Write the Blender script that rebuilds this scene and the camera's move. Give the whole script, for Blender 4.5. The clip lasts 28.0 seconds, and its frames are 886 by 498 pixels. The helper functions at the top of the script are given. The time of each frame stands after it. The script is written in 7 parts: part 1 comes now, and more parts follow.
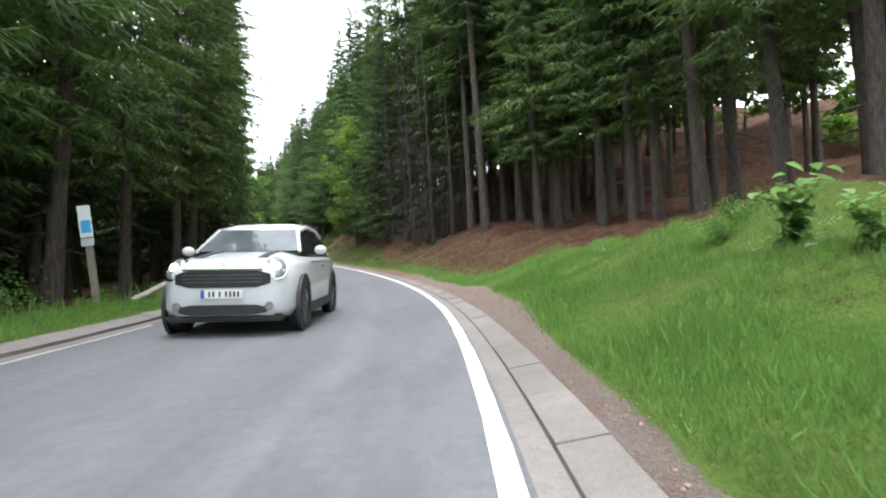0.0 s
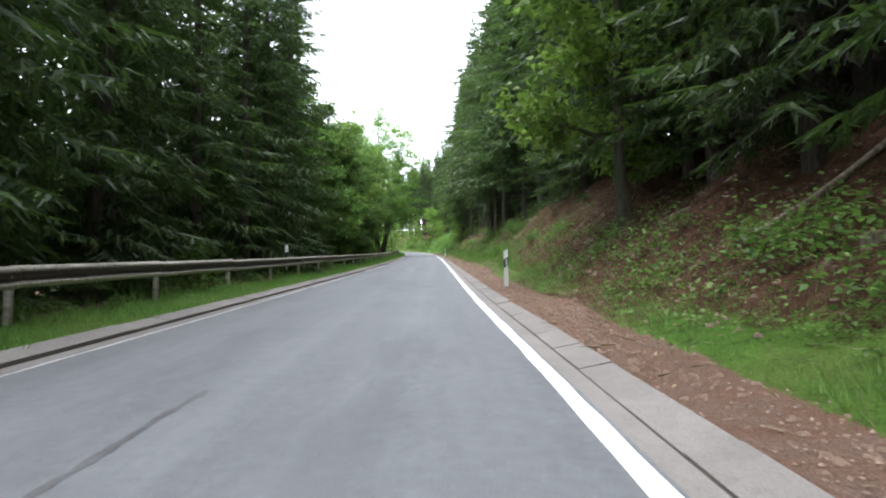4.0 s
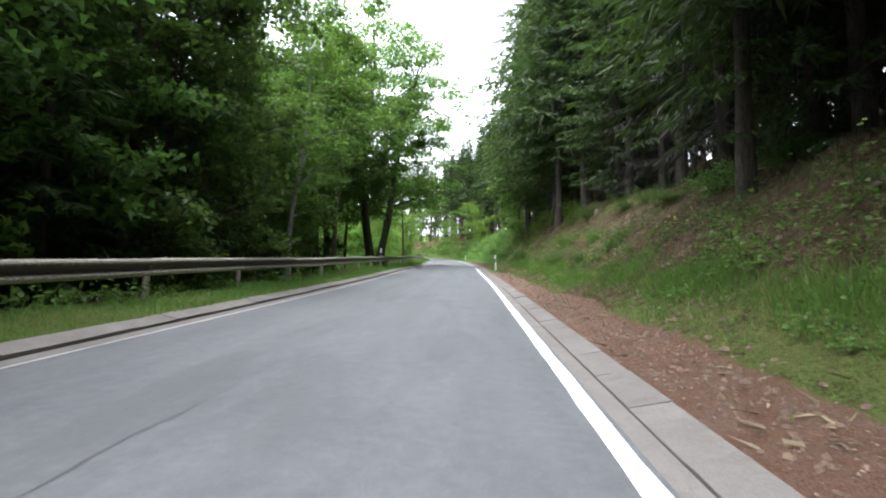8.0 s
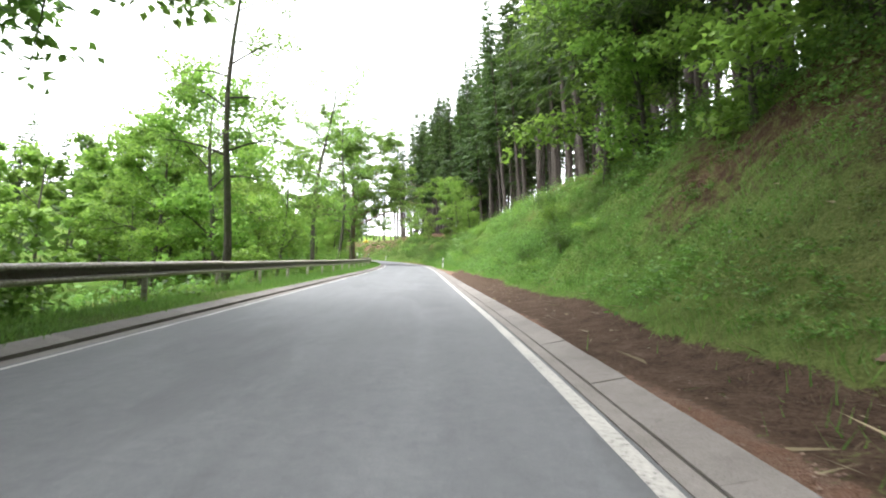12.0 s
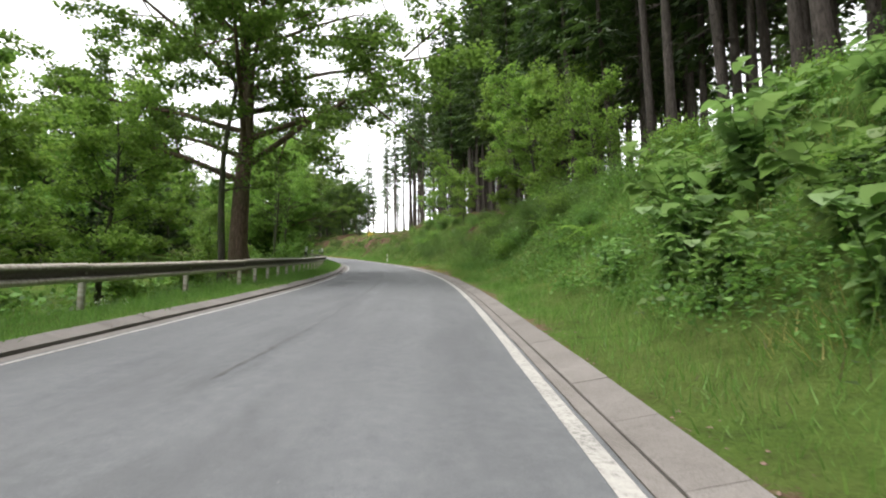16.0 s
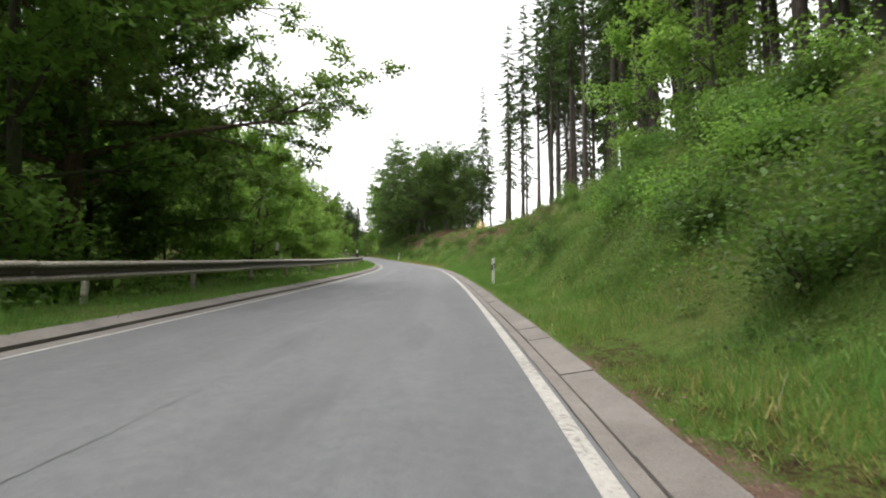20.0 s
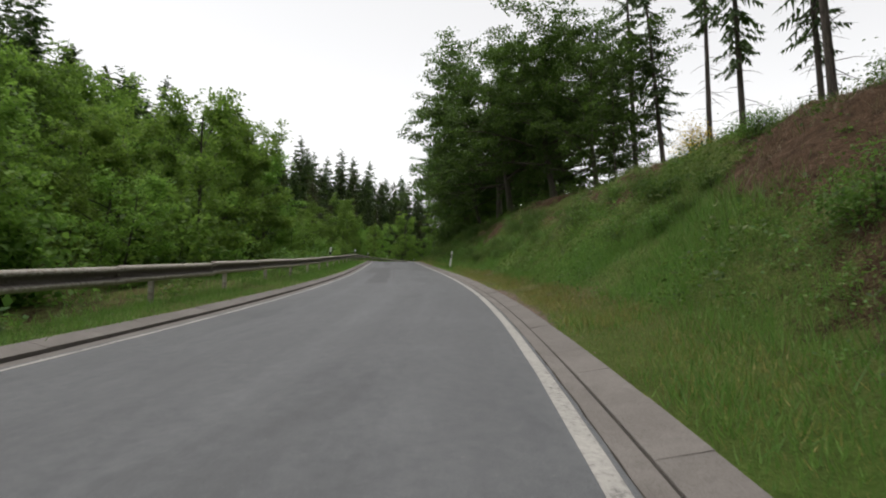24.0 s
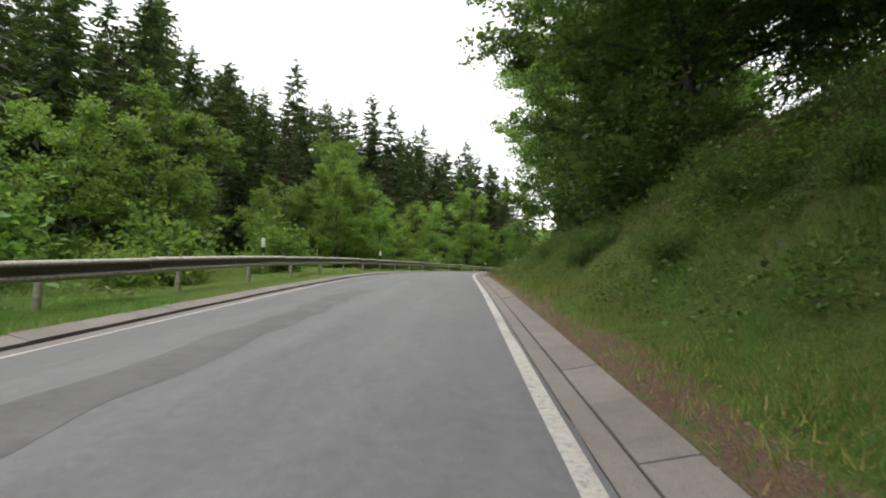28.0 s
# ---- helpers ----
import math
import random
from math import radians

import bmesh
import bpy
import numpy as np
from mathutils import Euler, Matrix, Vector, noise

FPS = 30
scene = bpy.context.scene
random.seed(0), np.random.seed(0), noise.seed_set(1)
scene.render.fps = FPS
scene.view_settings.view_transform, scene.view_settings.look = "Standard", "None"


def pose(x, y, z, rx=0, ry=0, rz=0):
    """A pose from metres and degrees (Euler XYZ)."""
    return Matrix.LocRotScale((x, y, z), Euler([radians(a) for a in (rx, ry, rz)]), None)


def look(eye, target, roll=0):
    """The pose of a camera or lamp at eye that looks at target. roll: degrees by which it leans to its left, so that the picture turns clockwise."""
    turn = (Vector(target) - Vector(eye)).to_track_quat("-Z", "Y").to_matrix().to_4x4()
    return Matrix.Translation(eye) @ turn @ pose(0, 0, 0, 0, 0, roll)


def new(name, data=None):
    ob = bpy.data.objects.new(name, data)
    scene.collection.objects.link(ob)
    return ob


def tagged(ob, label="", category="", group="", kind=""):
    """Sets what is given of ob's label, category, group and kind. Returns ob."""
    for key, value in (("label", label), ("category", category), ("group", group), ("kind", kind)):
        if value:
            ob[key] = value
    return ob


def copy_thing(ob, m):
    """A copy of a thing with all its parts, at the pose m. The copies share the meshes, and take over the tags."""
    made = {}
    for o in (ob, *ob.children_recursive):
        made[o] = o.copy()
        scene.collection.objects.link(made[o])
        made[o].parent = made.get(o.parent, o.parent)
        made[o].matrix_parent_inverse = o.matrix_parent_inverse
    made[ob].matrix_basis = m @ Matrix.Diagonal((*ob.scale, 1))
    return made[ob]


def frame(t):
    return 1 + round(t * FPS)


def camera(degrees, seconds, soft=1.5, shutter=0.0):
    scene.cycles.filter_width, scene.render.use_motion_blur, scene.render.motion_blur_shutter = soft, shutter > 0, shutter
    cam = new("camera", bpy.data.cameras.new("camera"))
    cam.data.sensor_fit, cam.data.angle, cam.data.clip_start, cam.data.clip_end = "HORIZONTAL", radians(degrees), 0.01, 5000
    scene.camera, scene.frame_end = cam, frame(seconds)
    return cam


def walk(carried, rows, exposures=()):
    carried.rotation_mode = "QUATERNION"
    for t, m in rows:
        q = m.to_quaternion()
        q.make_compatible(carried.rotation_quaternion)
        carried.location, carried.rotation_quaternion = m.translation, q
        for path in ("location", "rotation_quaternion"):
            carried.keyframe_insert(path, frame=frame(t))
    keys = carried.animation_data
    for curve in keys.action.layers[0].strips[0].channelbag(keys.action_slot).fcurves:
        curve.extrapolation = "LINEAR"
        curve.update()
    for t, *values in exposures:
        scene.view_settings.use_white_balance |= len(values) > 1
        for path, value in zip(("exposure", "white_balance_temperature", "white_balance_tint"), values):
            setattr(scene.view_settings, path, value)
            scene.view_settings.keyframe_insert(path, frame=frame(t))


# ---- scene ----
# ---- plan of the road: s along its right edge line, d to the right of it ----
PLAN = [(-60.0, -22.26, 2.5), (-20.0, -8.2, 2.5), (0.0, -0.46, 2.7), (6.0, 2.37, 2.8), (11.0, 6.21, 2.9), (16.0, 10.55, 3.0),
        (25.0, 14.04, 3.2), (31.0, 17.14, 3.5), (50.0, 22.26, 3.8), (60.0, 21.4, 4.0), (100.0, 21.89, 4.3), (115.0, 23.19, 4.5),
        (128.0, 21.86, 4.4), (142.0, 24.8, 4.3), (165.0, 24.47, 4.3), (193.0, 26.59, 4.5), (221.0, 34.8, 4.6), (235.0, 39.01, 4.6),
        (243.0, 39.23, 4.6), (256.0, 40.56, 4.7), (267.0, 41.95, 4.8), (291.0, 51.32, 5.0), (308.0, 54.13, 5.3), (328.0, 54.07, 5.5),
        (342.0, 54.57, 4.5), (365.0, 43.93, 3.5), (400.0, 23.77, 1.5), (470.0, -0.94, 0.5)]
STEP = 0.5
S0, S1 = -60.0, 470.0


def build_plan():
    s = np.arange(S0, S1 + STEP, STEP)
    p = np.array(PLAN, float)
    k = np.hanning(27)
    k /= k.sum()
    smooth = lambda a: np.convolve(np.pad(a, 13, mode="edge"), k, "valid")
    head = np.radians(smooth(np.interp(s, p[:, 0], p[:, 1])))
    slope = np.radians(smooth(np.interp(s, p[:, 0], p[:, 2])))
    step = np.stack([-np.sin(head) * np.cos(slope), np.cos(head) * np.cos(slope), np.sin(slope)], 1) * STEP
    at = np.concatenate([np.zeros((1, 3)), np.cumsum((step[1:] + step[:-1]) / 2, 0)])
    zero = int(round(-S0 / STEP))
    return s, at - at[zero] + np.array([1.1, 0, 0]), head, slope


ROAD_S, ROAD_P, ROAD_H, ROAD_V = build_plan()


def road(s, d, z=0.0):
    """World places for arrays of s, d and height over the road."""
    s, d, z = np.broadcast_arrays(np.asarray(s, float), np.asarray(d, float), np.asarray(z, float))
    h = np.interp(s, ROAD_S, ROAD_H)
    x = np.interp(s, ROAD_S, ROAD_P[:, 0]) + d * np.cos(h)
    y = np.interp(s, ROAD_S, ROAD_P[:, 1]) + d * np.sin(h)
    return np.stack([x, y, np.interp(s, ROAD_S, ROAD_P[:, 2]) + z], -1)


def heading(s):
    return math.degrees(float(np.interp(s, ROAD_S, ROAD_H)))


def slope_at(s):
    return math.degrees(float(np.interp(s, ROAD_S, ROAD_V)))


# ---- camera: seconds, s, d, height over the road, yaw, pitch, roll ----
cam = camera(77.4, 28.0, 2.0, 0.048)
ROWS = [
    (0.0, 0.0, -0.24, 1.0, 1.2, 3.69, 0.89), (0.5, 5.63, -0.15, 1.0, 3.41, 3.38, 1.02), (1.0, 11.19, -0.38, 1.0, 11.56, 3.81, -0.54),
    (1.5, 16.68, -0.61, 1.0, 12.04, 3.79, 0.41), (2.0, 22.11, -0.84, 1.0, 18.12, 3.76, 0.76), (2.5, 27.48, -0.89, 1.0, 13.72, 4.07, 1.98),
    (3.0, 32.78, -0.95, 1.0, 19.91, 4.09, 0.9), (3.5, 38.02, -0.91, 1.0, 20.56, 4.2, 0.86), (5.5, 58.73, -0.75, 1.0, 21.65, 4.63, 1.61),
    (6.0, 63.95, -0.71, 1.0, 23.0, 4.74, -0.02), (6.5, 69.21, -0.85, 1.0, 27.75, 4.97, -0.5), (7.0, 74.48, -1.0, 1.0, 20.35, 4.81, 2.13),
    (7.5, 79.79, -0.9, 1.0, 20.7, 4.82, 0.51), (8.0, 85.11, -0.8, 1.0, 24.66, 5.03, -1.3), (8.5, 90.51, -0.74, 1.0, 21.51, 4.87, 1.46),
    (9.0, 96.03, -0.69, 1.0, 23.57, 4.9, -0.48), (9.5, 101.67, -0.6, 1.0, 22.22, 4.88, 2.14), (10.0, 107.43, -0.5, 1.0, 22.58, 5.07, -0.04),
    (10.5, 113.31, -0.74, 1.0, 28.02, 5.07, 0.36), (11.0, 119.28, -0.93, 1.0, 24.94, 5.32, 0.31), (11.5, 125.34, -0.94, 1.0, 22.21, 5.33, -0.54),
    (13.5, 150.4, -0.97, 1.0, 26.42, 5.1, -1.23), (14.0, 156.87, -0.98, 1.0, 30.3, 5.12, -0.98), (14.5, 163.3, -0.91, 1.0, 22.85, 5.02, 0.48),
    (15.0, 169.55, -0.85, 1.0, 29.67, 4.83, -1.86), (15.5, 175.63, -0.83, 1.0, 25.17, 5.04, 1.86), (16.0, 181.55, -0.81, 1.0, 25.38, 5.25, -0.42),
    (16.5, 187.29, -0.94, 1.0, 29.58, 5.1, -1.18), (17.0, 192.86, -1.06, 1.0, 30.77, 5.25, 0.16), (17.5, 198.38, -1.07, 1.0, 31.77, 5.03, 0.4),
    (18.0, 203.96, -1.08, 1.0, 30.57, 5.02, -0.05), (18.5, 209.62, -0.91, 1.0, 30.94, 5.16, 0.07), (19.0, 215.34, -0.74, 1.0, 32.52, 5.21, -0.31),
    (19.5, 221.13, -0.71, 1.0, 34.58, 5.35, -2.1), (20.0, 226.99, -0.68, 1.0, 38.74, 5.6, -1.59), (20.5, 232.92, -0.64, 1.0, 38.43, 5.53, -1.06),
    (21.0, 238.85, -0.59, 1.0, 39.52, 5.47, -1.02), (21.5, 244.72, -0.58, 1.0, 38.19, 4.83, -1.37), (22.0, 250.53, -0.46, 1.0, 41.77, 5.77, -2.22),
    (22.5, 256.28, -0.48, 1.0, 45.97, 5.78, -2.39), (24.5, 278.76, -0.6, 1.0, 49.05, 5.7, 0.35), (25.0, 284.43, -0.62, 1.0, 50.15, 5.71, 0.69),
    (25.5, 290.19, -0.54, 1.0, 50.89, 5.67, 0.07), (26.0, 296.03, -0.45, 1.0, 54.84, 5.73, -1.14), (26.5, 301.96, -0.53, 1.0, 56.4, 5.71, -1.46),
    (27.0, 307.98, -0.63, 1.0, 55.35, 5.9, 0.26), (27.5, 314.09, -0.58, 1.0, 55.0, 5.8, 0.57), (28.0, 320.28, -0.54, 1.0, 56.05, 5.6, -0.51),
]
EXPOSE = [(0, 2.4, 6150, 10), (1, 2.45, 6100, 10), (3, 2.45, 6000, 10), (6, 2.55, 6020, 10), (7, 2.55, 6050, 10), (8, 2.4, 6050, 10), (9, 2.6, 6120, 10), (10, 2.9, 6180, 10), (11.5, 3.08, 6300, 10),
          (13.5, 1.25, 6650, 10), (15, 1.6, 6600, 10), (17, 1.9, 6550, 10), (18, 1.62, 6600, 10), (19, 0.9, 6600, 10), (20, 1.66, 6700, 10), (22, 0.98, 6620, 10), (25, 0.66, 6700, 10), (26, 0.97, 6680, 10), (27, 1.35, 6700, 10), (28, 1.4, 6750, 10)]
walk(cam, [(t, pose(*(float(c) for c in road(s, d, h)), 90 + pitch, roll, yaw)) for t, s, d, h, yaw, pitch, roll in ROWS], EXPOSE)
SKY, SUN = 0.15, 1.0

# ---- sky, sun ----
world = bpy.data.worlds.new("sky")
scene.world = world
world.use_nodes = True
wn = world.node_tree.nodes
sky = wn.new("ShaderNodeTexSky")
sky.sky_type, sky.sun_disc = "NISHITA", False
sky.sun_elevation, sky.sun_rotation = radians(79), radians(220)
sat = wn.new("ShaderNodeHueSaturation")
sat.inputs["Saturation"].default_value = 0.1
world.node_tree.links.new(sky.outputs[0], sat.inputs["Color"])
world.node_tree.links.new(sat.outputs[0], wn["Background"].inputs[0])
wn["Background"].inputs[1].default_value = SKY
sun_data = bpy.data.lights.new("sun", "SUN")
sun_data.energy, sun_data.angle, sun_data.color = SUN, radians(40), (1, 0.97, 0.92)
sun = new("sun", sun_data)
sun.matrix_basis = look((0, 0, 0), (0.12, 0.15, -0.98))

# ---- materials ----
rng = np.random.default_rng(7)


class Mat:
    """A node material: a small wrapper to lay nodes."""

    def __init__(self, name):
        self.m = bpy.data.materials.new(name)
        self.m.use_nodes = True
        self.t = self.m.node_tree
        self.b = self.t.nodes["Principled BSDF"]

    def n(self, kind, **kw):
        node = self.t.nodes.new("ShaderNode" + kind)
        for k, v in kw.items():
            node.inputs[k.replace("_", " ")].default_value = v
        return node

    def l(self, a, b):
        self.t.links.new(a, b)

    def noise(self, scale, detail=4.0, rough=0.6, src=None):
        node = self.n("TexNoise", Scale=scale, Detail=detail, Roughness=rough)
        if src is None:
            src = self.n("TexCoord").outputs["Object"]
        self.l(src, node.inputs["Vector"])
        return node.outputs["Fac"]

    def ramp(self, fac, stops):
        r = self.n("ValToRGB")
        e = r.color_ramp.elements
        while len(e) < len(stops):
            e.new(0.5)
        for q, (p, c) in zip(e, stops):
            q.position, q.color = p, (*c, 1)
        self.l(fac, r.inputs["Fac"])
        return r.outputs["Color"]

    def mix(self, fac, a, b, mode="MIX"):
        x = self.n("Mix")
        x.data_type, x.blend_type = "RGBA", mode
        for src, i in ((fac, 0), (a, 6), (b, 7)):
            if isinstance(src, (int, float)):
                x.inputs[i].default_value = src
            elif isinstance(src, tuple):
                x.inputs[i].default_value = (*src, 1)
            else:
                self.l(src, x.inputs[i])
        return x.outputs[2]

    def math(self, op, a, b=0.0):
        x = self.n("Math")
        x.operation = op
        for src, i in ((a, 0), (b, 1)):
            if isinstance(src, (int, float)):
                x.inputs[i].default_value = src
            else:
                self.l(src, x.inputs[i])
        return x.outputs[0]

    def attr(self, name):
        a = self.n("Attribute")
        a.attribute_name = name
        return a.outputs["Fac"]

    def edge(self, value, fac, width=0.2):
        """0 to 1 where value passes fac, with a soft edge."""
        r = self.n("MapRange")
        r.interpolation_type = "SMOOTHSTEP"
        self.l(self.math("SUBTRACT", value, fac), r.inputs[0])
        r.inputs[1].default_value, r.inputs[2].default_value = -width / 2, width / 2
        return r.outputs[0]

    def bump(self, height, dist, strength=1.0):
        b = self.n("Bump", Strength=strength, Distance=dist)
        self.l(height, b.inputs["Height"])
        self.l(b.outputs[0], self.b.inputs["Normal"])

    def out(self, col=None, rough=None, metal=0.0, spec=0.5):
        if col is not None:
            if isinstance(col, tuple):
                self.b.inputs["Base Color"].default_value = (*col, 1)
            else:
                self.l(col, self.b.inputs["Base Color"])
        if rough is not None:
            if isinstance(rough, (int, float)):
                self.b.inputs["Roughness"].default_value = rough
            else:
                self.l(rough, self.b.inputs["Roughness"])
        self.b.inputs["Metallic"].default_value = metal
        self.b.inputs["Specular IOR Level"].default_value = spec
        return self.m


def mottled(name, dark, light, scale=3.0, rough=0.7, bump=0.0, fine=40.0, metal=0.0, spec=0.5):
    m = Mat(name)
    big, small = m.noise(scale), m.noise(fine, 3.0)
    f = m.math("ADD", m.math("MULTIPLY", big, 0.6), m.math("MULTIPLY", small, 0.4))
    col = m.ramp(f, [(0.3, dark), (0.7, light)])
    if bump:
        m.bump(f, bump)
    return m.out(col, rough, metal, spec)


def leafy(name, dark, mid, light, trans=0.35, rough=0.55, drift=0.0):
    """Foliage: each leaf or twig differs, each plant differs, light comes through."""
    m = Mat(name)
    geo = m.n("NewGeometry").outputs["Random Per Island"]
    obj = m.n("ObjectInfo").outputs["Random"]
    clump = m.noise(0.9, 2.0)
    f = m.math("ADD", m.math("MULTIPLY", geo, 0.55), m.math("MULTIPLY", clump, 0.45))
    col = m.ramp(f, [(0.12, dark), (0.5, mid), (0.9, light)])
    if drift:
        wide = m.noise(0.45, 4.0, 0.65)
        col = m.mix(m.math("MULTIPLY", m.edge(wide, 0.5, 0.3), drift), col, m.ramp(geo, [(0.0, (0.07, 0.06, 0.02)), (1.0, (0.22, 0.2, 0.07))]))
    hs = m.n("HueSaturation")
    m.l(m.math("ADD", m.math("MULTIPLY", obj, 0.5), 0.75), hs.inputs["Value"])
    m.l(m.math("ADD", m.math("MULTIPLY", obj, 0.03), 0.485), hs.inputs["Hue"])
    m.l(col, hs.inputs["Color"])
    hs.inputs["Saturation"].default_value = 0.9
    m.out(hs.outputs[0], rough, 0.0, 0.35)
    tr = m.n("BsdfTranslucent")
    m.l(m.mix(0.5, hs.outputs[0], (0.165, 0.3, 0.05)), tr.inputs["Color"])
    mx = m.n("MixShader")
    mx.inputs[0].default_value = trans
    m.l(m.b.outputs[0], mx.inputs[1])
    m.l(tr.outputs[0], mx.inputs[2])
    m.l(mx.outputs[0], m.t.nodes["Material Output"].inputs["Surface"])
    return m.m


def make_asphalt():
    m = Mat("asphalt")
    uv = m.n("UVMap").outputs[0]
    sep = m.n("SeparateXYZ")
    m.l(uv, sep.inputs[0])
    grain, mid, big = m.noise(260.0, 2.0, 0.7), m.noise(9.0, 4.0), m.noise(0.5, 3.0)
    st = m.n("Mapping")
    st.inputs["Scale"].default_value = (0.05, 1.6, 1)
    m.l(uv, st.inputs["Vector"])
    streak = m.noise(1.0, 3.0, 0.6, st.outputs[0])
    base = m.ramp(big, [(0.3, (0.099, 0.105, 0.115)), (0.7, (0.138, 0.145, 0.156))])
    base = m.mix(0.4, base, m.ramp(streak, [(0.3, (0.064, 0.07, 0.079)), (0.5, (0.117, 0.124, 0.134)), (0.68, (0.178, 0.187, 0.2))]))
    base = m.mix(0.4, base, m.ramp(mid, [(0.3, (0.08, 0.081, 0.084)), (0.75, (0.18, 0.18, 0.182))]))
    # old repairs: darker stretches with soft, ragged edges
    rp = m.n("Mapping")
    rp.inputs["Scale"].default_value = (0.14, 0.55, 1)
    m.l(uv, rp.inputs["Vector"])
    worn = m.noise(1.0, 5.0, 0.6, rp.outputs[0])
    base = m.mix(m.math("MULTIPLY", m.edge(worn, 0.57, 0.07), 0.4), base, (0.075, 0.077, 0.082))
    base = m.mix(0.8, base, m.ramp(grain, [(0.3, (0.5, 0.5, 0.5)), (0.5, (0.95, 0.95, 0.95)), (0.72, (1.6, 1.6, 1.58))]), "MULTIPLY")
    bl = m.n("Mapping")
    bl.inputs["Scale"].default_value = (0.5, 1.8, 1)
    m.l(uv, bl.inputs["Vector"])
    blot = m.noise(1.6, 6.0, 0.75, bl.outputs[0])
    base = m.mix(0.7, base, m.ramp(blot, [(0.33, (0.84, 0.84, 0.85)), (0.5, (1.0, 1.0, 1.0)), (0.68, (1.12, 1.12, 1.12))]), "MULTIPLY")
    # two polished wheel tracks a lane
    track = m.math("MULTIPLY", m.math("COSINE", m.math("MULTIPLY", m.math("ADD", sep.outputs[1], 0.55), 2 * math.pi / 1.24)), 0.5)
    fade_track = m.math("MULTIPLY", m.math("ADD", track, 0.5), m.math("ADD", m.math("MULTIPLY", streak, 0.7), 0.1))
    base = m.mix(m.math("MULTIPLY", fade_track, 0.5), base, (0.088, 0.09, 0.095))
    spot = m.noise(55.0, 2.0, 0.5)
    base = m.mix(m.math("MULTIPLY", m.edge(spot, 0.73, 0.04), 0.5), base, (0.3, 0.3, 0.29))
    m.bump(grain, 0.004, 0.6)
    rough = m.math("ADD", m.math("MULTIPLY", mid, 0.15), 0.68)
    return m.out(base, rough, 0.0, 0.4)


def make_paint(worn):
    m = Mat("road_paint_worn" if worn else "road_paint")
    wear = m.noise(22.0, 5.0, 0.75)
    big = m.noise(1.3, 3.0)
    f = m.math("ADD", m.math("MULTIPLY", wear, 0.7), m.math("MULTIPLY", big, 0.3))
    if worn:
        col = m.ramp(f, [(0.38, (0.14, 0.135, 0.127)), (0.47, (0.33, 0.315, 0.295)), (0.65, (0.45, 0.43, 0.4))])
    else:
        col = m.ramp(f, [(0.3, (0.6, 0.6, 0.58)), (0.45, (0.8, 0.8, 0.79))])
    m.bump(wear, 0.002)
    return m.out(col, 0.6)


def make_concrete():
    m = Mat("concrete")
    ob = m.n("ObjectInfo").outputs["Random"]
    at = m.n("NewGeometry").outputs["Position"]
    grain, stain = m.noise(120.0, 3.0, 0.7, at), m.noise(1.3, 6.0, 0.7, at)
    col = m.ramp(stain, [(0.3, (0.085, 0.072, 0.063)), (0.5, (0.15, 0.133, 0.122)), (0.72, (0.205, 0.186, 0.173))])
    blot = m.noise(9.0, 5.0, 0.75, at)
    col = m.mix(m.math("MULTIPLY", m.edge(blot, 0.55, 0.2), 0.45), col, (0.085, 0.074, 0.066))
    col = m.mix(0.45, col, m.ramp(grain, [(0.35, (0.1, 0.092, 0.085)), (0.6, (0.27, 0.25, 0.235))]))
    hs = m.n("HueSaturation")
    m.l(col, hs.inputs["Color"])
    m.l(m.math("ADD", m.math("MULTIPLY", ob, 0.16), 0.92), hs.inputs["Value"])
    m.bump(grain, 0.003)
    return m.out(hs.outputs[0], 0.85, 0.0, 0.3)


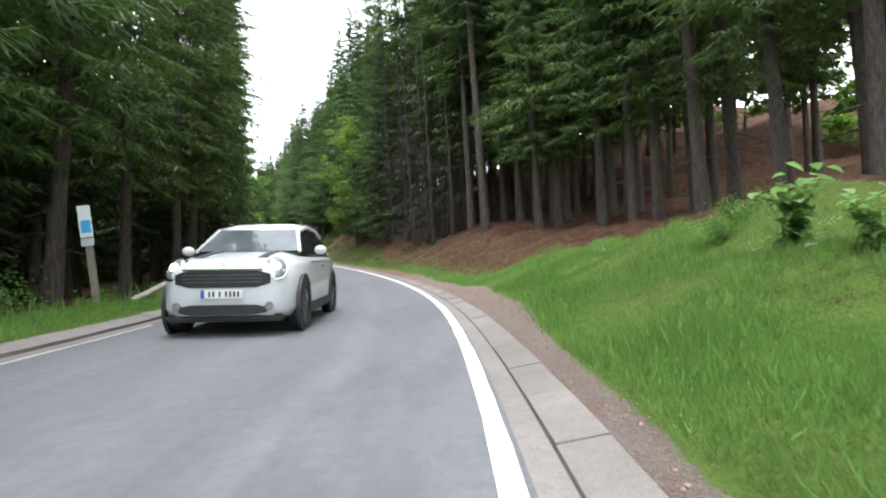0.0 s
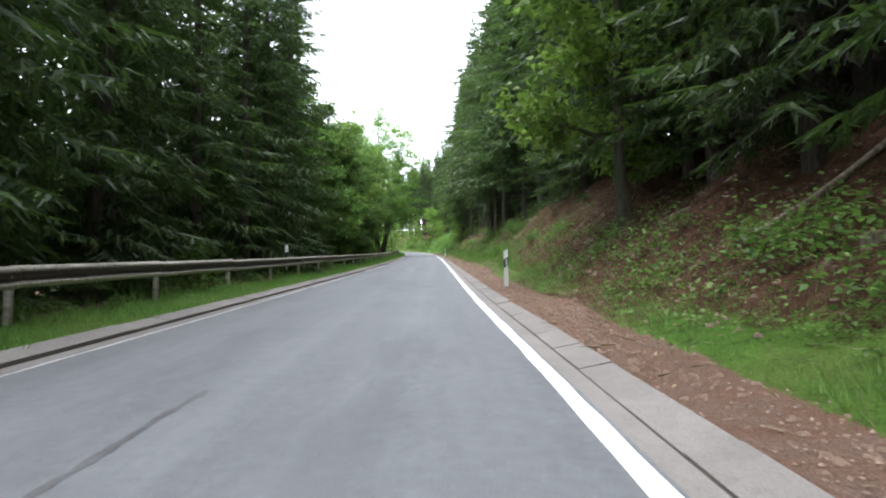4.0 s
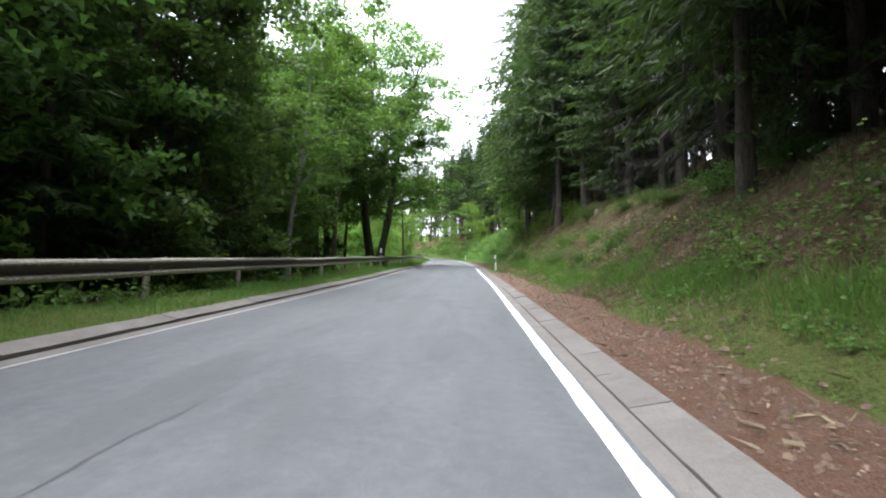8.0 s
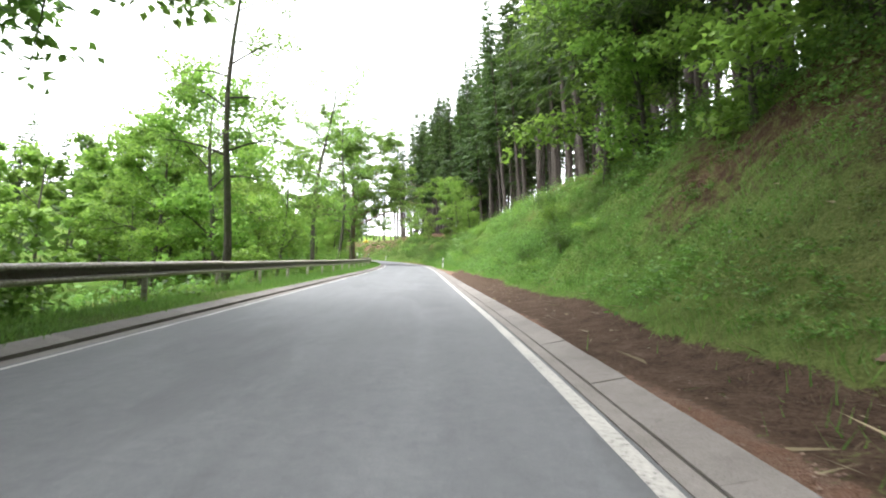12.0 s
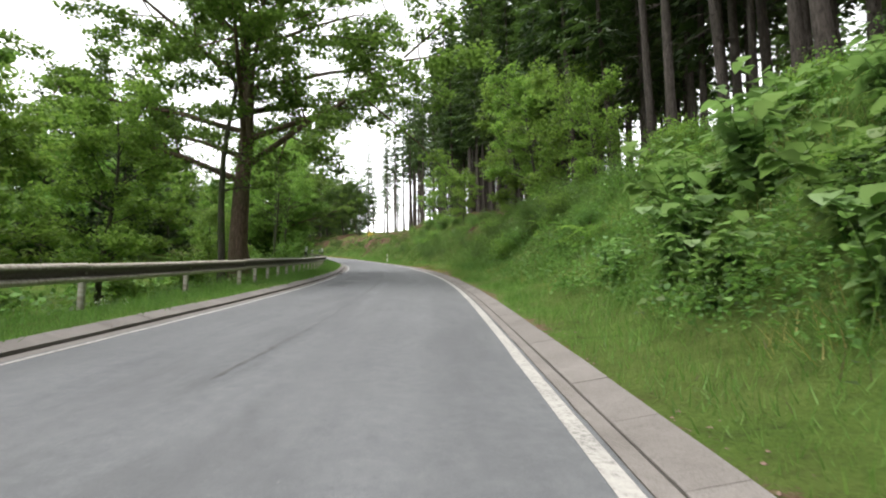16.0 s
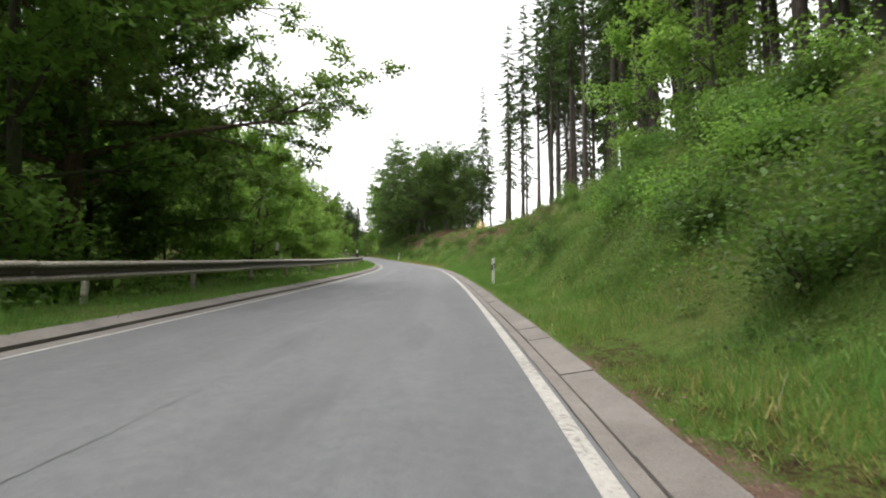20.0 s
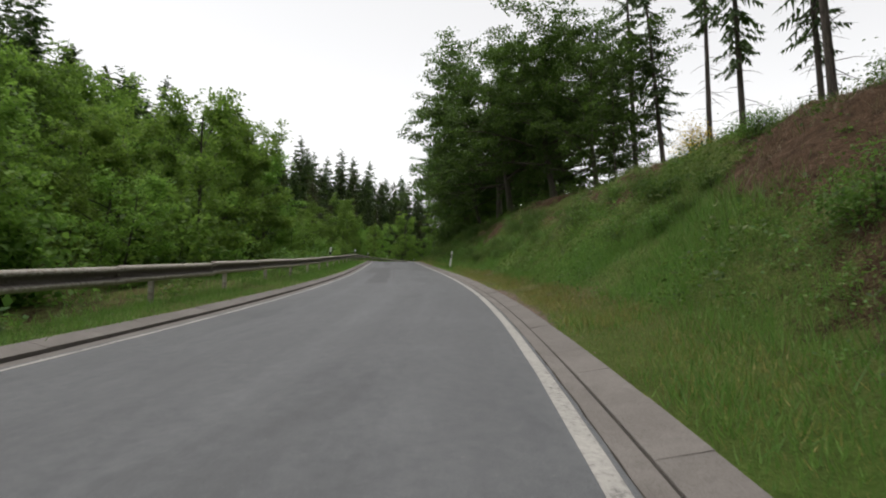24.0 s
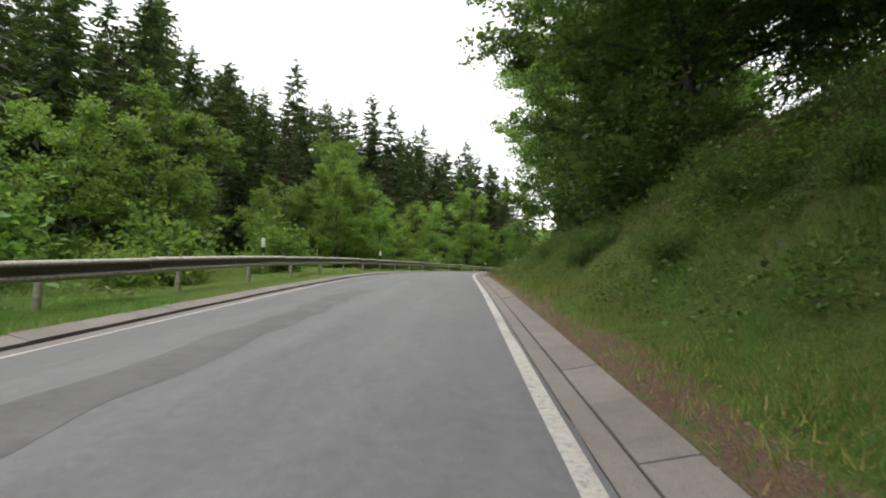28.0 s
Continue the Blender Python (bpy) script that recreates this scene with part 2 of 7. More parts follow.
def make_ground():
    """Bank and verge: grass over soil, needle litter, gravel; each where its share of the sheet says."""
    m = Mat("ground")
    fine, mid, big, vfine = m.noise(28.0, 5.0, 0.7), m.noise(3.5, 5.0, 0.65), m.noise(0.35, 3.0), m.noise(110.0, 3.0, 0.7)
    grass = m.ramp(m.math("ADD", m.math("MULTIPLY", fine, 0.5), m.math("MULTIPLY", mid, 0.5)),
                   [(0.3, (0.028, 0.06, 0.011)), (0.5, (0.075, 0.17, 0.022)), (0.7, (0.14, 0.25, 0.045))])
    litter = m.ramp(m.math("ADD", m.math("MULTIPLY", fine, 0.45), m.math("MULTIPLY", mid, 0.55)),
                    [(0.3, (0.022, 0.015, 0.009)), (0.46, (0.082, 0.056, 0.034)), (0.58, (0.165, 0.113, 0.072)), (0.75, (0.28, 0.2, 0.14))])
    needles = m.ramp(m.math("ADD", m.math("MULTIPLY", fine, 0.45), m.math("MULTIPLY", mid, 0.55)),
                     [(0.3, (0.024, 0.013, 0.009)), (0.5, (0.09, 0.045, 0.028)), (0.62, (0.145, 0.078, 0.05)), (0.75, (0.22, 0.15, 0.105))])
    litter = m.mix(m.math("MINIMUM", m.math("MULTIPLY", m.attr("dry"), 1.3), 1.0), needles, litter)
    dirt = m.ramp(vfine, [(0.3, (0.075, 0.036, 0.022)), (0.5, (0.2, 0.105, 0.066)), (0.62, (0.28, 0.165, 0.115)), (0.75, (0.4, 0.32, 0.26))])
    stone = m.ramp(vfine, [(0.3, (0.1, 0.09, 0.085)), (0.5, (0.25, 0.23, 0.21)), (0.7, (0.46, 0.43, 0.41))])
    dirt = m.mix(m.math("MINIMUM", m.math("ADD", m.math("MULTIPLY", m.edge(mid, 0.52, 0.45), 0.25), m.attr("stony")), 0.95), dirt, stone)
    soil = m.ramp(m.math("ADD", m.math("MULTIPLY", mid, 0.5), m.math("MULTIPLY", fine, 0.5)),
                  [(0.3, (0.035, 0.02, 0.014)), (0.5, (0.095, 0.062, 0.044)), (0.7, (0.17, 0.12, 0.09))])
    mess = m.math("ADD", m.math("MULTIPLY", mid, 0.6), m.math("MULTIPLY", fine, 0.4))
    dry = m.math("MULTIPLY", m.edge(big, 0.5, 0.3), 0.32)
    grass = m.mix(dry, grass, (0.2, 0.17, 0.07))
    grass = m.mix(m.math("MULTIPLY", m.attr("dry"), m.edge(mess, 0.42, 0.3)), grass, m.ramp(fine, [(0.3, (0.085, 0.074, 0.03)), (0.7, (0.245, 0.205, 0.1))]))
    col = m.mix(m.edge(m.attr("litter"), mess, 0.2), grass, litter)
    col = m.mix(m.edge(m.attr("soil"), mess, 0.15), col, soil)
    col = m.mix(m.edge(m.attr("gravel"), mess, 0.15), col, dirt)
    m.bump(mess, 0.22)
    return m.out(col, 0.95, 0.0, 0.1)


def make_bark(name, dark, light, moss=0.0):
    m = Mat(name)
    mp = m.n("Mapping")
    mp.inputs["Scale"].default_value = (9, 9, 1.6)
    m.l(m.n("TexCoord").outputs["Object"], mp.inputs["Vector"])
    ridge = m.noise(2.2, 6.0, 0.75, mp.outputs[0])
    big = m.noise(0.8, 3.0)
    col = m.ramp(ridge, [(0.32, dark), (0.66, light)])
    if moss:
        col = m.mix(m.math("MULTIPLY", m.edge(big, 0.52, 0.2), moss), col, (0.06, 0.09, 0.03))
    m.bump(ridge, 0.05)
    return m.out(col, 0.9, 0.0, 0.15)


def make_steel():
    m = Mat("galvanised_steel")
    mp = m.n("Mapping")
    mp.inputs["Scale"].default_value = (0.4, 6, 6)
    m.l(m.n("TexCoord").outputs["Object"], mp.inputs["Vector"])
    st, sp = m.noise(3.0, 5.0, 0.7, mp.outputs[0]), m.noise(30.0, 3.0)
    ob = m.n("ObjectInfo").outputs["Random"]
    col = m.ramp(st, [(0.3, (0.18, 0.15, 0.115)), (0.5, (0.36, 0.33, 0.285)), (0.7, (0.5, 0.47, 0.43))])
    col = m.mix(m.math("MULTIPLY", m.edge(sp, 0.6, 0.1), 0.3), col, (0.13, 0.07, 0.035))
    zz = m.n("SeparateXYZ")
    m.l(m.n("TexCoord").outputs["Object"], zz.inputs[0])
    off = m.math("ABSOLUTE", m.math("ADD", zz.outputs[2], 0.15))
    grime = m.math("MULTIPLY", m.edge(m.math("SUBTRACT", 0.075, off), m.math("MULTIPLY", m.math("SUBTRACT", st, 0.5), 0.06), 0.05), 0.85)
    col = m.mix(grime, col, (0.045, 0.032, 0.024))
    hs = m.n("HueSaturation")
    m.l(col, hs.inputs["Color"])
    m.l(m.math("ADD", m.math("MULTIPLY", ob, 0.35), 0.85), hs.inputs["Value"])
    return m.out(hs.outputs[0], m.math("ADD", m.math("MULTIPLY", sp, 0.2), 0.5), 0.25)


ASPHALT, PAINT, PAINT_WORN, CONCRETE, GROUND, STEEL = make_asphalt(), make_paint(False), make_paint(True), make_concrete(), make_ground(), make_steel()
TAR = mottled("tar_seam", (0.025, 0.025, 0.027), (0.1, 0.1, 0.103), 6.0, 0.7, 0.003, 60.0)
PATCH = mottled("asphalt_patch", (0.045, 0.046, 0.05), (0.1, 0.101, 0.106), 1.3, 0.75, 0.004, 9.0)
GROOVE = mottled("groove_dirt", (0.012, 0.011, 0.01), (0.06, 0.05, 0.04), 5.0, 0.95)
BARK_SPRUCE = make_bark("spruce_bark", (0.034, 0.028, 0.024), (0.135, 0.115, 0.1))
BARK_GREY = make_bark("beech_bark", (0.035, 0.03, 0.025), (0.13, 0.115, 0.095), 0.6)
BARK_RED = make_bark("maple_bark", (0.06, 0.04, 0.03), (0.2, 0.14, 0.105), 0.3)
BARK_BIRCH = make_bark("birch_bark", (0.12, 0.11, 0.1), (0.42, 0.41, 0.38))
BARK_DEAD = make_bark("dead_wood", (0.09, 0.07, 0.055), (0.33, 0.28, 0.22))
CUT_WOOD = mottled("cut_wood", (0.3, 0.2, 0.11), (0.5, 0.38, 0.24), 12.0, 0.8)
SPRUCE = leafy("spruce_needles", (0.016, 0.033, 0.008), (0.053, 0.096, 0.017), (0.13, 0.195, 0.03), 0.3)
# darker copies of SPRUCE: forest shade is put into the needle colour
SPRUCE_SHADED = leafy("spruce_needles_shaded", (0.012, 0.026, 0.008), (0.034, 0.066, 0.015), (0.085, 0.135, 0.026), 0.28)
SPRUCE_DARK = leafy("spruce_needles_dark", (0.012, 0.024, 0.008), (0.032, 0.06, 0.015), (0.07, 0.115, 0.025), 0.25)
SPRUCE_BROWN = leafy("spruce_needles_brown", (0.02, 0.018, 0.01), (0.05, 0.042, 0.02), (0.1, 0.085, 0.035), 0.2)
TWIG = leafy("dead_twigs", (0.011, 0.009, 0.007), (0.025, 0.02, 0.015), (0.052, 0.042, 0.032), 0.05)
STRAW = leafy("straw_grass", (0.12, 0.1, 0.024), (0.25, 0.2, 0.048), (0.38, 0.3, 0.085), 0.35)
# BEECH again with shade put into the leaf colour, for the dense valley trees
BEECH_SHADED = leafy("shaded_beech_leaves", (0.026, 0.06, 0.01), (0.07, 0.145, 0.02), (0.14, 0.24, 0.032), 0.5)
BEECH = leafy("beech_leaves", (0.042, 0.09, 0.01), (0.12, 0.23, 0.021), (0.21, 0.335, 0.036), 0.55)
MAPLE = leafy("maple_leaves", (0.075, 0.15, 0.012), (0.17, 0.31, 0.024), (0.27, 0.42, 0.043), 0.55)
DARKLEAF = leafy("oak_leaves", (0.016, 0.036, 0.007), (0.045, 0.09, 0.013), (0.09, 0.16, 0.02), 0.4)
GRASS = leafy("grass_blades", (0.042, 0.11, 0.012), (0.105, 0.245, 0.024), (0.205, 0.36, 0.05), 0.45, 0.55, 0.15)
GRASS_OLIVE = leafy("rough_grass_blades", (0.04, 0.07, 0.01), (0.095, 0.155, 0.018), (0.18, 0.24, 0.04), 0.4, 0.55, 0.7)
HERB = leafy("herb_leaves", (0.026, 0.066, 0.01), (0.08, 0.185, 0.022), (0.175, 0.33, 0.045), 0.45, 0.55, 0.1)
HERB_OLIVE = leafy("rough_herb_leaves", (0.03, 0.06, 0.009), (0.075, 0.14, 0.018), (0.15, 0.23, 0.034), 0.4, 0.55, 0.6)
KNOT = leafy("broad_leaves", (0.1, 0.2, 0.05), (0.2, 0.34, 0.1), (0.32, 0.46, 0.18), 0.5, 0.35)
HEATH = leafy("heath_tufts", (0.026, 0.03, 0.012), (0.085, 0.088, 0.034), (0.21, 0.19, 0.085), 0.15)
DRY = leafy("dry_stalks", (0.09, 0.06, 0.035), (0.18, 0.13, 0.075), (0.3, 0.23, 0.13), 0.1)
BLOOM = mottled("white_bloom", (0.55, 0.56, 0.5), (0.8, 0.8, 0.76), 8.0, 0.7)
YELLOW = mottled("yellow_bloom", (0.5, 0.36, 0.02), (0.75, 0.58, 0.05), 8.0, 0.7)
PLASTIC = mottled("white_plastic", (0.62, 0.62, 0.6), (0.8, 0.8, 0.78), 6.0, 0.45, 0.0, 50.0)
BLACK = mottled("black_plastic", (0.01, 0.01, 0.011), (0.03, 0.03, 0.032), 5.0, 0.5)
REFLECT = mottled("reflector", (0.45, 0.45, 0.46), (0.65, 0.65, 0.66), 60.0, 0.25)
IRON = mottled("cast_iron", (0.02, 0.018, 0.016), (0.07, 0.06, 0.05), 8.0, 0.6, 0.002, 80.0, 0.6)
STONES = mottled("pebbles", (0.1, 0.06, 0.042), (0.29, 0.2, 0.15), 3.0, 0.85)

# ---- mesh helpers ----


def mesh_np(name, v, tris, mat, smooth=False):
    me = bpy.data.meshes.new(name)
    v, tris = np.ascontiguousarray(v, np.float32), np.ascontiguousarray(tris, np.int32)
    me.vertices.add(len(v))
    me.vertices.foreach_set("co", v.ravel())
    me.loops.add(tris.size)
    me.loops.foreach_set("vertex_index", tris.ravel())
    me.polygons.add(len(tris))
    k = tris.shape[1]
    me.polygons.foreach_set("loop_start", np.arange(0, tris.size, k, dtype=np.int32))
    me.polygons.foreach_set("loop_total", np.full(len(tris), k, np.int32))
    if smooth:
        me.polygons.foreach_set("use_smooth", np.ones(len(tris), bool))
    me.materials.append(mat)
    me.update(calc_edges=True)
    return me


def bm_mesh(name, bm, mat, smooth=False):
    me = bpy.data.meshes.new(name)
    bm.normal_update()
    bm.to_mesh(me)
    bm.free()
    me.materials.append(mat)
    if smooth:
        for p in me.polygons:
            p.use_smooth = True
    return me


def child(name, me, parent, label="", m=None):
    ob = new(name, me)
    ob.parent = parent
    if m is not None:
        ob.matrix_basis = m
    return tagged(ob, label=label)


def part(name, bm, mat, parent, label="", smooth=False, m=None):
    return child(name, bm_mesh(name, bm, mat, smooth), parent, label, m)


def box(bm, size, at=(0, 0, 0), bevel=0.0, turn=None):
    made = bmesh.ops.create_cube(bm, size=1.0)["verts"]
    m = Matrix.Translation(at) @ (turn or Matrix.Identity(4)) @ Matrix.Diagonal((*size, 1))
    bmesh.ops.transform(bm, matrix=m, verts=made)
    if bevel:
        edges = list({e for v in made for e in v.link_edges})
        bmesh.ops.bevel(bm, geom=edges, offset=bevel, segments=2, affect="EDGES")
    return bm


def new_box(size, at=(0, 0, 0), bevel=0.0, turn=None):
    return box(bmesh.new(), size, at, bevel, turn)


def tube_np(points, radii, sides=7):
    """Vertices and quads of a tube along points."""
    p, r = np.asarray(points, float), np.asarray(radii, float)
    t = np.gradient(p, axis=0)
    t /= np.linalg.norm(t, axis=1)[:, None] + 1e-9
    up = np.where(np.abs(t[:, 2:3]) > 0.9, [[1.0, 0, 0]], [[0, 0, 1.0]])
    a = np.cross(t, up)
    a /= np.linalg.norm(a, axis=1)[:, None] + 1e-9
    b = np.cross(t, a)
    ang = np.linspace(0, 2 * np.pi, sides, endpoint=False)
    v = p[:, None] + r[:, None, None] * (a[:, None] * np.cos(ang)[None, :, None] + b[:, None] * np.sin(ang)[None, :, None])
    n, i, j = len(p), np.arange(len(p) - 1)[:, None] * sides, np.arange(sides)[None]
    k = (j + 1) % sides
    f = np.stack([i + j, i + k, i + sides + k, i + sides + j], -1).reshape(-1, 4)
    return v.reshape(-1, 3), f


class Bag:
    """Gathers pieces into one mesh of quads."""

    def __init__(self):
        self.v, self.f, self.k = [], [], 0

    def add(self, v, f):
        self.v.append(v)
        self.f.append(f + self.k)
        self.k += len(v)

    def mesh(self, name, mat, smooth=False):
        return mesh_np(name, np.concatenate(self.v), np.concatenate(self.f), mat, smooth)


def blades(base, direction, side, length, width):
    """Pointed leaves or twigs, one triangle each: base, direction and side vectors."""
    d, s = direction * length[:, None], side * width[:, None] / 2
    v = np.stack([base + s + d * 0.12, base - s, base + d], 1).reshape(-1, 3)
    return v, np.arange(len(base) * 3).reshape(-1, 3)


def leaflets(base, direction, side, length, width):
    """Leaves with a rounded outline and a folded midrib, two triangles each."""
    d, s = direction * length[:, None], side * width[:, None] / 2
    up = np.cross(side, direction) * (length * 0.12)[:, None]
    v = np.stack([base, base + d * 0.42 + s + up, base + d, base + d * 0.42 - s + up], 1).reshape(-1, 3)
    k = np.arange(len(base))[:, None] * 4
    return v, np.concatenate([k + [[0, 1, 2, 3]]])


def unit(a):
    return a / (np.linalg.norm(a, axis=-1, keepdims=True) + 1e-9)


def wobble(s, d, seed, scale):
    """Smooth unevenness, about -1 to 1."""
    g = np.random.default_rng(seed)
    out = np.zeros(np.broadcast(s, d).shape)
    for _ in range(7):
        a, k, p = g.uniform(0, 2 * np.pi), g.uniform(0.5, 2.0) / scale, g.uniform(0, 2 * np.pi)
        out = out + np.sin((s * np.cos(a) + d * np.sin(a)) * k * 2 + p)
    return out / 3.2

# ---- the lie of the land: heights over the road across it, at stations along it ----
RIGHT_D = [0.5, 1.4, 2.2, 3.5, 5.5, 8, 12, 18, 30, 45]
RIGHT_Z = {-60: [0.02, 0.15, 0.35, 0.8, 1.4, 2.1, 2.9, 4.2, 7, 10], 8: [0.02, 0.15, 0.35, 0.85, 1.5, 2.1, 2.8, 4.2, 7, 10],
           24: [0.02, 0.1, 0.15, 0.5, 1.5, 2.2, 3.0, 4.4, 7, 11], 36: [0.02, 0.1, 0.2, 0.8, 2.2, 3.1, 4.4, 6.6, 11, 16],
           52: [0.02, 0.1, 0.3, 1.2, 3.0, 5.0, 6.8, 9, 14, 20], 70: [0.02, 0.12, 0.5, 1.75, 3.6, 4.6, 6.2, 9, 14, 20], 95: [0.02, 0.12, 0.45, 1.5, 3.1, 3.8, 5.2, 8, 13, 19],
           115: [0.02, 0.15, 0.5, 1.75, 3.5, 4.3, 5.8, 8.4, 13, 19], 140: [0.02, 0.15, 0.6, 2.2, 4.3, 5.6, 7.0, 9, 13, 18],
           185: [0.02, 0.15, 0.6, 2.2, 4.2, 5.3, 6.6, 9, 12, 14],
           204: [0.02, 0.15, 0.55, 1.9, 3.5, 4.4, 5.6, 8, 11, 13], 218: [0.02, 0.15, 0.55, 1.9, 3.5, 4.5, 5.7, 8, 11, 12],
           245: [0.02, 0.12, 0.4, 2.0, 4.2, 5.4, 6.5, 7.6, 8, 7], 285: [0.02, 0.12, 0.4, 1.6, 3.4, 4.7, 5.5, 6.0, 6.0, 5],
           322: [0.02, 0.15, 0.45, 1.6, 3.3, 4.6, 5.3, 5, 4, 3], 360: [0.02, 0.1, 0.3, 1.2, 2.6, 4, 5, 5, 5, 5],
           470: [0.02, 0.1, 0.3, 1.0, 2.0, 3, 4, 5, 5, 5]}
LEFT_D = [5.25, 6.3, 7.5, 10, 15, 25, 45]
LEFT_Z = {-60: [0.07, 0.1, 0.05, -0.3, -0.9, -2, -3], 50: [0.07, 0.12, 0.05, -0.5, -1.2, -2.2, -3], 110: [0.07, 0.12, 0, -0.7, -1.6, -2.4, -2.6],
          140: [0.07, 0.1, -0.1, -0.8, -1.6, -2.2, -1.4], 215: [0.07, 0.1, -0.1, -0.8, -1.5, -1.8, -0.5], 250: [0.07, 0.1, 0, -0.5, -0.8, 0, 3],
          300: [0.07, 0.1, 0.05, -0.2, 0, 1, 4.5], 345: [0.07, 0.12, 0.1, 0.1, 0.5, 1.8, 5.5], 470: [0.07, 0.12, 0.1, 0.3, 1, 2.5, 7]}


def profile(stations, cols, s, d):
    ks = np.array(sorted(stations), float)
    zs = np.stack([np.interp(d, cols, stations[k]) for k in sorted(stations)], 0)
    i = np.clip(np.searchsorted(ks, s) - 1, 0, len(ks) - 2)
    u = np.clip((s - ks[i]) / (ks[i + 1] - ks[i]), 0, 1)
    u = u * u * (3 - 2 * u)
    n = np.arange(s.size)
    return zs[i, n] * (1 - u) + zs[i + 1, n] * u


def ground_z(s, d):
    """Height of the ground over the road."""
    s, d = np.broadcast_arrays(np.asarray(s, float), np.asarray(d, float))
    shape, s, d = s.shape, s.ravel(), d.ravel()
    z = np.where(d > 0, profile(RIGHT_Z, RIGHT_D, s, d), profile(LEFT_Z, LEFT_D, s, -d))
    rise = np.clip((np.abs(d + 2.3) - 3.4) / 4, 0, 1)
    z = z + rise * (0.22 * wobble(s, d, 3, 5.0) + 0.2 * wobble(s, d, 4, 1.6) + 0.05 * wobble(s, d, 6, 0.8) + 0.09 * wobble(s, d, 7, 0.75) + 0.05 * wobble(s, d, 8, 0.42)) + 0.02 * wobble(s, d, 5, 0.7) * np.clip(rise * 8, 0, 1)
    return z.reshape(shape)


def fade(x, *pts):
    return np.interp(x, pts[0::2], pts[1::2])


def cover(s, d):
    """Shares of needle litter, bare soil and gravel on the ground."""
    noise_a, noise_b = wobble(s, d, 11, 6.0), wobble(s, d, 12, 2.0)
    right = d > 0
    # the rise from s 316 to 345 is brown litter plus painted oak shade
    bank = fade(s, 14, 0.15, 21, 0.7, 30, 0.95, 60, 0.95, 80, 0.7, 108, 0.68, 116, 0.58, 130, 0.58, 138, 0.5, 145, 0.35, 152, 0.12, 200, 0.15, 206, 0.25, 211, 0.4, 222, 0.4, 230, 0.22, 262, 0.3, 275, 0.45, 290, 0.3, 306, 0.35, 316, 0.48, 345, 0.42, 355, 0.4)
    verge = fade(s, 30, 0.15, 50, 0.5, 75, 0.45, 110, 0.5, 132, 0.6, 142, 0.15, 200, 0.1, 470, 0.15)
    slope_part = fade(d, 1.8, 0, 3.2, 1)
    top = fade(d, 4.5, 0, 7, 1) * fade(s, 250, 1, 275, 0.25, 470, 0.3)
    lit_r = np.maximum(verge * (1 - slope_part) + bank * slope_part, top * 0.95) + 0.16 * noise_a + 0.16 * noise_b
    lit_l = fade(-d, 6.6, 0, 7.6, 1) * fade(s, 95, 0.95, 125, 0.45, 140, 0.12, 235, 0.2, 260, 0.5, 340, 0.35) + 0.1 * noise_a * fade(-d, 6.6, 0, 8, 1)
    lit_r = lit_r + fade(s, 202, 0, 212, 0.3, 234, 0.3, 244, 0, 279, 0, 286, 0.2, 297, 0.2, 303, 0, 314, 0, 321, 0.26, 345, 0.26) * fade(d, 1.2, 1, 1.9, 0)
    lit_r = lit_r + fade(s, 245, 0, 262, 1) * fade(d, 2.2, 0, 4.5, 1) * 1.1 * np.clip(wobble(s, d, 13, 3.0) - 0.1, 0, 0.8) * fade(d, 3.0, 0, 4.2, 1)
    for ps, pd, pr in ((214, 5.4, 2.8), (219.5, 6.0, 2.8), (224.5, 5.6, 2.4), (230, 6.2, 2.0), (238.5, 6.6, 2.0), (262, 6.8, 2.2), (269, 6.4, 2.4), (278, 6.8, 2.0), (286, 6.4, 2.2), (291.5, 5.6, 2.6), (295.5, 5.6, 2.4), (299, 6.2, 2.2), (305.5, 5.8, 2.2), (261.6, 5.4, 1.8), (313, 5.6, 2.4)):
        lit_r = lit_r + 0.8 * np.exp(-((s - ps) ** 2 / 2.2 + (d - pd) ** 2) / (0.26 * pr * pr)) * (0.7 + 0.9 * wobble(s, d, 14, 0.9))
    litter = np.where(right, lit_r, lit_l)
    width = fade(s, -20, 1.15, 5, 1.2, 14, 1.8, 35, 1.75, 50, 1.5, 75, 1.75, 105, 1.5, 118, 1.1, 140, 0.9, 150, 0.3, 168, 1.2, 180, 1.2, 186, 0.7, 190, 0.9, 208, 0.9, 214, 1.25, 224, 1.25, 232, 0.85, 276, 0.75, 284, 1.05, 297, 1.0, 305, 0.62, 316, 0.7, 321, 1.35, 345, 1.35)
    strength = fade(s, 40, 0.95, 110, 0.9, 125, 0.7, 180, 0.75, 185, 0.5, 200, 0.58, 208, 0.66, 214, 0.78, 224, 0.75, 232, 0.55, 276, 0.5, 284, 0.75, 298, 0.7, 304, 0.4, 316, 0.45, 321, 0.57, 345, 0.57)
    gravel = np.where(right, strength * np.clip((width + 0.18 * noise_b - d) / 0.35, 0, 1), 0)
    soil = np.where(right, fade(s, 128, 0, 136, 0.8, 148, 1.0, 166, 1.0, 174, 0) * np.clip((1.75 + 0.15 * noise_b - d) / 0.3, 0, 1)
                    + fade(s, 58, 0, 64, 0.5, 78, 0.5, 84, 0.1, 112, 0.1, 118, 0.6, 128, 0.5, 135, 0) * np.clip(1 - np.abs(d - 1.75) / 0.4, 0, 1), 0)
    return litter, soil, gravel


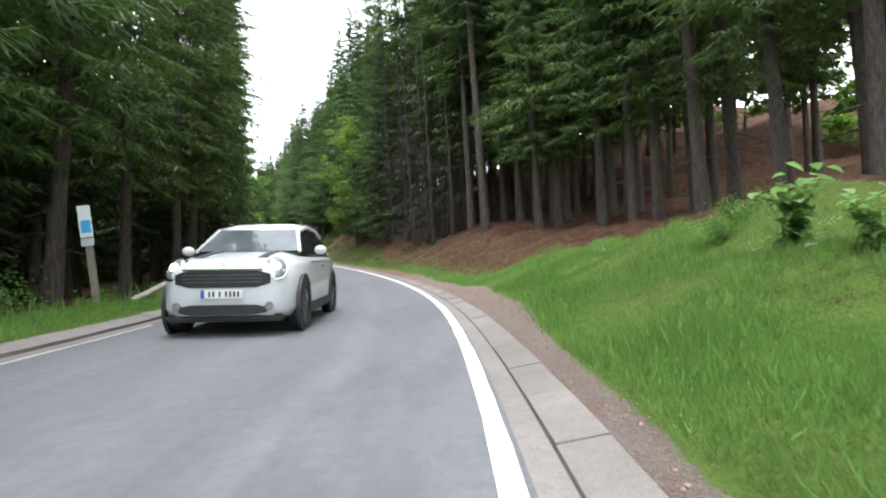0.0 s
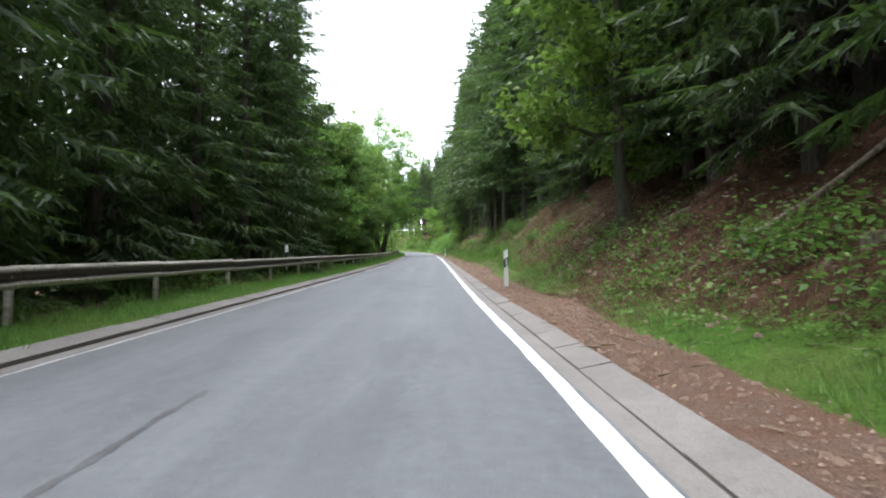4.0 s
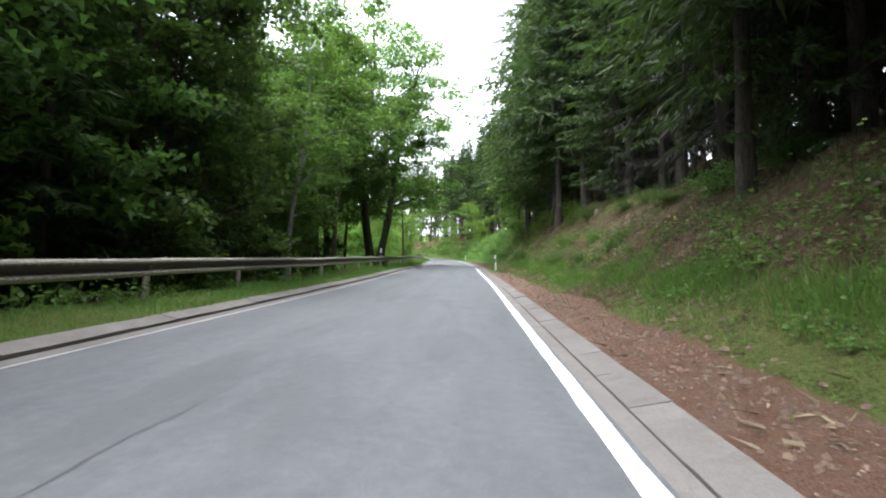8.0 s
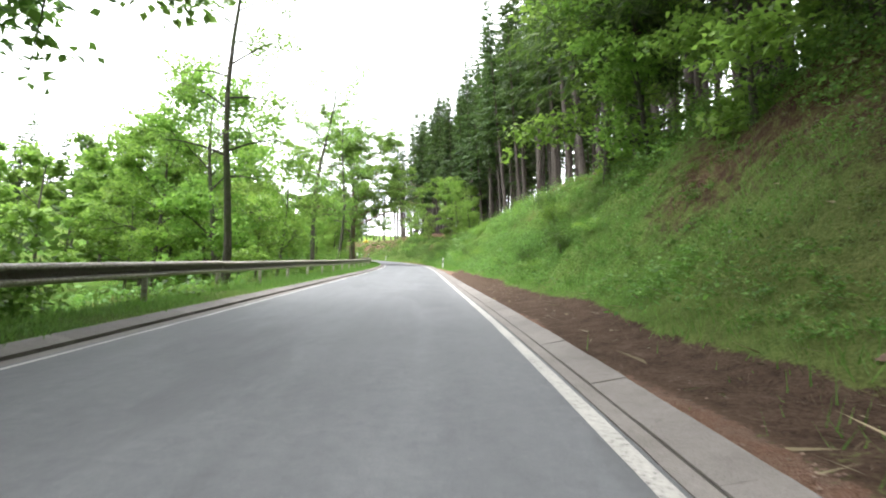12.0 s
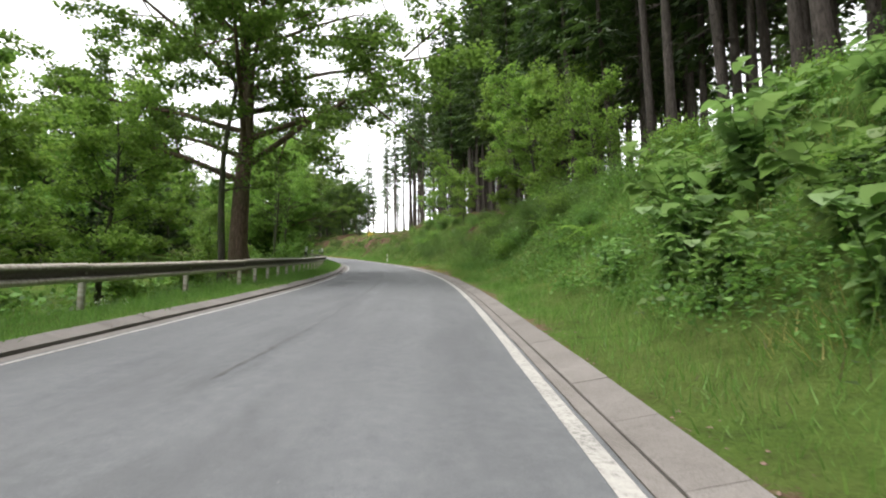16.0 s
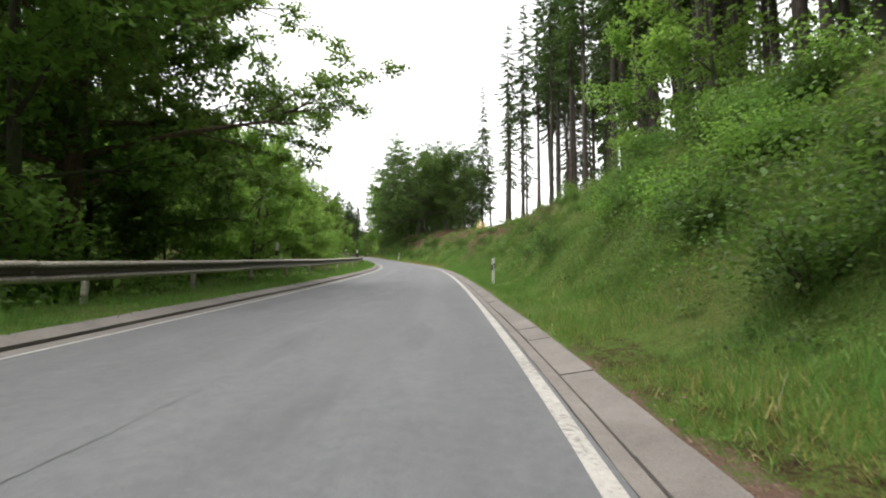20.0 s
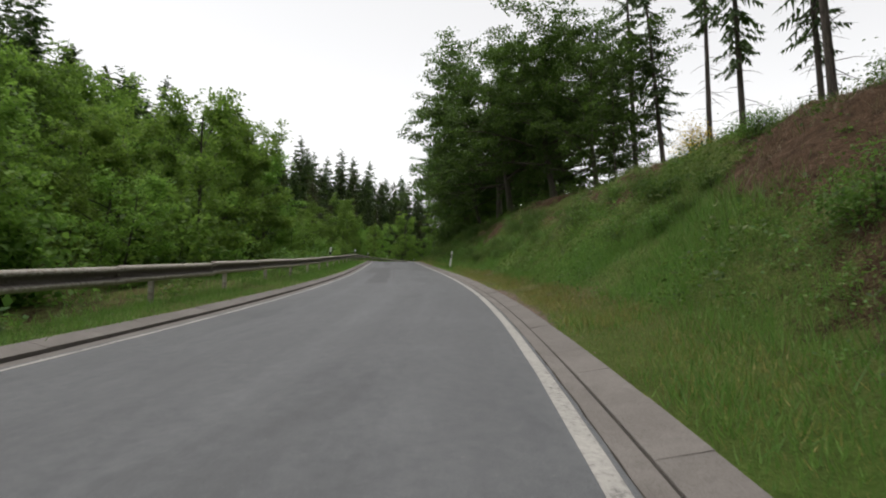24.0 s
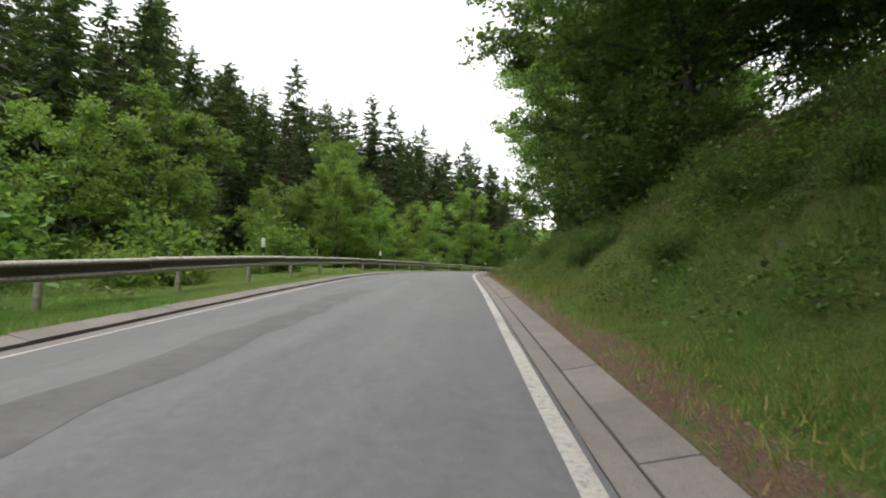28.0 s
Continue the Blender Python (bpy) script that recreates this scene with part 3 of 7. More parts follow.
def ground_strip(name, ds, sa, sb, step):
    ss = np.arange(sa, sb + step / 2, step)
    s, d = np.meshgrid(ss, ds, indexing="ij")
    v = road(s, d, ground_z(s, d)).reshape(-1, 3)
    n = len(ds)
    i, j = np.arange(len(ss) - 1)[:, None] * n, np.arange(n - 1)[None]
    f = np.stack([i + j, i + j + 1, i + n + j + 1, i + n + j], -1).reshape(-1, 4)
    me = mesh_np(name, v, f, GROUND, True)
    stony = fade(s.ravel(), 0, 0.5, 22, 0.42, 34, 0.12, 60, 0.0, 120, 0.05, 205, 0.1, 240, 0.2, 284, 0.4, 300, 0.4, 320, 0.15)
    dry = fade(s.ravel(), 55, 0.1, 70, 0.2, 88, 0.8, 132, 0.85, 140, 0.1, 200, 0.1, 212, 0.4, 350, 0.5) * fade(d.ravel(), 1.2, 0.45, 2.6, 1)
    dry = dry + 0.75 * fade(s.ravel(), 278, 0, 284, 1, 302, 1, 307, 0) * fade(d.ravel(), 0.7, 0.6, 1.0, 1, 1.8, 1, 2.2, 0)
    for key, val in zip(("litter", "soil", "gravel", "stony", "dry"), (*cover(s.ravel(), d.ravel()), stony, dry)):
        me.attributes.new(key, "FLOAT", "POINT").data.foreach_set("value", val.astype(np.float32))
    return tagged(new(name, me), kind="structure")


RIGHT_COLS = np.concatenate([np.arange(0.5, 7.0, 0.2), np.arange(7.0, 14, 0.9), np.arange(14, 46, 4.0)])
LEFT_COLS = -np.concatenate([np.arange(5.25, 8.0, 0.4), np.arange(8.2, 16, 1.0), np.arange(17, 46, 4.0)])[::-1]
ground_strip("ground_right", RIGHT_COLS, -60, 440, 0.4)
ground_strip("ground_left", LEFT_COLS, -60, 440, 1.0)


def far_ground():
    """The hills round the valley, one coarse sheet that passes under the nearer ground."""
    xs, ys = np.arange(-900, 700, 16.0), np.arange(-500, 1100, 16.0)
    x, y = np.meshgrid(xs, ys, indexing="ij")
    pick = np.arange(0, len(ROAD_S), 8)
    dx, dy = x[..., None] - ROAD_P[pick, 0], y[..., None] - ROAD_P[pick, 1]
    near = (dx ** 2 + dy ** 2).argmin(-1)
    h, s = ROAD_H[pick][near], ROAD_S[pick][near]
    g = np.arange(near.size)
    dx, dy = dx.reshape(-1, len(pick))[g, near.ravel()].reshape(x.shape), dy.reshape(-1, len(pick))[g, near.ravel()].reshape(x.shape)
    d = dx * np.cos(h) + dy * np.sin(h)
    r = np.hypot(dx, dy) * np.sign(d)
    zr = fade(r, 0, -4, 40, 5, 80, 22, 160, 40, 400, 60, 900, 70)
    zr = zr * fade(s, 235, 1, 275, 0.25, 470, 0.2) - fade(s, 235, 0, 275, 2.0)
    zl = fade(-r, 0, -5, 36, -4, 50, 0, 90, 12, 160, 30, 300, 46, 900, 60) + fade(s, 220, 0, 300, 4)
    z = ROAD_P[pick, 2][near] + np.where(r > 0, zr, zl) + 1.5 * wobble(x, y, 21, 60.0)
    z = z - np.where(np.abs(r) < 42, 4.0, 0)
    v = np.stack([x, y, z], -1).reshape(-1, 3)
    n = len(ys)
    i, j = np.arange(len(xs) - 1)[:, None] * n, np.arange(n - 1)[None]
    f = np.stack([i + j, i + n + j, i + n + j + 1, i + j + 1], -1).reshape(-1, 4)
    me = mesh_np("far_ground", v, f, GROUND, True)
    for key, val in (("litter", 0.35), ("soil", 0.0), ("gravel", 0.0), ("stony", 0.0), ("dry", 0.0)):
        me.attributes.new(key, "FLOAT", "POINT").data.foreach_set("value", np.full(len(v), val, np.float32))
    tagged(new("far_ground", me), kind="structure")


far_ground()

# ---- road, lines, gutter, kerbs ----


def strip(name, mat, prof, sa, sb, ds=0.5, parent=None, kind="structure", jitter=0.0):
    ss = np.arange(sa, sb + ds / 2, ds)
    z = np.array([p[1] for p in prof], float)
    dd = np.stack([np.broadcast_to(p[0](ss) if callable(p[0]) else p[0], len(ss)).astype(float) for p in prof], 1)
    if jitter:
        dd = dd + jitter * rng.normal(size=dd.shape) * 0.5
    v = road(ss[:, None], dd, np.tile(z, (len(ss), 1))).reshape(-1, 3)
    n = len(z)
    i, j = np.arange(len(ss) - 1)[:, None] * n, np.arange(n - 1)[None]
    f = np.stack([i + j, i + j + 1, i + n + j + 1, i + n + j], -1).reshape(-1, 4)
    me = mesh_np(name, v, f, mat)
    uv = me.uv_layers.new(name="UVMap")
    co = np.stack([np.repeat(ss, n), dd.ravel()], -1)[f.ravel()]
    uv.data.foreach_set("uv", co.astype(np.float32).ravel())
    ob = new(name, me)
    ob.parent = parent
    return tagged(ob, kind=kind)


def groove_at(s):
    """Where the groove between gutter slab and kerb runs; the line wanders beside it."""
    return fade(s, 10, 0.275, 25, 0.27, 60, 0.262, 100, 0.25, 160, 0.235, 196, 0.226, 253, 0.23, 285, 0.262, 300, 0.285, 323, 0.272, 345, 0.265)


roadway = strip("road", ASPHALT, [(-4.79, 0), (-3.5, 0.012), (-2.3, 0.015), (-1.1, 0.012), (0.1, 0)], -55, 440)
tagged(roadway, label="grey worn asphalt country road between concrete gutters", category="road")
strip("edge_line_right", PAINT, [(-0.065, 0.006), (0.065, 0.006)], -55, 128, 0.5, None, "structure", 0.008)
strip("edge_line_right", PAINT_WORN, [(-0.06, 0.006), (0.06, 0.006)], 128, 440, 1.0, None, "structure", 0.007)
line_bits = [(-55, 9), (11, 26.4), (28.3, 60), (60.6, 118), (119, 158), (161, 207), (213, 275), (276, 440)]
for a, b in line_bits:
    strip("edge_line_left", PAINT_WORN, [(-4.72, 0.006), (-4.655, 0.006)], a, b, 0.5, None, "structure", 0.012)
gutter_r = strip("gutter_right", CONCRETE, [(0.1, -0.002), (0.17, -0.006), (groove_at, -0.002)], -55, 440)
gutter_l = strip("gutter_left", CONCRETE, [(-4.97, -0.004), (-4.88, -0.006), (-4.79, -0.002)], -55, 440)
strip("groove_right", GROOVE, [(groove_at, -0.008), (lambda s: groove_at(s) + 0.02, -0.008)], -55, 440, 1.0, gutter_r, "")
strip("groove_left", GROOVE, [(-5.05, -0.02), (-4.97, -0.012)], -55, 440, 1.0, gutter_l, "")
strip("kerb_bed_right", GROOVE, [(lambda s: groove_at(s) + 0.02, -0.008), (0.6, 0.012)], -55, 440, 1.0, gutter_r, "")
strip("slab_joint", GROOVE, [(0.094, 0.002), (0.105, 0.002)], 125, 440, 0.25, gutter_r, "", 0.006)
strip("kerb_bed_left", GROOVE, [(-5.29, 0.015), (-5.05, -0.02)], -55, 440, 1.0, gutter_l, "")


def kerb_stone(width, rise, wavy, side):
    """One kerb stone a metre long: flat top that tilts up away from the road, rounded edges."""
    bm = new_box((width, 1.0, 0.14), (width / 2, 0, -0.07), 0.0025)
    for v in bm.verts:
        if v.co.z > -0.05:
            u = v.co.x / width
            v.co.z += rise * (u ** 1.6 if side > 0 else u) + wavy * abs(v.co.y) ** 2
    return bm_mesh("kerb_stone", bm, CONCRETE)


def lay_kerb(parent, side, d0, width, za, zb, gap_at=None):
    me = kerb_stone(width, zb - za, 0.0 if side > 0 else -0.03, side)
    bag = Bag()
    co = np.array([v.co[:] for v in me.vertices])
    faces = [list(p.vertices) for p in me.polygons]
    quads = np.array([f for f in faces if len(f) == 4])
    for k in range(-50, 436):
        s = k + 0.5
        m = Matrix.Translation(road(s, d0(s) if callable(d0) else d0, za).tolist()) @ pose(0, 0, rng.normal() * 0.003, side * slope_at(s) + rng.normal() * 0.15, rng.normal() * 0.5, heading(s) + (0 if side > 0 else 180))
        if -1 <= k < 345:
            child("kerb_stone", me, parent, "", m)
        else:
            a = np.array(m)
            bag.add(co @ a[:3, :3].T + a[:3, 3], quads)
    ob = child("kerb_stones_beyond", bag.mesh("kerb_stones_beyond", CONCRETE), parent)
    tagged(ob, kind="stuff")


# tar seams and patches
def seam(sa, sb, d, width, wander, label, bits=1, worn=0):
    """A tar seam in bits; the first of them may be worn away."""
    edges = np.linspace(sa, sb, bits + 1)
    for k, (a, b) in enumerate(zip(edges[:-1], edges[1:])):
        b = b - (0.5 if bits > 1 else 0)
        ss = np.arange(a, b, 0.09)
        mid = d + wander * wobble(ss, ss * 0 + d, 31, 4.0) + 0.25 * wander * wobble(ss, ss * 0 + d, 32, 0.4) + 0.006 * rng.normal(size=len(ss))
        w = width * np.clip(0.5 + 0.45 * wobble(ss, ss * 0 + d, 33, 1.5) + 0.35 * rng.normal(size=len(ss)), 0.06, 1.5)
        if k < worn:
            continue
        zz = 0.0165 + 0 * ss
        va, vb = road(ss, mid - w / 2, zz), road(ss, mid + w / 2, zz)
        v = np.stack([va, vb], 1).reshape(-1, 3)
        i = np.arange(len(ss) - 1)[:, None] * 2
        f = (i + np.array([[0, 1, 3, 2]]))
        child("tar_seam", mesh_np("tar_seam", v, f, TAR), roadway, label)


seam(19, 48, -2.6, 0.06, 0.08, "dark ragged seam along the road's middle", 3)
seam(31, 46, -2.66, 0.1, 0.06, "crumbling dark seam", 6)
seam(33, 41, -2.52, 0.05, 0.09, "crumbling dark seam", 5)
seam(55, 92, -2.6, 0.025, 0.05, "thin dark seam", 2)
seam(186, 216, -2.58, 0.05, 0.06, "thin dark seam", 2)
seam(222, 246, -2.5, 0.018, 0.06, "thin dark seam", 2)
seam(284, 322, -2.6, 0.05, 0.08, "dark ragged seam", 3, 1)
seam(196, 206, -2.9, 0.02, 0.1, "thin dark seam")


def patch(sa, sb, da, db, label):
    """A repair with ragged edges, a little darker than the road."""
    ss, ds = np.arange(sa, sb + 0.01, 0.25), np.linspace(da, db, 5)
    s, d = np.meshgrid(ss, ds, indexing="ij")
    d = d + 0.09 * wobble(s, 0 * d, 35, 0.9)
    s = s + 0.07 * wobble(s, d, 36, 0.6)
    v = road(s, d, 0.0162).reshape(-1, 3)
    i, j = np.arange(len(ss) - 1)[:, None] * 5, np.arange(4)[None]
    f = np.stack([i + j, i + j + 1, i + 6 + j, i + 5 + j], -1).reshape(-1, 4)
    child("asphalt_patch", mesh_np("asphalt_patch", v, f, PATCH), roadway, label)


patch(209, 213.5, -3.9, -2.85, "darker repaired asphalt patch")
patch(203.5, 208.2, -4.05, -3.1, "darker repaired asphalt patch")
patch(199, 202.6, -4.1, -3.5, "darker repaired asphalt patch")
patch(206.5, 216, -2.85, -2.6, "narrow darker patch along the seam")
patch(293, 303, -3.5, -2.75, "darker rough asphalt patch")
patch(303, 313, -4.1, -2.85, "darker rough asphalt patch")
patch(321, 334, -3.35, -2.75, "darker rough asphalt patch")


def drain_grate(s, d):
    top = tagged(new("drain_grate"), "dark cast-iron drain grate set in the gutter", "drain grate")
    top.matrix_basis = Matrix.Translation(road(s, d, 0.006).tolist()) @ pose(0, 0, 0, slope_at(s), 0, heading(s))
    bm = bmesh.new()
    for sx, sy, x, y in ((0.03, 0.5, -0.15, 0), (0.03, 0.5, 0.15, 0), (0.33, 0.03, 0, -0.235), (0.33, 0.03, 0, 0.235)):
        box(bm, (sx, sy, 0.02), (x, y, 0))
    part("frame", bm, IRON, top)
    for k in range(9):
        part("bar", new_box((0.27, 0.022, 0.016), (0, -0.2 + k * 0.05, 0), 0.003), IRON, top)


drain_grate(27.3, -4.88)
drain_grate(211.0, -4.88)

# ---- guardrail on the valley side ----
RAIL_D = -6.5


def rail_top(s):
    return float(fade(s, 20, 0.95, 45, 0.94, 100, 0.87, 200, 0.84, 246, 0.8, 300, 0.84))



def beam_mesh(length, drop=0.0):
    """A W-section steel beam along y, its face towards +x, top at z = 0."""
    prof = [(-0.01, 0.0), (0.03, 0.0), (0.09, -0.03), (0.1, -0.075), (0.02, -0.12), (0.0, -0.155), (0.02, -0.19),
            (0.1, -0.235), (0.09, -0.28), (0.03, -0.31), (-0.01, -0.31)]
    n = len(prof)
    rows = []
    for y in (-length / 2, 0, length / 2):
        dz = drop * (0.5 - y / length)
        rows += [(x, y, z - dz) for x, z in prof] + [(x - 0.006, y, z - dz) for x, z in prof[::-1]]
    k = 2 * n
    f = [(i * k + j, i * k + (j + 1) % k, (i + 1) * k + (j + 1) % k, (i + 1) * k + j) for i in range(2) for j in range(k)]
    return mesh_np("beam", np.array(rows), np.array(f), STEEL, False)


def rail_post_mesh():
    """A C-shaped steel post, top at z = 0."""
    prof = [(-0.05, 0.03), (-0.05, -0.03), (0.05, -0.03), (0.05, 0.03), (0.044, 0.03), (0.044, -0.024), (-0.044, -0.024), (-0.044, 0.03)]
    v = [(x, y, z) for z in (0.0, -1.35) for x, y in prof]
    f = [(i, (i + 1) % 8, 8 + (i + 1) % 8, 8 + i) for i in range(8)]
    return mesh_np("post", np.array(v), np.array(f), STEEL)


def guardrail(sa, sb):
    rail = tagged(new("guardrail"), "weathered galvanised steel guardrail with two-wave beam on steel posts", "guardrail")
    rail.matrix_basis = Matrix.Translation(road(sa, RAIL_D, 0).tolist())
    inv = rail.matrix_basis.inverted()
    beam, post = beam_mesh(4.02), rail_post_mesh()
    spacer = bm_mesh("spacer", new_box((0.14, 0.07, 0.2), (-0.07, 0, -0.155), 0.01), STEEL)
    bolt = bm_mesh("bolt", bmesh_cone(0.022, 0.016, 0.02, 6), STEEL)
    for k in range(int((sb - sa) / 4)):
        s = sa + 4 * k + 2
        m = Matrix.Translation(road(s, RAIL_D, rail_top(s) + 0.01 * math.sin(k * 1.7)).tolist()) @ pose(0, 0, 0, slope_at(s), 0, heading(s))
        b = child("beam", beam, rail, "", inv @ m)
        if 10 < s < 340:
            child("bolt", bolt, b, "", Matrix.Translation((0.03, -1.95, -0.155)) @ pose(0, 0, 0, 0, 90, 0))
    end = beam_mesh(6.0, 0.75)
    s = sa - 3
    child("end_beam", end, rail, "beam sloping down into the ground", inv @ Matrix.Translation(road(s, RAIL_D, rail_top(s)).tolist()) @ pose(0, 0, 0, slope_at(s), 0, heading(s)))
    s = sa + 0.3
    while s < sb:
        m = Matrix.Translation(road(s, RAIL_D - 0.19, rail_top(s) - 0.06).tolist()) @ pose(0, 0, 0, 0, 0, heading(s) + rng.normal() * 1.5)
        child("post", post, rail, "", inv @ m)
        child("spacer", spacer, rail, "", inv @ Matrix.Translation(road(s, RAIL_D + 0.015, rail_top(s)).tolist()) @ pose(0, 0, 0, slope_at(s), 0, heading(s)))
        s += 1.75 if 196 < s < 232 else 4.0


def bmesh_cone(r1, r2, depth, sides=12, m=None):
    bm = bmesh.new()
    bmesh.ops.create_cone(bm, cap_ends=True, segments=sides, radius1=r1, radius2=r2, depth=depth, matrix=m or Matrix.Identity(4))
    return bm


guardrail(18.6, 437)

# ---- marker posts ----


def marker_meshes():
    """White roadside marker post with slanted top, black band and reflector, 1 m tall."""
    prof = [(-0.06, -0.02), (-0.045, -0.045), (0.045, -0.045), (0.06, -0.02), (0.03, 0.05), (-0.03, 0.05)]

    def tube(za, zb, grow, slant):
        v = [(x * grow, y * grow, za + slant * x / 0.06 * (za > 0.1)) for x, y in prof] + [(x * grow, y * grow, zb + slant * x / 0.06) for x, y in prof]
        bm = bmesh.new()
        vs = [bm.verts.new(q) for q in v]
        for i in range(6):
            bm.faces.new((vs[i], vs[(i + 1) % 6], vs[6 + (i + 1) % 6], vs[6 + i]))
        bm.faces.new(vs[6:])
        bm.faces.new(vs[5::-1])
        return bm
    return (bm_mesh("post_body", tube(-0.25, 1.0, 1.0, 0.025), PLASTIC), bm_mesh("black_band", tube(0.55, 0.78, 1.04, 0.04), BLACK),
            bm_mesh("reflector", new_box((0.045, 0.012, 0.17), (0.012, -0.05, 0.665), 0.004), REFLECT))


BODY, BAND, REFL = marker_meshes()


def marker(s, d, z, lean=(0, 0), label="white plastic marker post with black band on the grass verge"):
    top = tagged(new("marker_post"), label, "marker post", "marker posts along the road")
    top.matrix_basis = Matrix.Translation(road(s, d, z).tolist()) @ pose(0, 0, 0, lean[0], lean[1], heading(s))
    child("post_body", BODY, top)
    b = child("black_band", BAND, top, "slanted black band")
    child("reflector", REFL, b, "pale rectangular reflector")


for s, d, lean in ((58.2, 1.05, (0, 0)), (120.6, 1.05, (0, -2)), (182.0, 1.0, (0, 1.5)), (247.8, 1.15, (0, -1)), (310.95, 1.25, (0, 7)), (370.0, 1.3, (0, 0))):
    marker(s, d, float(ground_z(s, d)) + (0.13 if s > 300 else -0.02), lean)
# markers on the rail
RAIL_CAP = bm_mesh("marker_head", new_box((0.12, 0.06, 0.3), (0, 0, 0.36), 0.02), PLASTIC)
RAIL_BAND = bm_mesh("black_band", new_box((0.124, 0.064, 0.18), (0, 0, 0.12), 0.01), BLACK)
RAIL_FOOT = bm_mesh("bracket", new_box((0.05, 0.04, 0.5), (0, 0, -0.2), 0.005), STEEL)
for s, lean in ((21.8, 0), (65.2, 0), (123.2, 0), (181.5, 2), (211.8, 8), (227.4, -4), (247.0, 0), (273.1, 0), (310.0, 6), (337.4, 0), (356.4, 0), (372, 0), (388, 0)):
    top = tagged(new("rail_marker"), "short white marker with black band behind the guardrail", "marker post", "markers on the guardrail")
    top.matrix_basis = Matrix.Translation(road(s, -6.74, 0.9).tolist()) @ pose(0, 0, 0, 0, lean, heading(s))
    child("marker_head", RAIL_CAP, top)
    child("black_band", RAIL_BAND, top)
    child("bracket", RAIL_FOOT, top)


def trail_sign(s, d):
    """Leaning wooden stake with a small board."""
    wood = mottled("weathered_wood", (0.12, 0.1, 0.085), (0.27, 0.24, 0.2), 5.0, 0.85, 0.003)
    white = mottled("sign_white", (0.62, 0.64, 0.66), (0.75, 0.77, 0.78), 5.0, 0.5)
    blue = mottled("sign_blue", (0.03, 0.33, 0.62), (0.06, 0.42, 0.72), 5.0, 0.5)
    grey = mottled("sign_grey", (0.4, 0.42, 0.44), (0.52, 0.54, 0.56), 9.0, 0.5)
    top = tagged(new("trail_sign"), "leaning weathered wooden stake with a white and blue board", "sign")
    top.matrix_basis = Matrix.Translation(road(s, d, float(ground_z(s, d)) - 0.1).tolist()) @ pose(0, 0, 0, 0, -8, heading(s) + 8)
    part("stake", new_box((0.13, 0.1, 1.5), (0, 0, 0.65), 0.015), wood, top)
    b = part("board", new_box((0.24, 0.02, 0.66), (0, -0.065, 1.85), 0.006), white, top)
    part("blue_field", new_box((0.18, 0.006, 0.26), (0.01, -0.078, 1.74), 0.002), blue, b)
    part("plate", new_box((0.24, 0.018, 0.16), (0, -0.065, 1.42), 0.005), grey, top, "small grey plate under the board")


trail_sign(12.2, -7.0)

# ---- trees ----


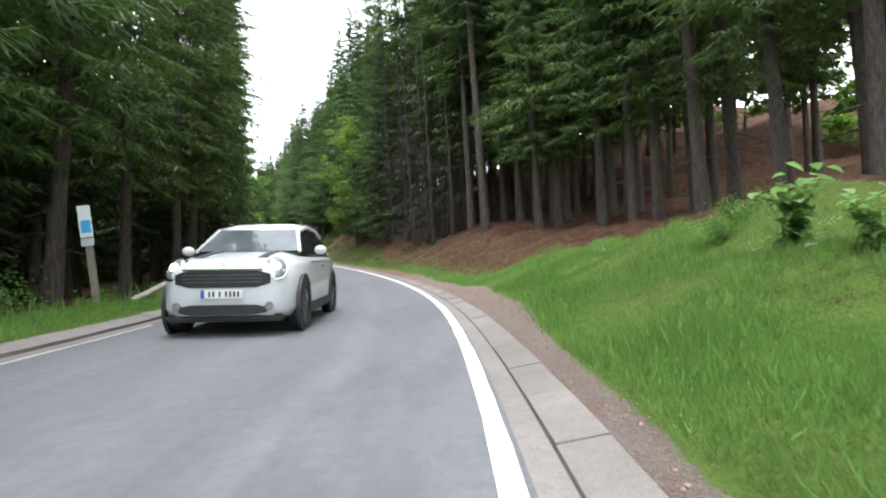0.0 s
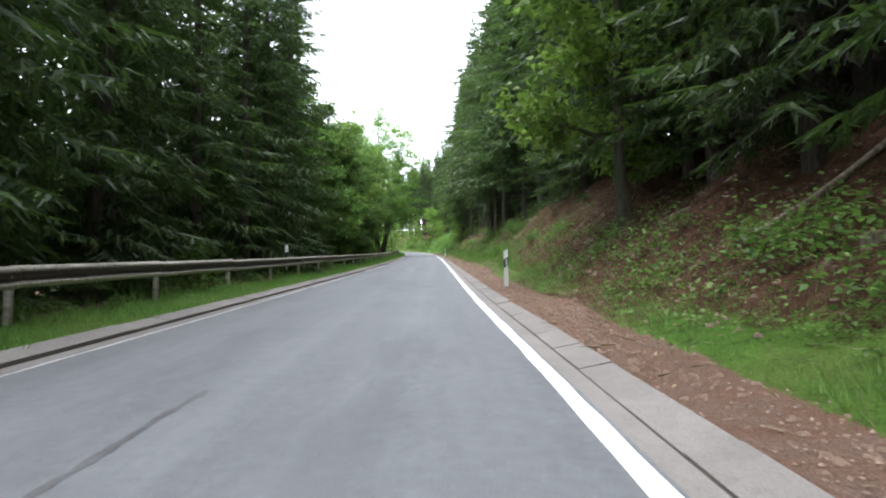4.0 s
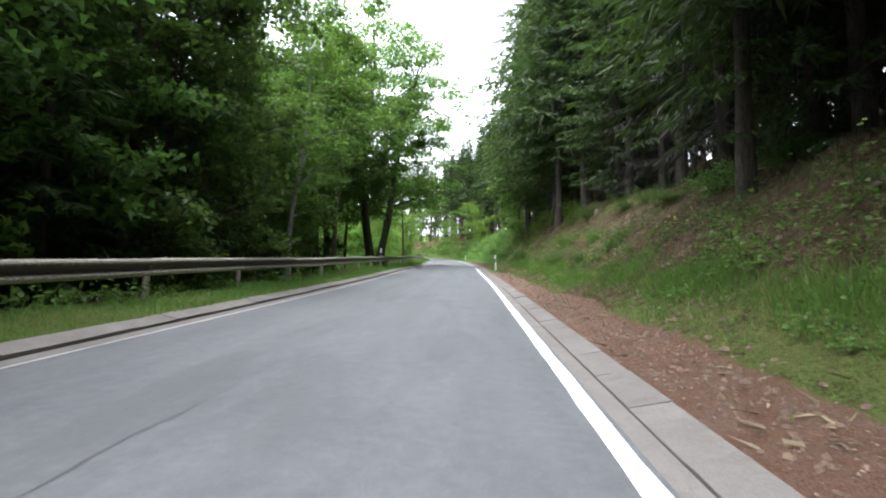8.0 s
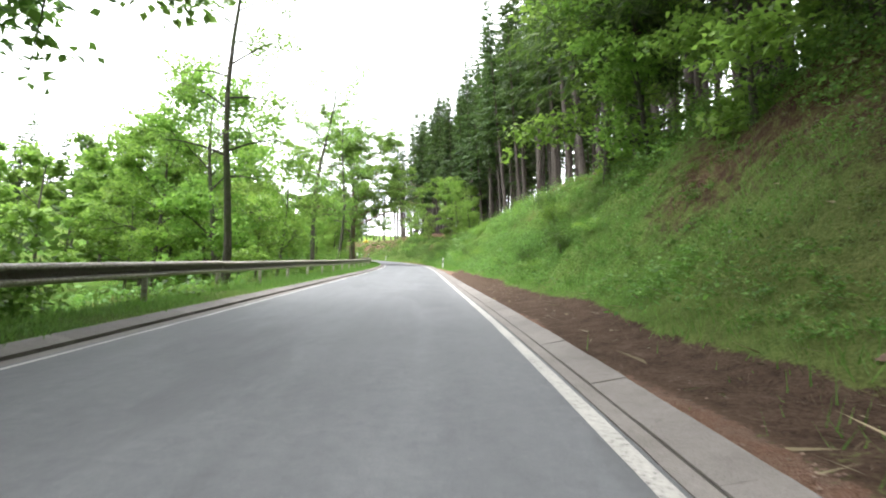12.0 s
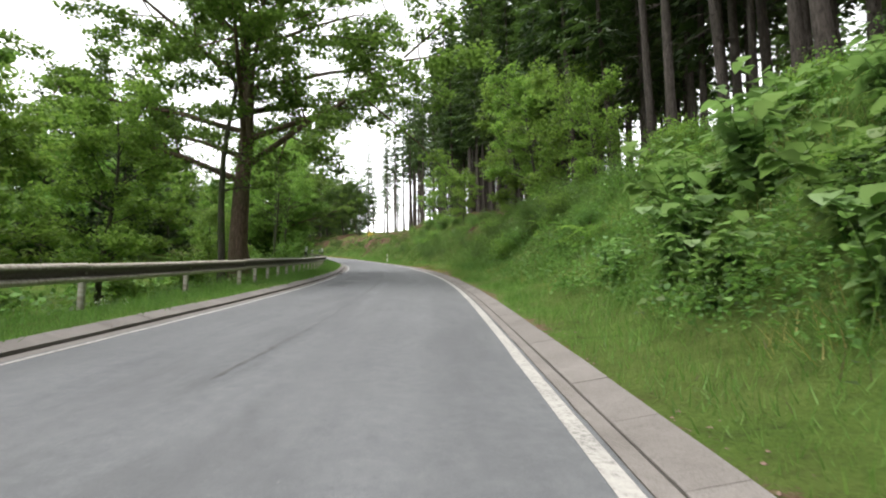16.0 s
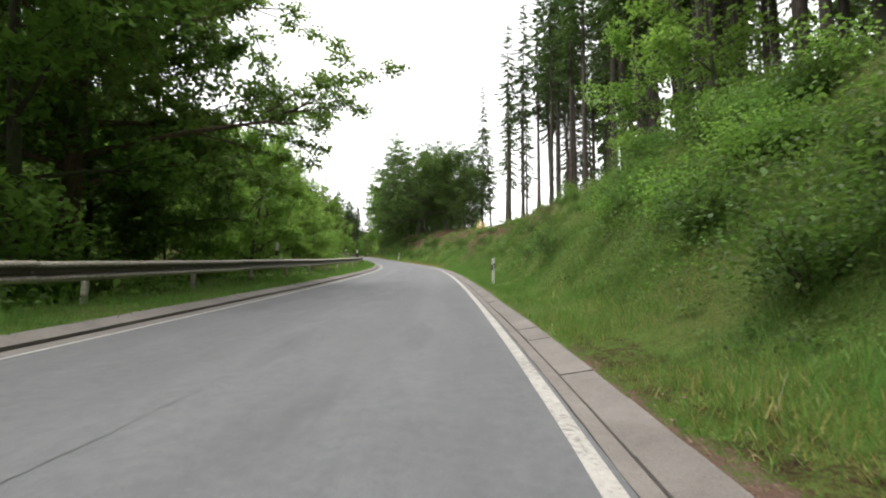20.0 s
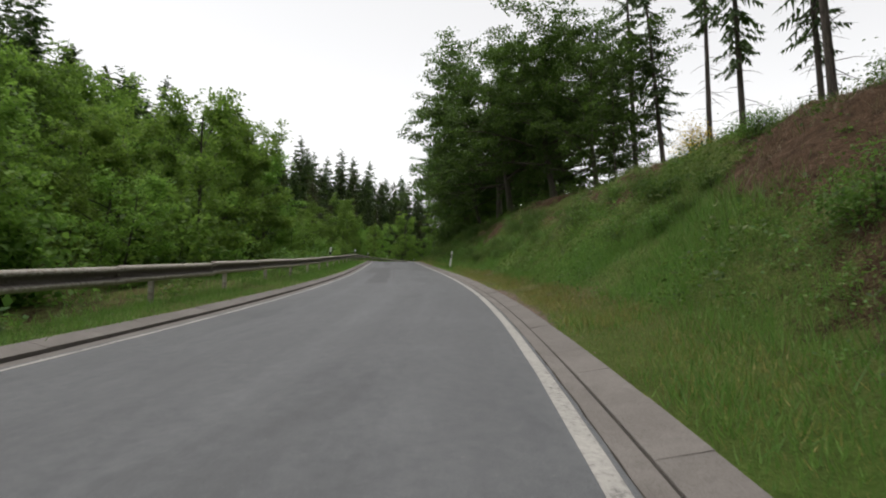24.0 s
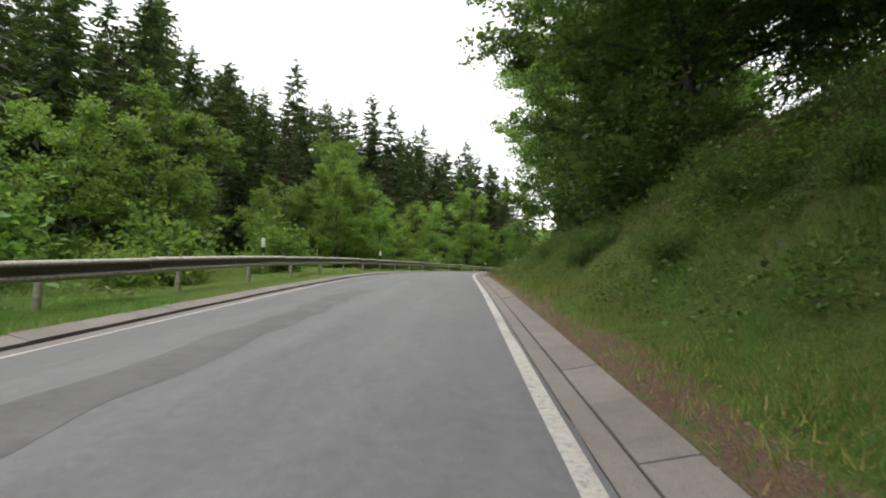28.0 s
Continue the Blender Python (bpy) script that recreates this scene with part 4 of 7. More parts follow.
def spruce_meshes(seed, height, crown_base, radius, whorls, twigs, mat, droop=0.5, sparse=0.0, dead=0, width=0.1, fronds=False, uneven=0.12, blunt=0.75):
    """Trunk with dead snags, and a crown of drooping boughs with side twigs."""
    g = np.random.default_rng(seed)
    bag = Bag()
    zs = np.linspace(-0.6, height, 9)
    bend = np.stack([0.1 * np.sin(zs / height * 2.2 + seed), 0.1 * np.sin(zs / height * 1.7 + 2 * seed), zs], 1)
    r0 = height * 0.007 + 0.02
    rad = r0 * np.clip(1 - np.clip(zs / height, 0, 1) ** 1.2, 0.03, 1)
    rad[0] = rad[1] * 1.5
    bag.add(*tube_np(bend, rad, 8))
    for _ in range(dead):
        z = g.uniform(1.2, crown_base + 1)
        a, ln = g.uniform(0, 2 * np.pi), g.uniform(0.4, 1.5)
        o = np.array([0, 0, z])
        dr = np.array([np.cos(a), np.sin(a), g.uniform(-0.5, 0.1)])
        bag.add(*tube_np([o, o + dr * ln * 0.6, o + dr * ln + [0, 0, -0.12]], [0.022, 0.013, 0.003], 3))
    trunk = bag.mesh("trunk", BARK_SPRUCE, True)
    z, az, ln = [], [], []
    for w in range(whorls):
        u = (w + g.uniform(-0.3, 0.3)) / whorls
        zz = crown_base + u * (height - crown_base) * 0.985
        k = g.integers(4, 7)
        for j in range(k):
            if g.random() < sparse:
                continue
            full = radius * (1 - u) ** blunt * min(1.0, 0.55 + 3.0 * u) + 0.18
            z.append(zz + g.normal() * uneven)
            az.append(2 * np.pi * (j + g.uniform(-0.35, 0.35)) / k + w * 2.4)
            ln.append(full * g.uniform(0.65, 1.12))
    z, az, ln = map(np.array, (z, az, ln))
    nb = len(z)
    out = np.stack([np.cos(az), np.sin(az), np.zeros(nb)], 1)
    side = np.stack([-np.sin(az), np.cos(az), np.zeros(nb)], 1)
    young = np.clip((z - crown_base) / (height - crown_base), 0, 1)
    dr = droop * (1.1 - young) - 0.25 * young

    def spine(u):
        sag = (-dr[:, None] * u + 0.32 * dr[:, None] * u ** 2) * ln[:, None]
        p = out[:, None] * (u * ln[:, None])[..., None]
        p[..., 2] += z[:, None] + sag
        return p
    crown = Bag()
    us = (np.arange(twigs) + 0.6) / twigs
    u = np.clip(us[None] + g.uniform(-0.03, 0.03, (nb, twigs)), 0.08, 1)
    base = spine(u)
    for sgn in (-1, 1):
        spread = g.uniform(0.6, 1.15, (nb, twigs))
        dirs = out[:, None] * np.cos(spread)[..., None] + sgn * side[:, None] * np.sin(spread)[..., None]
        dirs[..., 2] -= dr[:, None] * 0.7 + g.uniform(0.05, 0.55, (nb, twigs))
        dirs = unit(dirs)
        tl = (0.68 if fronds else 1.0) * ln[:, None] * (0.16 + 0.3 * np.sin(np.pi * np.clip(u, 0, 1) ** 0.7) * (1 - 0.35 * u)) * g.uniform(0.7, 1.25, (nb, twigs))
        flat = unit(np.cross(dirs, unit(np.array([0, 0, 1.0]) + 0.5 * g.normal(size=dirs.shape))))
        bb, dd, ff, ll = base.reshape(-1, 3), dirs.reshape(-1, 3), flat.reshape(-1, 3), tl.ravel()
        crown.add(*blades(bb, dd, ff, ll, width + (0.06 if width > 0.05 else 0.015) * ll))
        if fronds:
            for q, turn in ((0.3, 0.8), (0.55, -0.8)):
                d3 = unit(dd * 0.75 + ff * turn + g.normal(size=dd.shape) * 0.15 + [0, 0, -0.12])
                crown.add(*blades(bb + dd * (q * ll)[:, None], d3, unit(np.cross(d3, dd + 0.01) + ff * 0.5), ll * 0.5, width * 0.8 + 0.05 * ll))
    tip = spine(np.full((nb, 1), 0.75))[:, 0]
    td = unit(spine(np.full((nb, 1), 1.0))[:, 0] - tip)
    crown.add(*blades(tip, td, unit(side + 0.3 * g.normal(size=side.shape)), 0.34 * ln + 0.15, width + 0.02 * ln))
    hang = spine(np.full((nb, 1), 0.5))[:, 0]
    hd = unit(np.array([0, 0, -1.0]) + 0.35 * g.normal(size=(nb, 3)))
    crown.add(*blades(hang, hd, side, 0.22 * ln + 0.1, width + 0.03 * ln))
    # the leader at the very top
    n = 10
    tb = np.tile([[0, 0, height - 0.3]], (n, 1)) + g.normal(size=(n, 3)) * [0.05, 0.05, 0.35]
    crown.add(*blades(tb, unit(g.normal(size=(n, 3)) * [0.5, 0.5, 0.2] + [0, 0, 0.7]), unit(g.normal(size=(n, 3))), np.full(n, 0.5), np.full(n, 0.07)))
    # boughs as thin wood
    return trunk, crown.mesh("crown", mat)


def broadleaf_meshes(seed, height, first, spread, limbs, leaves, size, leaf_mat, bark, stems=1, lean=0.0, trunk_r=None, low=0.25, upright=0.8, subs=9, near=False):
    """Trunk or stems with forked limbs, and leaves in clumps at the twig ends."""
    g = np.random.default_rng(seed)
    wood, ends, stem_meshes = Bag(), [], []
    for st in range(stems):
        a0 = 2 * np.pi * st / max(1, stems) + seed
        off = np.array([np.cos(a0), np.sin(a0), 0]) * (0.0 if stems == 1 else 0.28)
        tilt = np.array([np.cos(a0), np.sin(a0), 0]) * (0.0 if stems == 1 else 0.16) + np.array([lean, 0, 0])
        r0 = trunk_r or height * 0.014
        zs = np.linspace(-0.5, height * 0.88, 8)
        line = off + tilt * zs[:, None] + np.stack([0.25 * np.sin(zs * 0.45 + seed + st), 0.25 * np.sin(zs * 0.38 + 2 * seed), zs], 1)
        line[:, 2] = zs
        rad = r0 * (1 - 0.88 * np.clip(zs / height, 0, 1))
        rad[0] *= 1.45
        stem_meshes.append(mesh_np("trunk", *tube_np(line, rad, 8), bark, True))
        for k in range(limbs):
            u = first + (0.96 - first) * (k + g.uniform(0, 0.8)) / limbs
            zz = u * height * 0.88
            o = np.array([np.interp(zz, zs, line[:, i]) for i in range(3)])
            az = k * 2.4 + g.uniform(-0.5, 0.5) + st
            reach = spread * (0.45 + 0.75 * np.sin(np.pi * np.clip((u - first * low) / (1.05 - first * low), 0, 1)) ** 0.8) * g.uniform(0.7, 1.1)
            el = upright * (0.25 + 0.75 * u) + g.uniform(-0.15, 0.25)
            dv = np.array([np.cos(az) * np.cos(el), np.sin(az) * np.cos(el), np.sin(el)])
            pts = [o, o + dv * reach * 0.4 + [0, 0, 0.05], o + dv * reach * 0.75 + [0, 0, -0.02 * reach], o + dv * reach + [0, 0, -0.1 * reach]]
            lr = float(np.interp(zz, zs, rad)) * 0.5
            wood.add(*tube_np(pts, [lr, lr * 0.7, lr * 0.4, 0.012], 5))
            for j in range(subs):
                t = g.uniform(0.3, 1.0)
                q = o + dv * reach * t
                d2 = unit(dv * 0.5 + g.normal(size=3) * [0.8, 0.8, 0.65])
                l2 = reach * g.uniform(0.25, 0.55)
                wood.add(*tube_np([q, q + d2 * l2 * 0.6, q + d2 * l2 + [0, 0, -0.08 * l2]], [lr * 0.32, lr * 0.2, 0.006], 3))
                for w in (0.45, 0.75, 1.0):
                    ends.append(q + d2 * l2 * w + g.normal(size=3) * 0.12)
            ends.append(pts[-1])
    branches = wood.mesh("branch_wood", bark, True)
    ends = np.array(ends)
    per = max(4, leaves // len(ends))
    n = per * len(ends)
    clump = np.repeat(ends, per, 0)
    rad = 0.58 + size * 0.8
    pos = clump + unit(g.normal(size=(n, 3))) * (g.random((n, 1)) ** 0.6) * np.array([rad, rad, rad * 0.42])
    dirs = unit(g.normal(size=(n, 3)) * [1, 1, 0.4] + [0, 0, -0.4])
    sides = unit(np.cross(dirs, unit(g.normal(size=(n, 3)) * 0.55 + [0, 0, 1.0])))
    v, f = (leaflets if near else blades)(pos, dirs, sides, size * g.uniform(0.7, 1.35, n) * (0.85 if near else 1.0), size * g.uniform(0.6, 1.0, n))
    return (*stem_meshes, branches, mesh_np("crown", v, f, leaf_mat))


def bush_mesh(seed, height, spread, leaves, size, mat):
    g = np.random.default_rng(seed)
    stems = Bag()
    ends = []
    for k in range(9):
        a, el = g.uniform(0, 2 * np.pi), g.uniform(0.5, 1.4)
        dv = np.array([np.cos(a) * np.cos(el) * spread / height * 1.2, np.sin(a) * np.cos(el) * spread / height * 1.2, np.sin(el)]) * height * g.uniform(0.6, 1.0)
        stems.add(*tube_np([[0, 0, -0.2], dv * 0.5 + g.normal(size=3) * 0.05, dv], [0.025, 0.015, 0.004], 3))
        for t in (0.4, 0.6, 0.8, 1.0):
            ends.append(dv * t + g.normal(size=3) * 0.12 * spread)
    ends = np.array(ends)
    per = leaves // len(ends)
    n = per * len(ends)
    pos = np.repeat(ends, per, 0) + g.normal(size=(n, 3)) * [0.2 * spread, 0.2 * spread, 0.14 * height]
    pos[:, 2] = np.abs(pos[:, 2])
    dirs = unit(g.normal(size=(n, 3)) * [1, 1, 0.5] + [0, 0, -0.2])
    sides = unit(np.cross(dirs, unit(g.normal(size=(n, 3)) * 0.6 + [0, 0, 1.0])))
    v, f = leaflets(pos, dirs, sides, size * g.uniform(0.7, 1.4, n), size * g.uniform(0.5, 0.9, n))
    return stems.mesh("stem", BARK_GREY, True), mesh_np("foliage", v, f, mat)


def weed_mesh(seed, height, spread, leaves, size, mat):
    """Arching stems with broad folded leaves."""
    g = np.random.default_rng(seed)
    stems, leaf = Bag(), Bag()
    for k in range(11):
        a, r = g.uniform(0, 2 * np.pi), g.uniform(0.2, 1.0) * spread
        top = np.array([np.cos(a) * r, np.sin(a) * r, height * g.uniform(0.6, 1.0)])
        line = np.array([np.array([top[0] * t ** 1.6, top[1] * t ** 1.6, top[2] * (1.25 * t - 0.25 * t * t) - 0.1]) for t in (0, 0.35, 0.7, 1.0)])
        stems.add(*tube_np(line, [0.012, 0.01, 0.007, 0.003], 4))
        for j in range(leaves // 11):
            t = g.uniform(0.2, 1.0)
            p = np.array([np.interp(t, (0, 0.35, 0.7, 1.0), line[:, i]) for i in range(3)])
            b = g.uniform(0, 2 * np.pi)
            d = unit(np.array([np.cos(b), np.sin(b), g.uniform(-0.5, 0.15)]))
            w = unit(np.cross(d, [0, 0, 1.0]))
            n = np.cross(w, d)
            ln, wd = size * g.uniform(0.6, 1.2), size * g.uniform(0.35, 0.5)
            q = [p, p + d * ln * 0.3 + w * wd + n * 0.03, p + d * ln * 0.65 + w * wd * 0.8 + n * 0.01, p + d * ln - n * 0.04, p + d * ln * 0.65 - w * wd * 0.8 + n * 0.01,
                 p + d * ln * 0.3 - w * wd + n * 0.03, p + d * ln * 0.45]
            leaf.add(np.array(q), np.array([[0, 1, 2, 6], [6, 2, 3, 3], [6, 3, 4, 4], [0, 6, 4, 5]]))
    lf = np.concatenate(leaf.f)
    tri = np.concatenate([lf[:, :3], lf[lf[:, 2] != lf[:, 3]][:, [0, 2, 3]]])
    return stems.mesh("stem", HERB, True), mesh_np("foliage", np.concatenate(leaf.v), tri, mat, False)


KINDS = {}


def kind_of(key, name, meshes, label, category, group):
    """A kind of plant; planted with plant()."""
    KINDS[key] = dict(name=name, meshes=meshes, label=label, category=category, group=group, first=None)


def plant(key, s, d, scale=1.0, turn=None, lean=0.0, label="", sink=0.15, tall=1.0, z=None):
    k = KINDS[key]
    zz = float(ground_z(s, d)) if z is None else z
    m = Matrix.Translation(road(s, d, zz - sink).tolist()) @ pose(0, 0, 0, 0, lean, heading(s)) @ pose(0, 0, 0, 0, 0, rng.uniform(0, 360) if turn is None else turn)
    m = m @ Matrix.Diagonal((scale, scale, scale * tall, 1))
    if k["first"] is None:
        ob = new(k["name"])
        tagged(ob, k["label"], k["category"], k["group"])
        for me in k["meshes"]:
            kid = child(me.name.split(".")[0], me, ob)
            if kid.name.startswith("branch_wood"):
                tagged(kid, kind="stuff")
        k["first"] = ob
        ob.matrix_basis = m
    else:
        ob = copy_thing(k["first"], Matrix.Identity(4))
        ob.matrix_basis = m
    if label:
        tagged(ob, label)
    return ob


LS, CS = "tall dark green spruce with drooping boughs at the forest edge", "spruce"
kind_of("edge_a", "spruce", spruce_meshes(1, 24, 1.5, 3.6, 40, 11, SPRUCE_SHADED, 0.55, 0.05, 14, 0.07, True, 0.3), LS, CS, "spruces at the forest edge")
kind_of("edge_b", "spruce", spruce_meshes(2, 21, 1.0, 3.3, 40, 11, SPRUCE_SHADED, 0.45, 0.08, 14, 0.07, True, 0.3), LS, CS, "spruces at the forest edge")
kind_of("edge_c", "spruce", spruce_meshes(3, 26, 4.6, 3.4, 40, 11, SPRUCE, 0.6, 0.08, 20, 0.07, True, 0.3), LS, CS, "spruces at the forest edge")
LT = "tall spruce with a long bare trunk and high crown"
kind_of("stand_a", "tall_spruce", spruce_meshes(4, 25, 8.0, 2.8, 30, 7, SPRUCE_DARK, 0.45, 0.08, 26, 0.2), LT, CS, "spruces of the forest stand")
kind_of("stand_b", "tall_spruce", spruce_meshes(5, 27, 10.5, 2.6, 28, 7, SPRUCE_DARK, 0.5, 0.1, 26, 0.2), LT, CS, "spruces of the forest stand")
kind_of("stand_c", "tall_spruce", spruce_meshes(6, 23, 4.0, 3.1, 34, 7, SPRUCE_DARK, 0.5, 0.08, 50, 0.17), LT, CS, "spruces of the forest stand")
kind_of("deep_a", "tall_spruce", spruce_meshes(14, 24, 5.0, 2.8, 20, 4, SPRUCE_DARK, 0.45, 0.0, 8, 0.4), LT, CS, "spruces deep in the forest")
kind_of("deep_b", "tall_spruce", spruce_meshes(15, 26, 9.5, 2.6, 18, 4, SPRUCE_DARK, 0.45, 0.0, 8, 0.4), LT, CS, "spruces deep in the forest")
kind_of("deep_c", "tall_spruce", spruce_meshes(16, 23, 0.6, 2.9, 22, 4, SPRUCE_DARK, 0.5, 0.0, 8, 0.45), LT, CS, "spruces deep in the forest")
LP = "thin sparse spruce with a bare pale trunk on the bank's crest"
kind_of("skirt", "spruce", spruce_meshes(18, 23, 1.2, 2.9, 34, 13, TWIG, 0.7, 0.15, 40, 0.018), "dark spruce with brown dead boughs hanging to the bank", CS, "spruces at the forest edge")
kind_of("thin_a", "thin_spruce", spruce_meshes(7, 20, 5.0, 1.7, 30, 7, SPRUCE_DARK, 0.9, 0.3, 24, 0.15), LP, CS, "thin spruces on the crest")
kind_of("thin_b", "thin_spruce", spruce_meshes(8, 22, 10.0, 1.7, 22, 7, SPRUCE_DARK, 0.6, 0.3, 36, 0.17), LP, CS, "thin spruces on the crest")
LF = "spruce of the woods on the far hillside"
kind_of("far_a", "far_spruce", spruce_meshes(9, 20, 0.5, 3.7, 58, 4, SPRUCE_DARK, 0.55, 0.0, 0, 0.26, False, 0.5, 0.55), LF, CS, "spruces on the far hillside")
kind_of("far_b", "far_spruce", spruce_meshes(10, 17, 0.6, 3.6, 52, 4, SPRUCE_DARK, 0.45, 0.0, 0, 0.26, False, 0.5, 0.55), LF, CS, "spruces on the far hillside")
kind_of("far_d", "far_spruce", spruce_meshes(19, 19, 0.5, 3.1, 24, 3, SPRUCE_DARK, 0.5, 0.0, 0, 0.7, False, 0.4), LF, CS, "spruces on the far hillside")
kind_of("far_c", "far_spruce", spruce_meshes(17, 18, 0.6, 3.5, 52, 4, SPRUCE_BROWN, 0.5, 0.0, 0, 0.26, False, 0.5, 0.55), "browned spruce of the woods on the far hillside", CS, "spruces on the far hillside")
kind_of("fir", "young_fir", spruce_meshes(11, 8, 0.3, 1.8, 24, 7, SPRUCE_DARK, 0.1, 0.05, 0, 0.1), "young dark fir standing on the bank's crest", "fir", "")
LB = "broadleaf tree in fresh green leaf beside the road"
GB = "broadleaf trees of the valley side"
kind_of("beech_a", "beech", broadleaf_meshes(21, 15, 0.14, 4.6, 14, 13000, 0.235, BEECH, BARK_GREY), LB, "tree", GB)
kind_of("beech_b", "beech", broadleaf_meshes(22, 13, 0.08, 4.2, 13, 12000, 0.235, BEECH, BARK_GREY), LB, "tree", GB)
kind_of("beech_c", "beech", broadleaf_meshes(33, 15, 0.1, 4.6, 15, 17000, 0.235, BEECH_SHADED, BARK_GREY), "dense beech beside the road, leaf colour darkened for shade", "tree", GB)
kind_of("beech_d", "beech", broadleaf_meshes(35, 16, 0.32, 4.6, 13, 13000, 0.235, BEECH_SHADED, BARK_GREY, 1, 0.0, 0.18), "tall beech with a bare dark stem and leafy crown", "tree", GB)
kind_of("maple_a", "maple", broadleaf_meshes(23, 12, 0.08, 3.8, 13, 11000, 0.23, MAPLE, BARK_GREY), "bright green maple in full leaf", "tree", GB)
kind_of("maple_b", "maple", broadleaf_meshes(24, 8, 0.06, 2.9, 9, 5200, 0.21, MAPLE, BARK_GREY), "small bright green maple in full leaf", "tree", GB)
kind_of("forked", "forked_alder", broadleaf_meshes(25, 17, 0.3, 4.6, 10, 26000, 0.2, BEECH, BARK_GREY, 3, 0.0, 0.25, 0.3, 0.8, 9, True), "tall alder with three dark stems from one foot", "tree", "")
kind_of("big", "old_maple", broadleaf_meshes(26, 18, 0.28, 8.2, 22, 76000, 0.2, BEECH, BARK_RED, 1, 0.0, 0.42, 0.1, 0.58, 9, True), "old maple with thick reddish trunk overhanging the road", "tree", "")
kind_of("slim", "slim_alder", broadleaf_meshes(27, 17, 0.28, 2.6, 14, 2600, 0.18, BEECH, BARK_GREY, 1, 0.02, 0.17, 0.6, 0.5, 4), "slim alder with few leaves and a bare dark trunk", "tree", "slim alders by the guardrail")
kind_of("leaning", "leaning_alder", broadleaf_meshes(34, 16, 0.34, 4.6, 11, 16000, 0.2, BEECH, BARK_GREY, 1, 0.0, 0.22, 0.3, 0.8, 9, True), "dark-stemmed alder leaning over the guardrail", "tree", "")
# dark needle colour stands in for the shade inside the forest edge
kind_of("dark_edge", "spruce", spruce_meshes(12, 23, 2.0, 3.3, 40, 9, SPRUCE_DARK, 0.6, 0.05, 24, 0.1, False, 0.3), "dense spruce with low boughs at the forest edge, needles darkened for shade", CS, "spruces at the forest edge")
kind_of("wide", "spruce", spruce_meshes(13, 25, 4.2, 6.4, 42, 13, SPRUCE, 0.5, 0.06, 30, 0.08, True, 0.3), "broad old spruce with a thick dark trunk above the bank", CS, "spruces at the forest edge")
kind_of("wide_dark", "spruce", spruce_meshes(20, 24, 5.0, 5.9, 40, 11, SPRUCE_SHADED, 0.5, 0.06, 30, 0.1, True, 0.3), "broad spruce whose boughs reach over the road edge", CS, "spruces at the forest edge")
kind_of("alder", "alder", broadleaf_meshes(32, 18, 0.4, 4.2, 14, 9000, 0.18, MAPLE, BARK_GREY, 1, 0.02, 0.17, 0.5, 0.6), "tall alder with a rounded leafy crown by the guardrail", "tree", "")
kind_of("oak", "oak", broadleaf_meshes(28, 14, 0.2, 6.4, 24, 36000, 0.21, DARKLEAF, BARK_GREY, 1, 0.0, 0.28, 0.02, 0.42, 9, True), "broad dark oak on the bank overhanging the road", "tree", "oaks on the bank")
kind_of("birch", "birch", broadleaf_meshes(29, 15, 0.24, 3.0, 14, 12000, 0.16, BEECH, BARK_BIRCH, 1, 0.0, 0.13, 0.4), "slender birch with pale bark", "tree", "")
kind_of("far_leaf", "far_tree", broadleaf_meshes(30, 12, 0.05, 4.2, 9, 2300, 0.50, BEECH, BARK_GREY, 1, 0, None, 0.25, 0.8, 2), "broadleaf tree on the far slope", "tree", "broadleaf trees on the far slope")
kind_of("far_leaf_b", "far_tree", broadleaf_meshes(31, 10, 0.05, 3.8, 8, 2100, 0.46, MAPLE, BARK_GREY, 1, 0, None, 0.25, 0.8, 2), "light green broadleaf tree on the far slope", "tree", "broadleaf trees on the far slope")
kind_of("shrub_a", "shrub", bush_mesh(41, 1.8, 1.3, 1700, 0.12, MAPLE), "leafy green shrub on rough ground", "shrub", "shrubs on the bank and verge")
kind_of("shrub_b", "shrub", bush_mesh(42, 1.2, 1.1, 1500, 0.08, HERB), "low leafy shrub among the weeds", "shrub", "shrubs on the bank and verge")
kind_of("shrub_c", "shrub", bush_mesh(43, 2.6, 1.7, 1400, 0.2, BEECH), "tall green shrub with arching stems", "shrub", "shrubs on the bank and verge")
kind_of("bramble_a", "bramble_bush", bush_mesh(47, 1.1, 1.1, 3000, 0.064, HERB), "low bramble bush in the rough grass of the bank", "bush", "bramble bushes on the bank")
# dark leaf colour makes up for the weak self-shadow of the bushes
kind_of("bramble_b", "bramble_bush", bush_mesh(48, 1.2, 1.2, 2600, 0.07, DARKLEAF), "low bramble bush in the rough grass of the bank, leaves darkened for self-shadow", "bush", "bramble bushes on the bank")
kind_of("bramble_c", "bramble_bush", bush_mesh(49, 1.2, 1.0, 2000, 0.08, MAPLE), "low bright green sapling bush in the rough grass of the bank", "bush", "bramble bushes on the bank")
kind_of("dark_shrub", "shrub", bush_mesh(45, 2.8, 1.9, 1700, 0.2, DARKLEAF), "dense dark green shrub on the bank", "shrub", "shrubs on the bank and verge")
kind_of("broom", "broom", bush_mesh(46, 1.5, 0.9, 1600, 0.06, YELLOW), "broom bush in yellow flower on the bank's crest", "shrub", "")
kind_of("knot", "large_leaf_herb", weed_mesh(44, 1.7, 1.0, 165, 0.27, KNOT), "clump of large-leaved weeds on the bank", "plant", "large-leaved weeds")


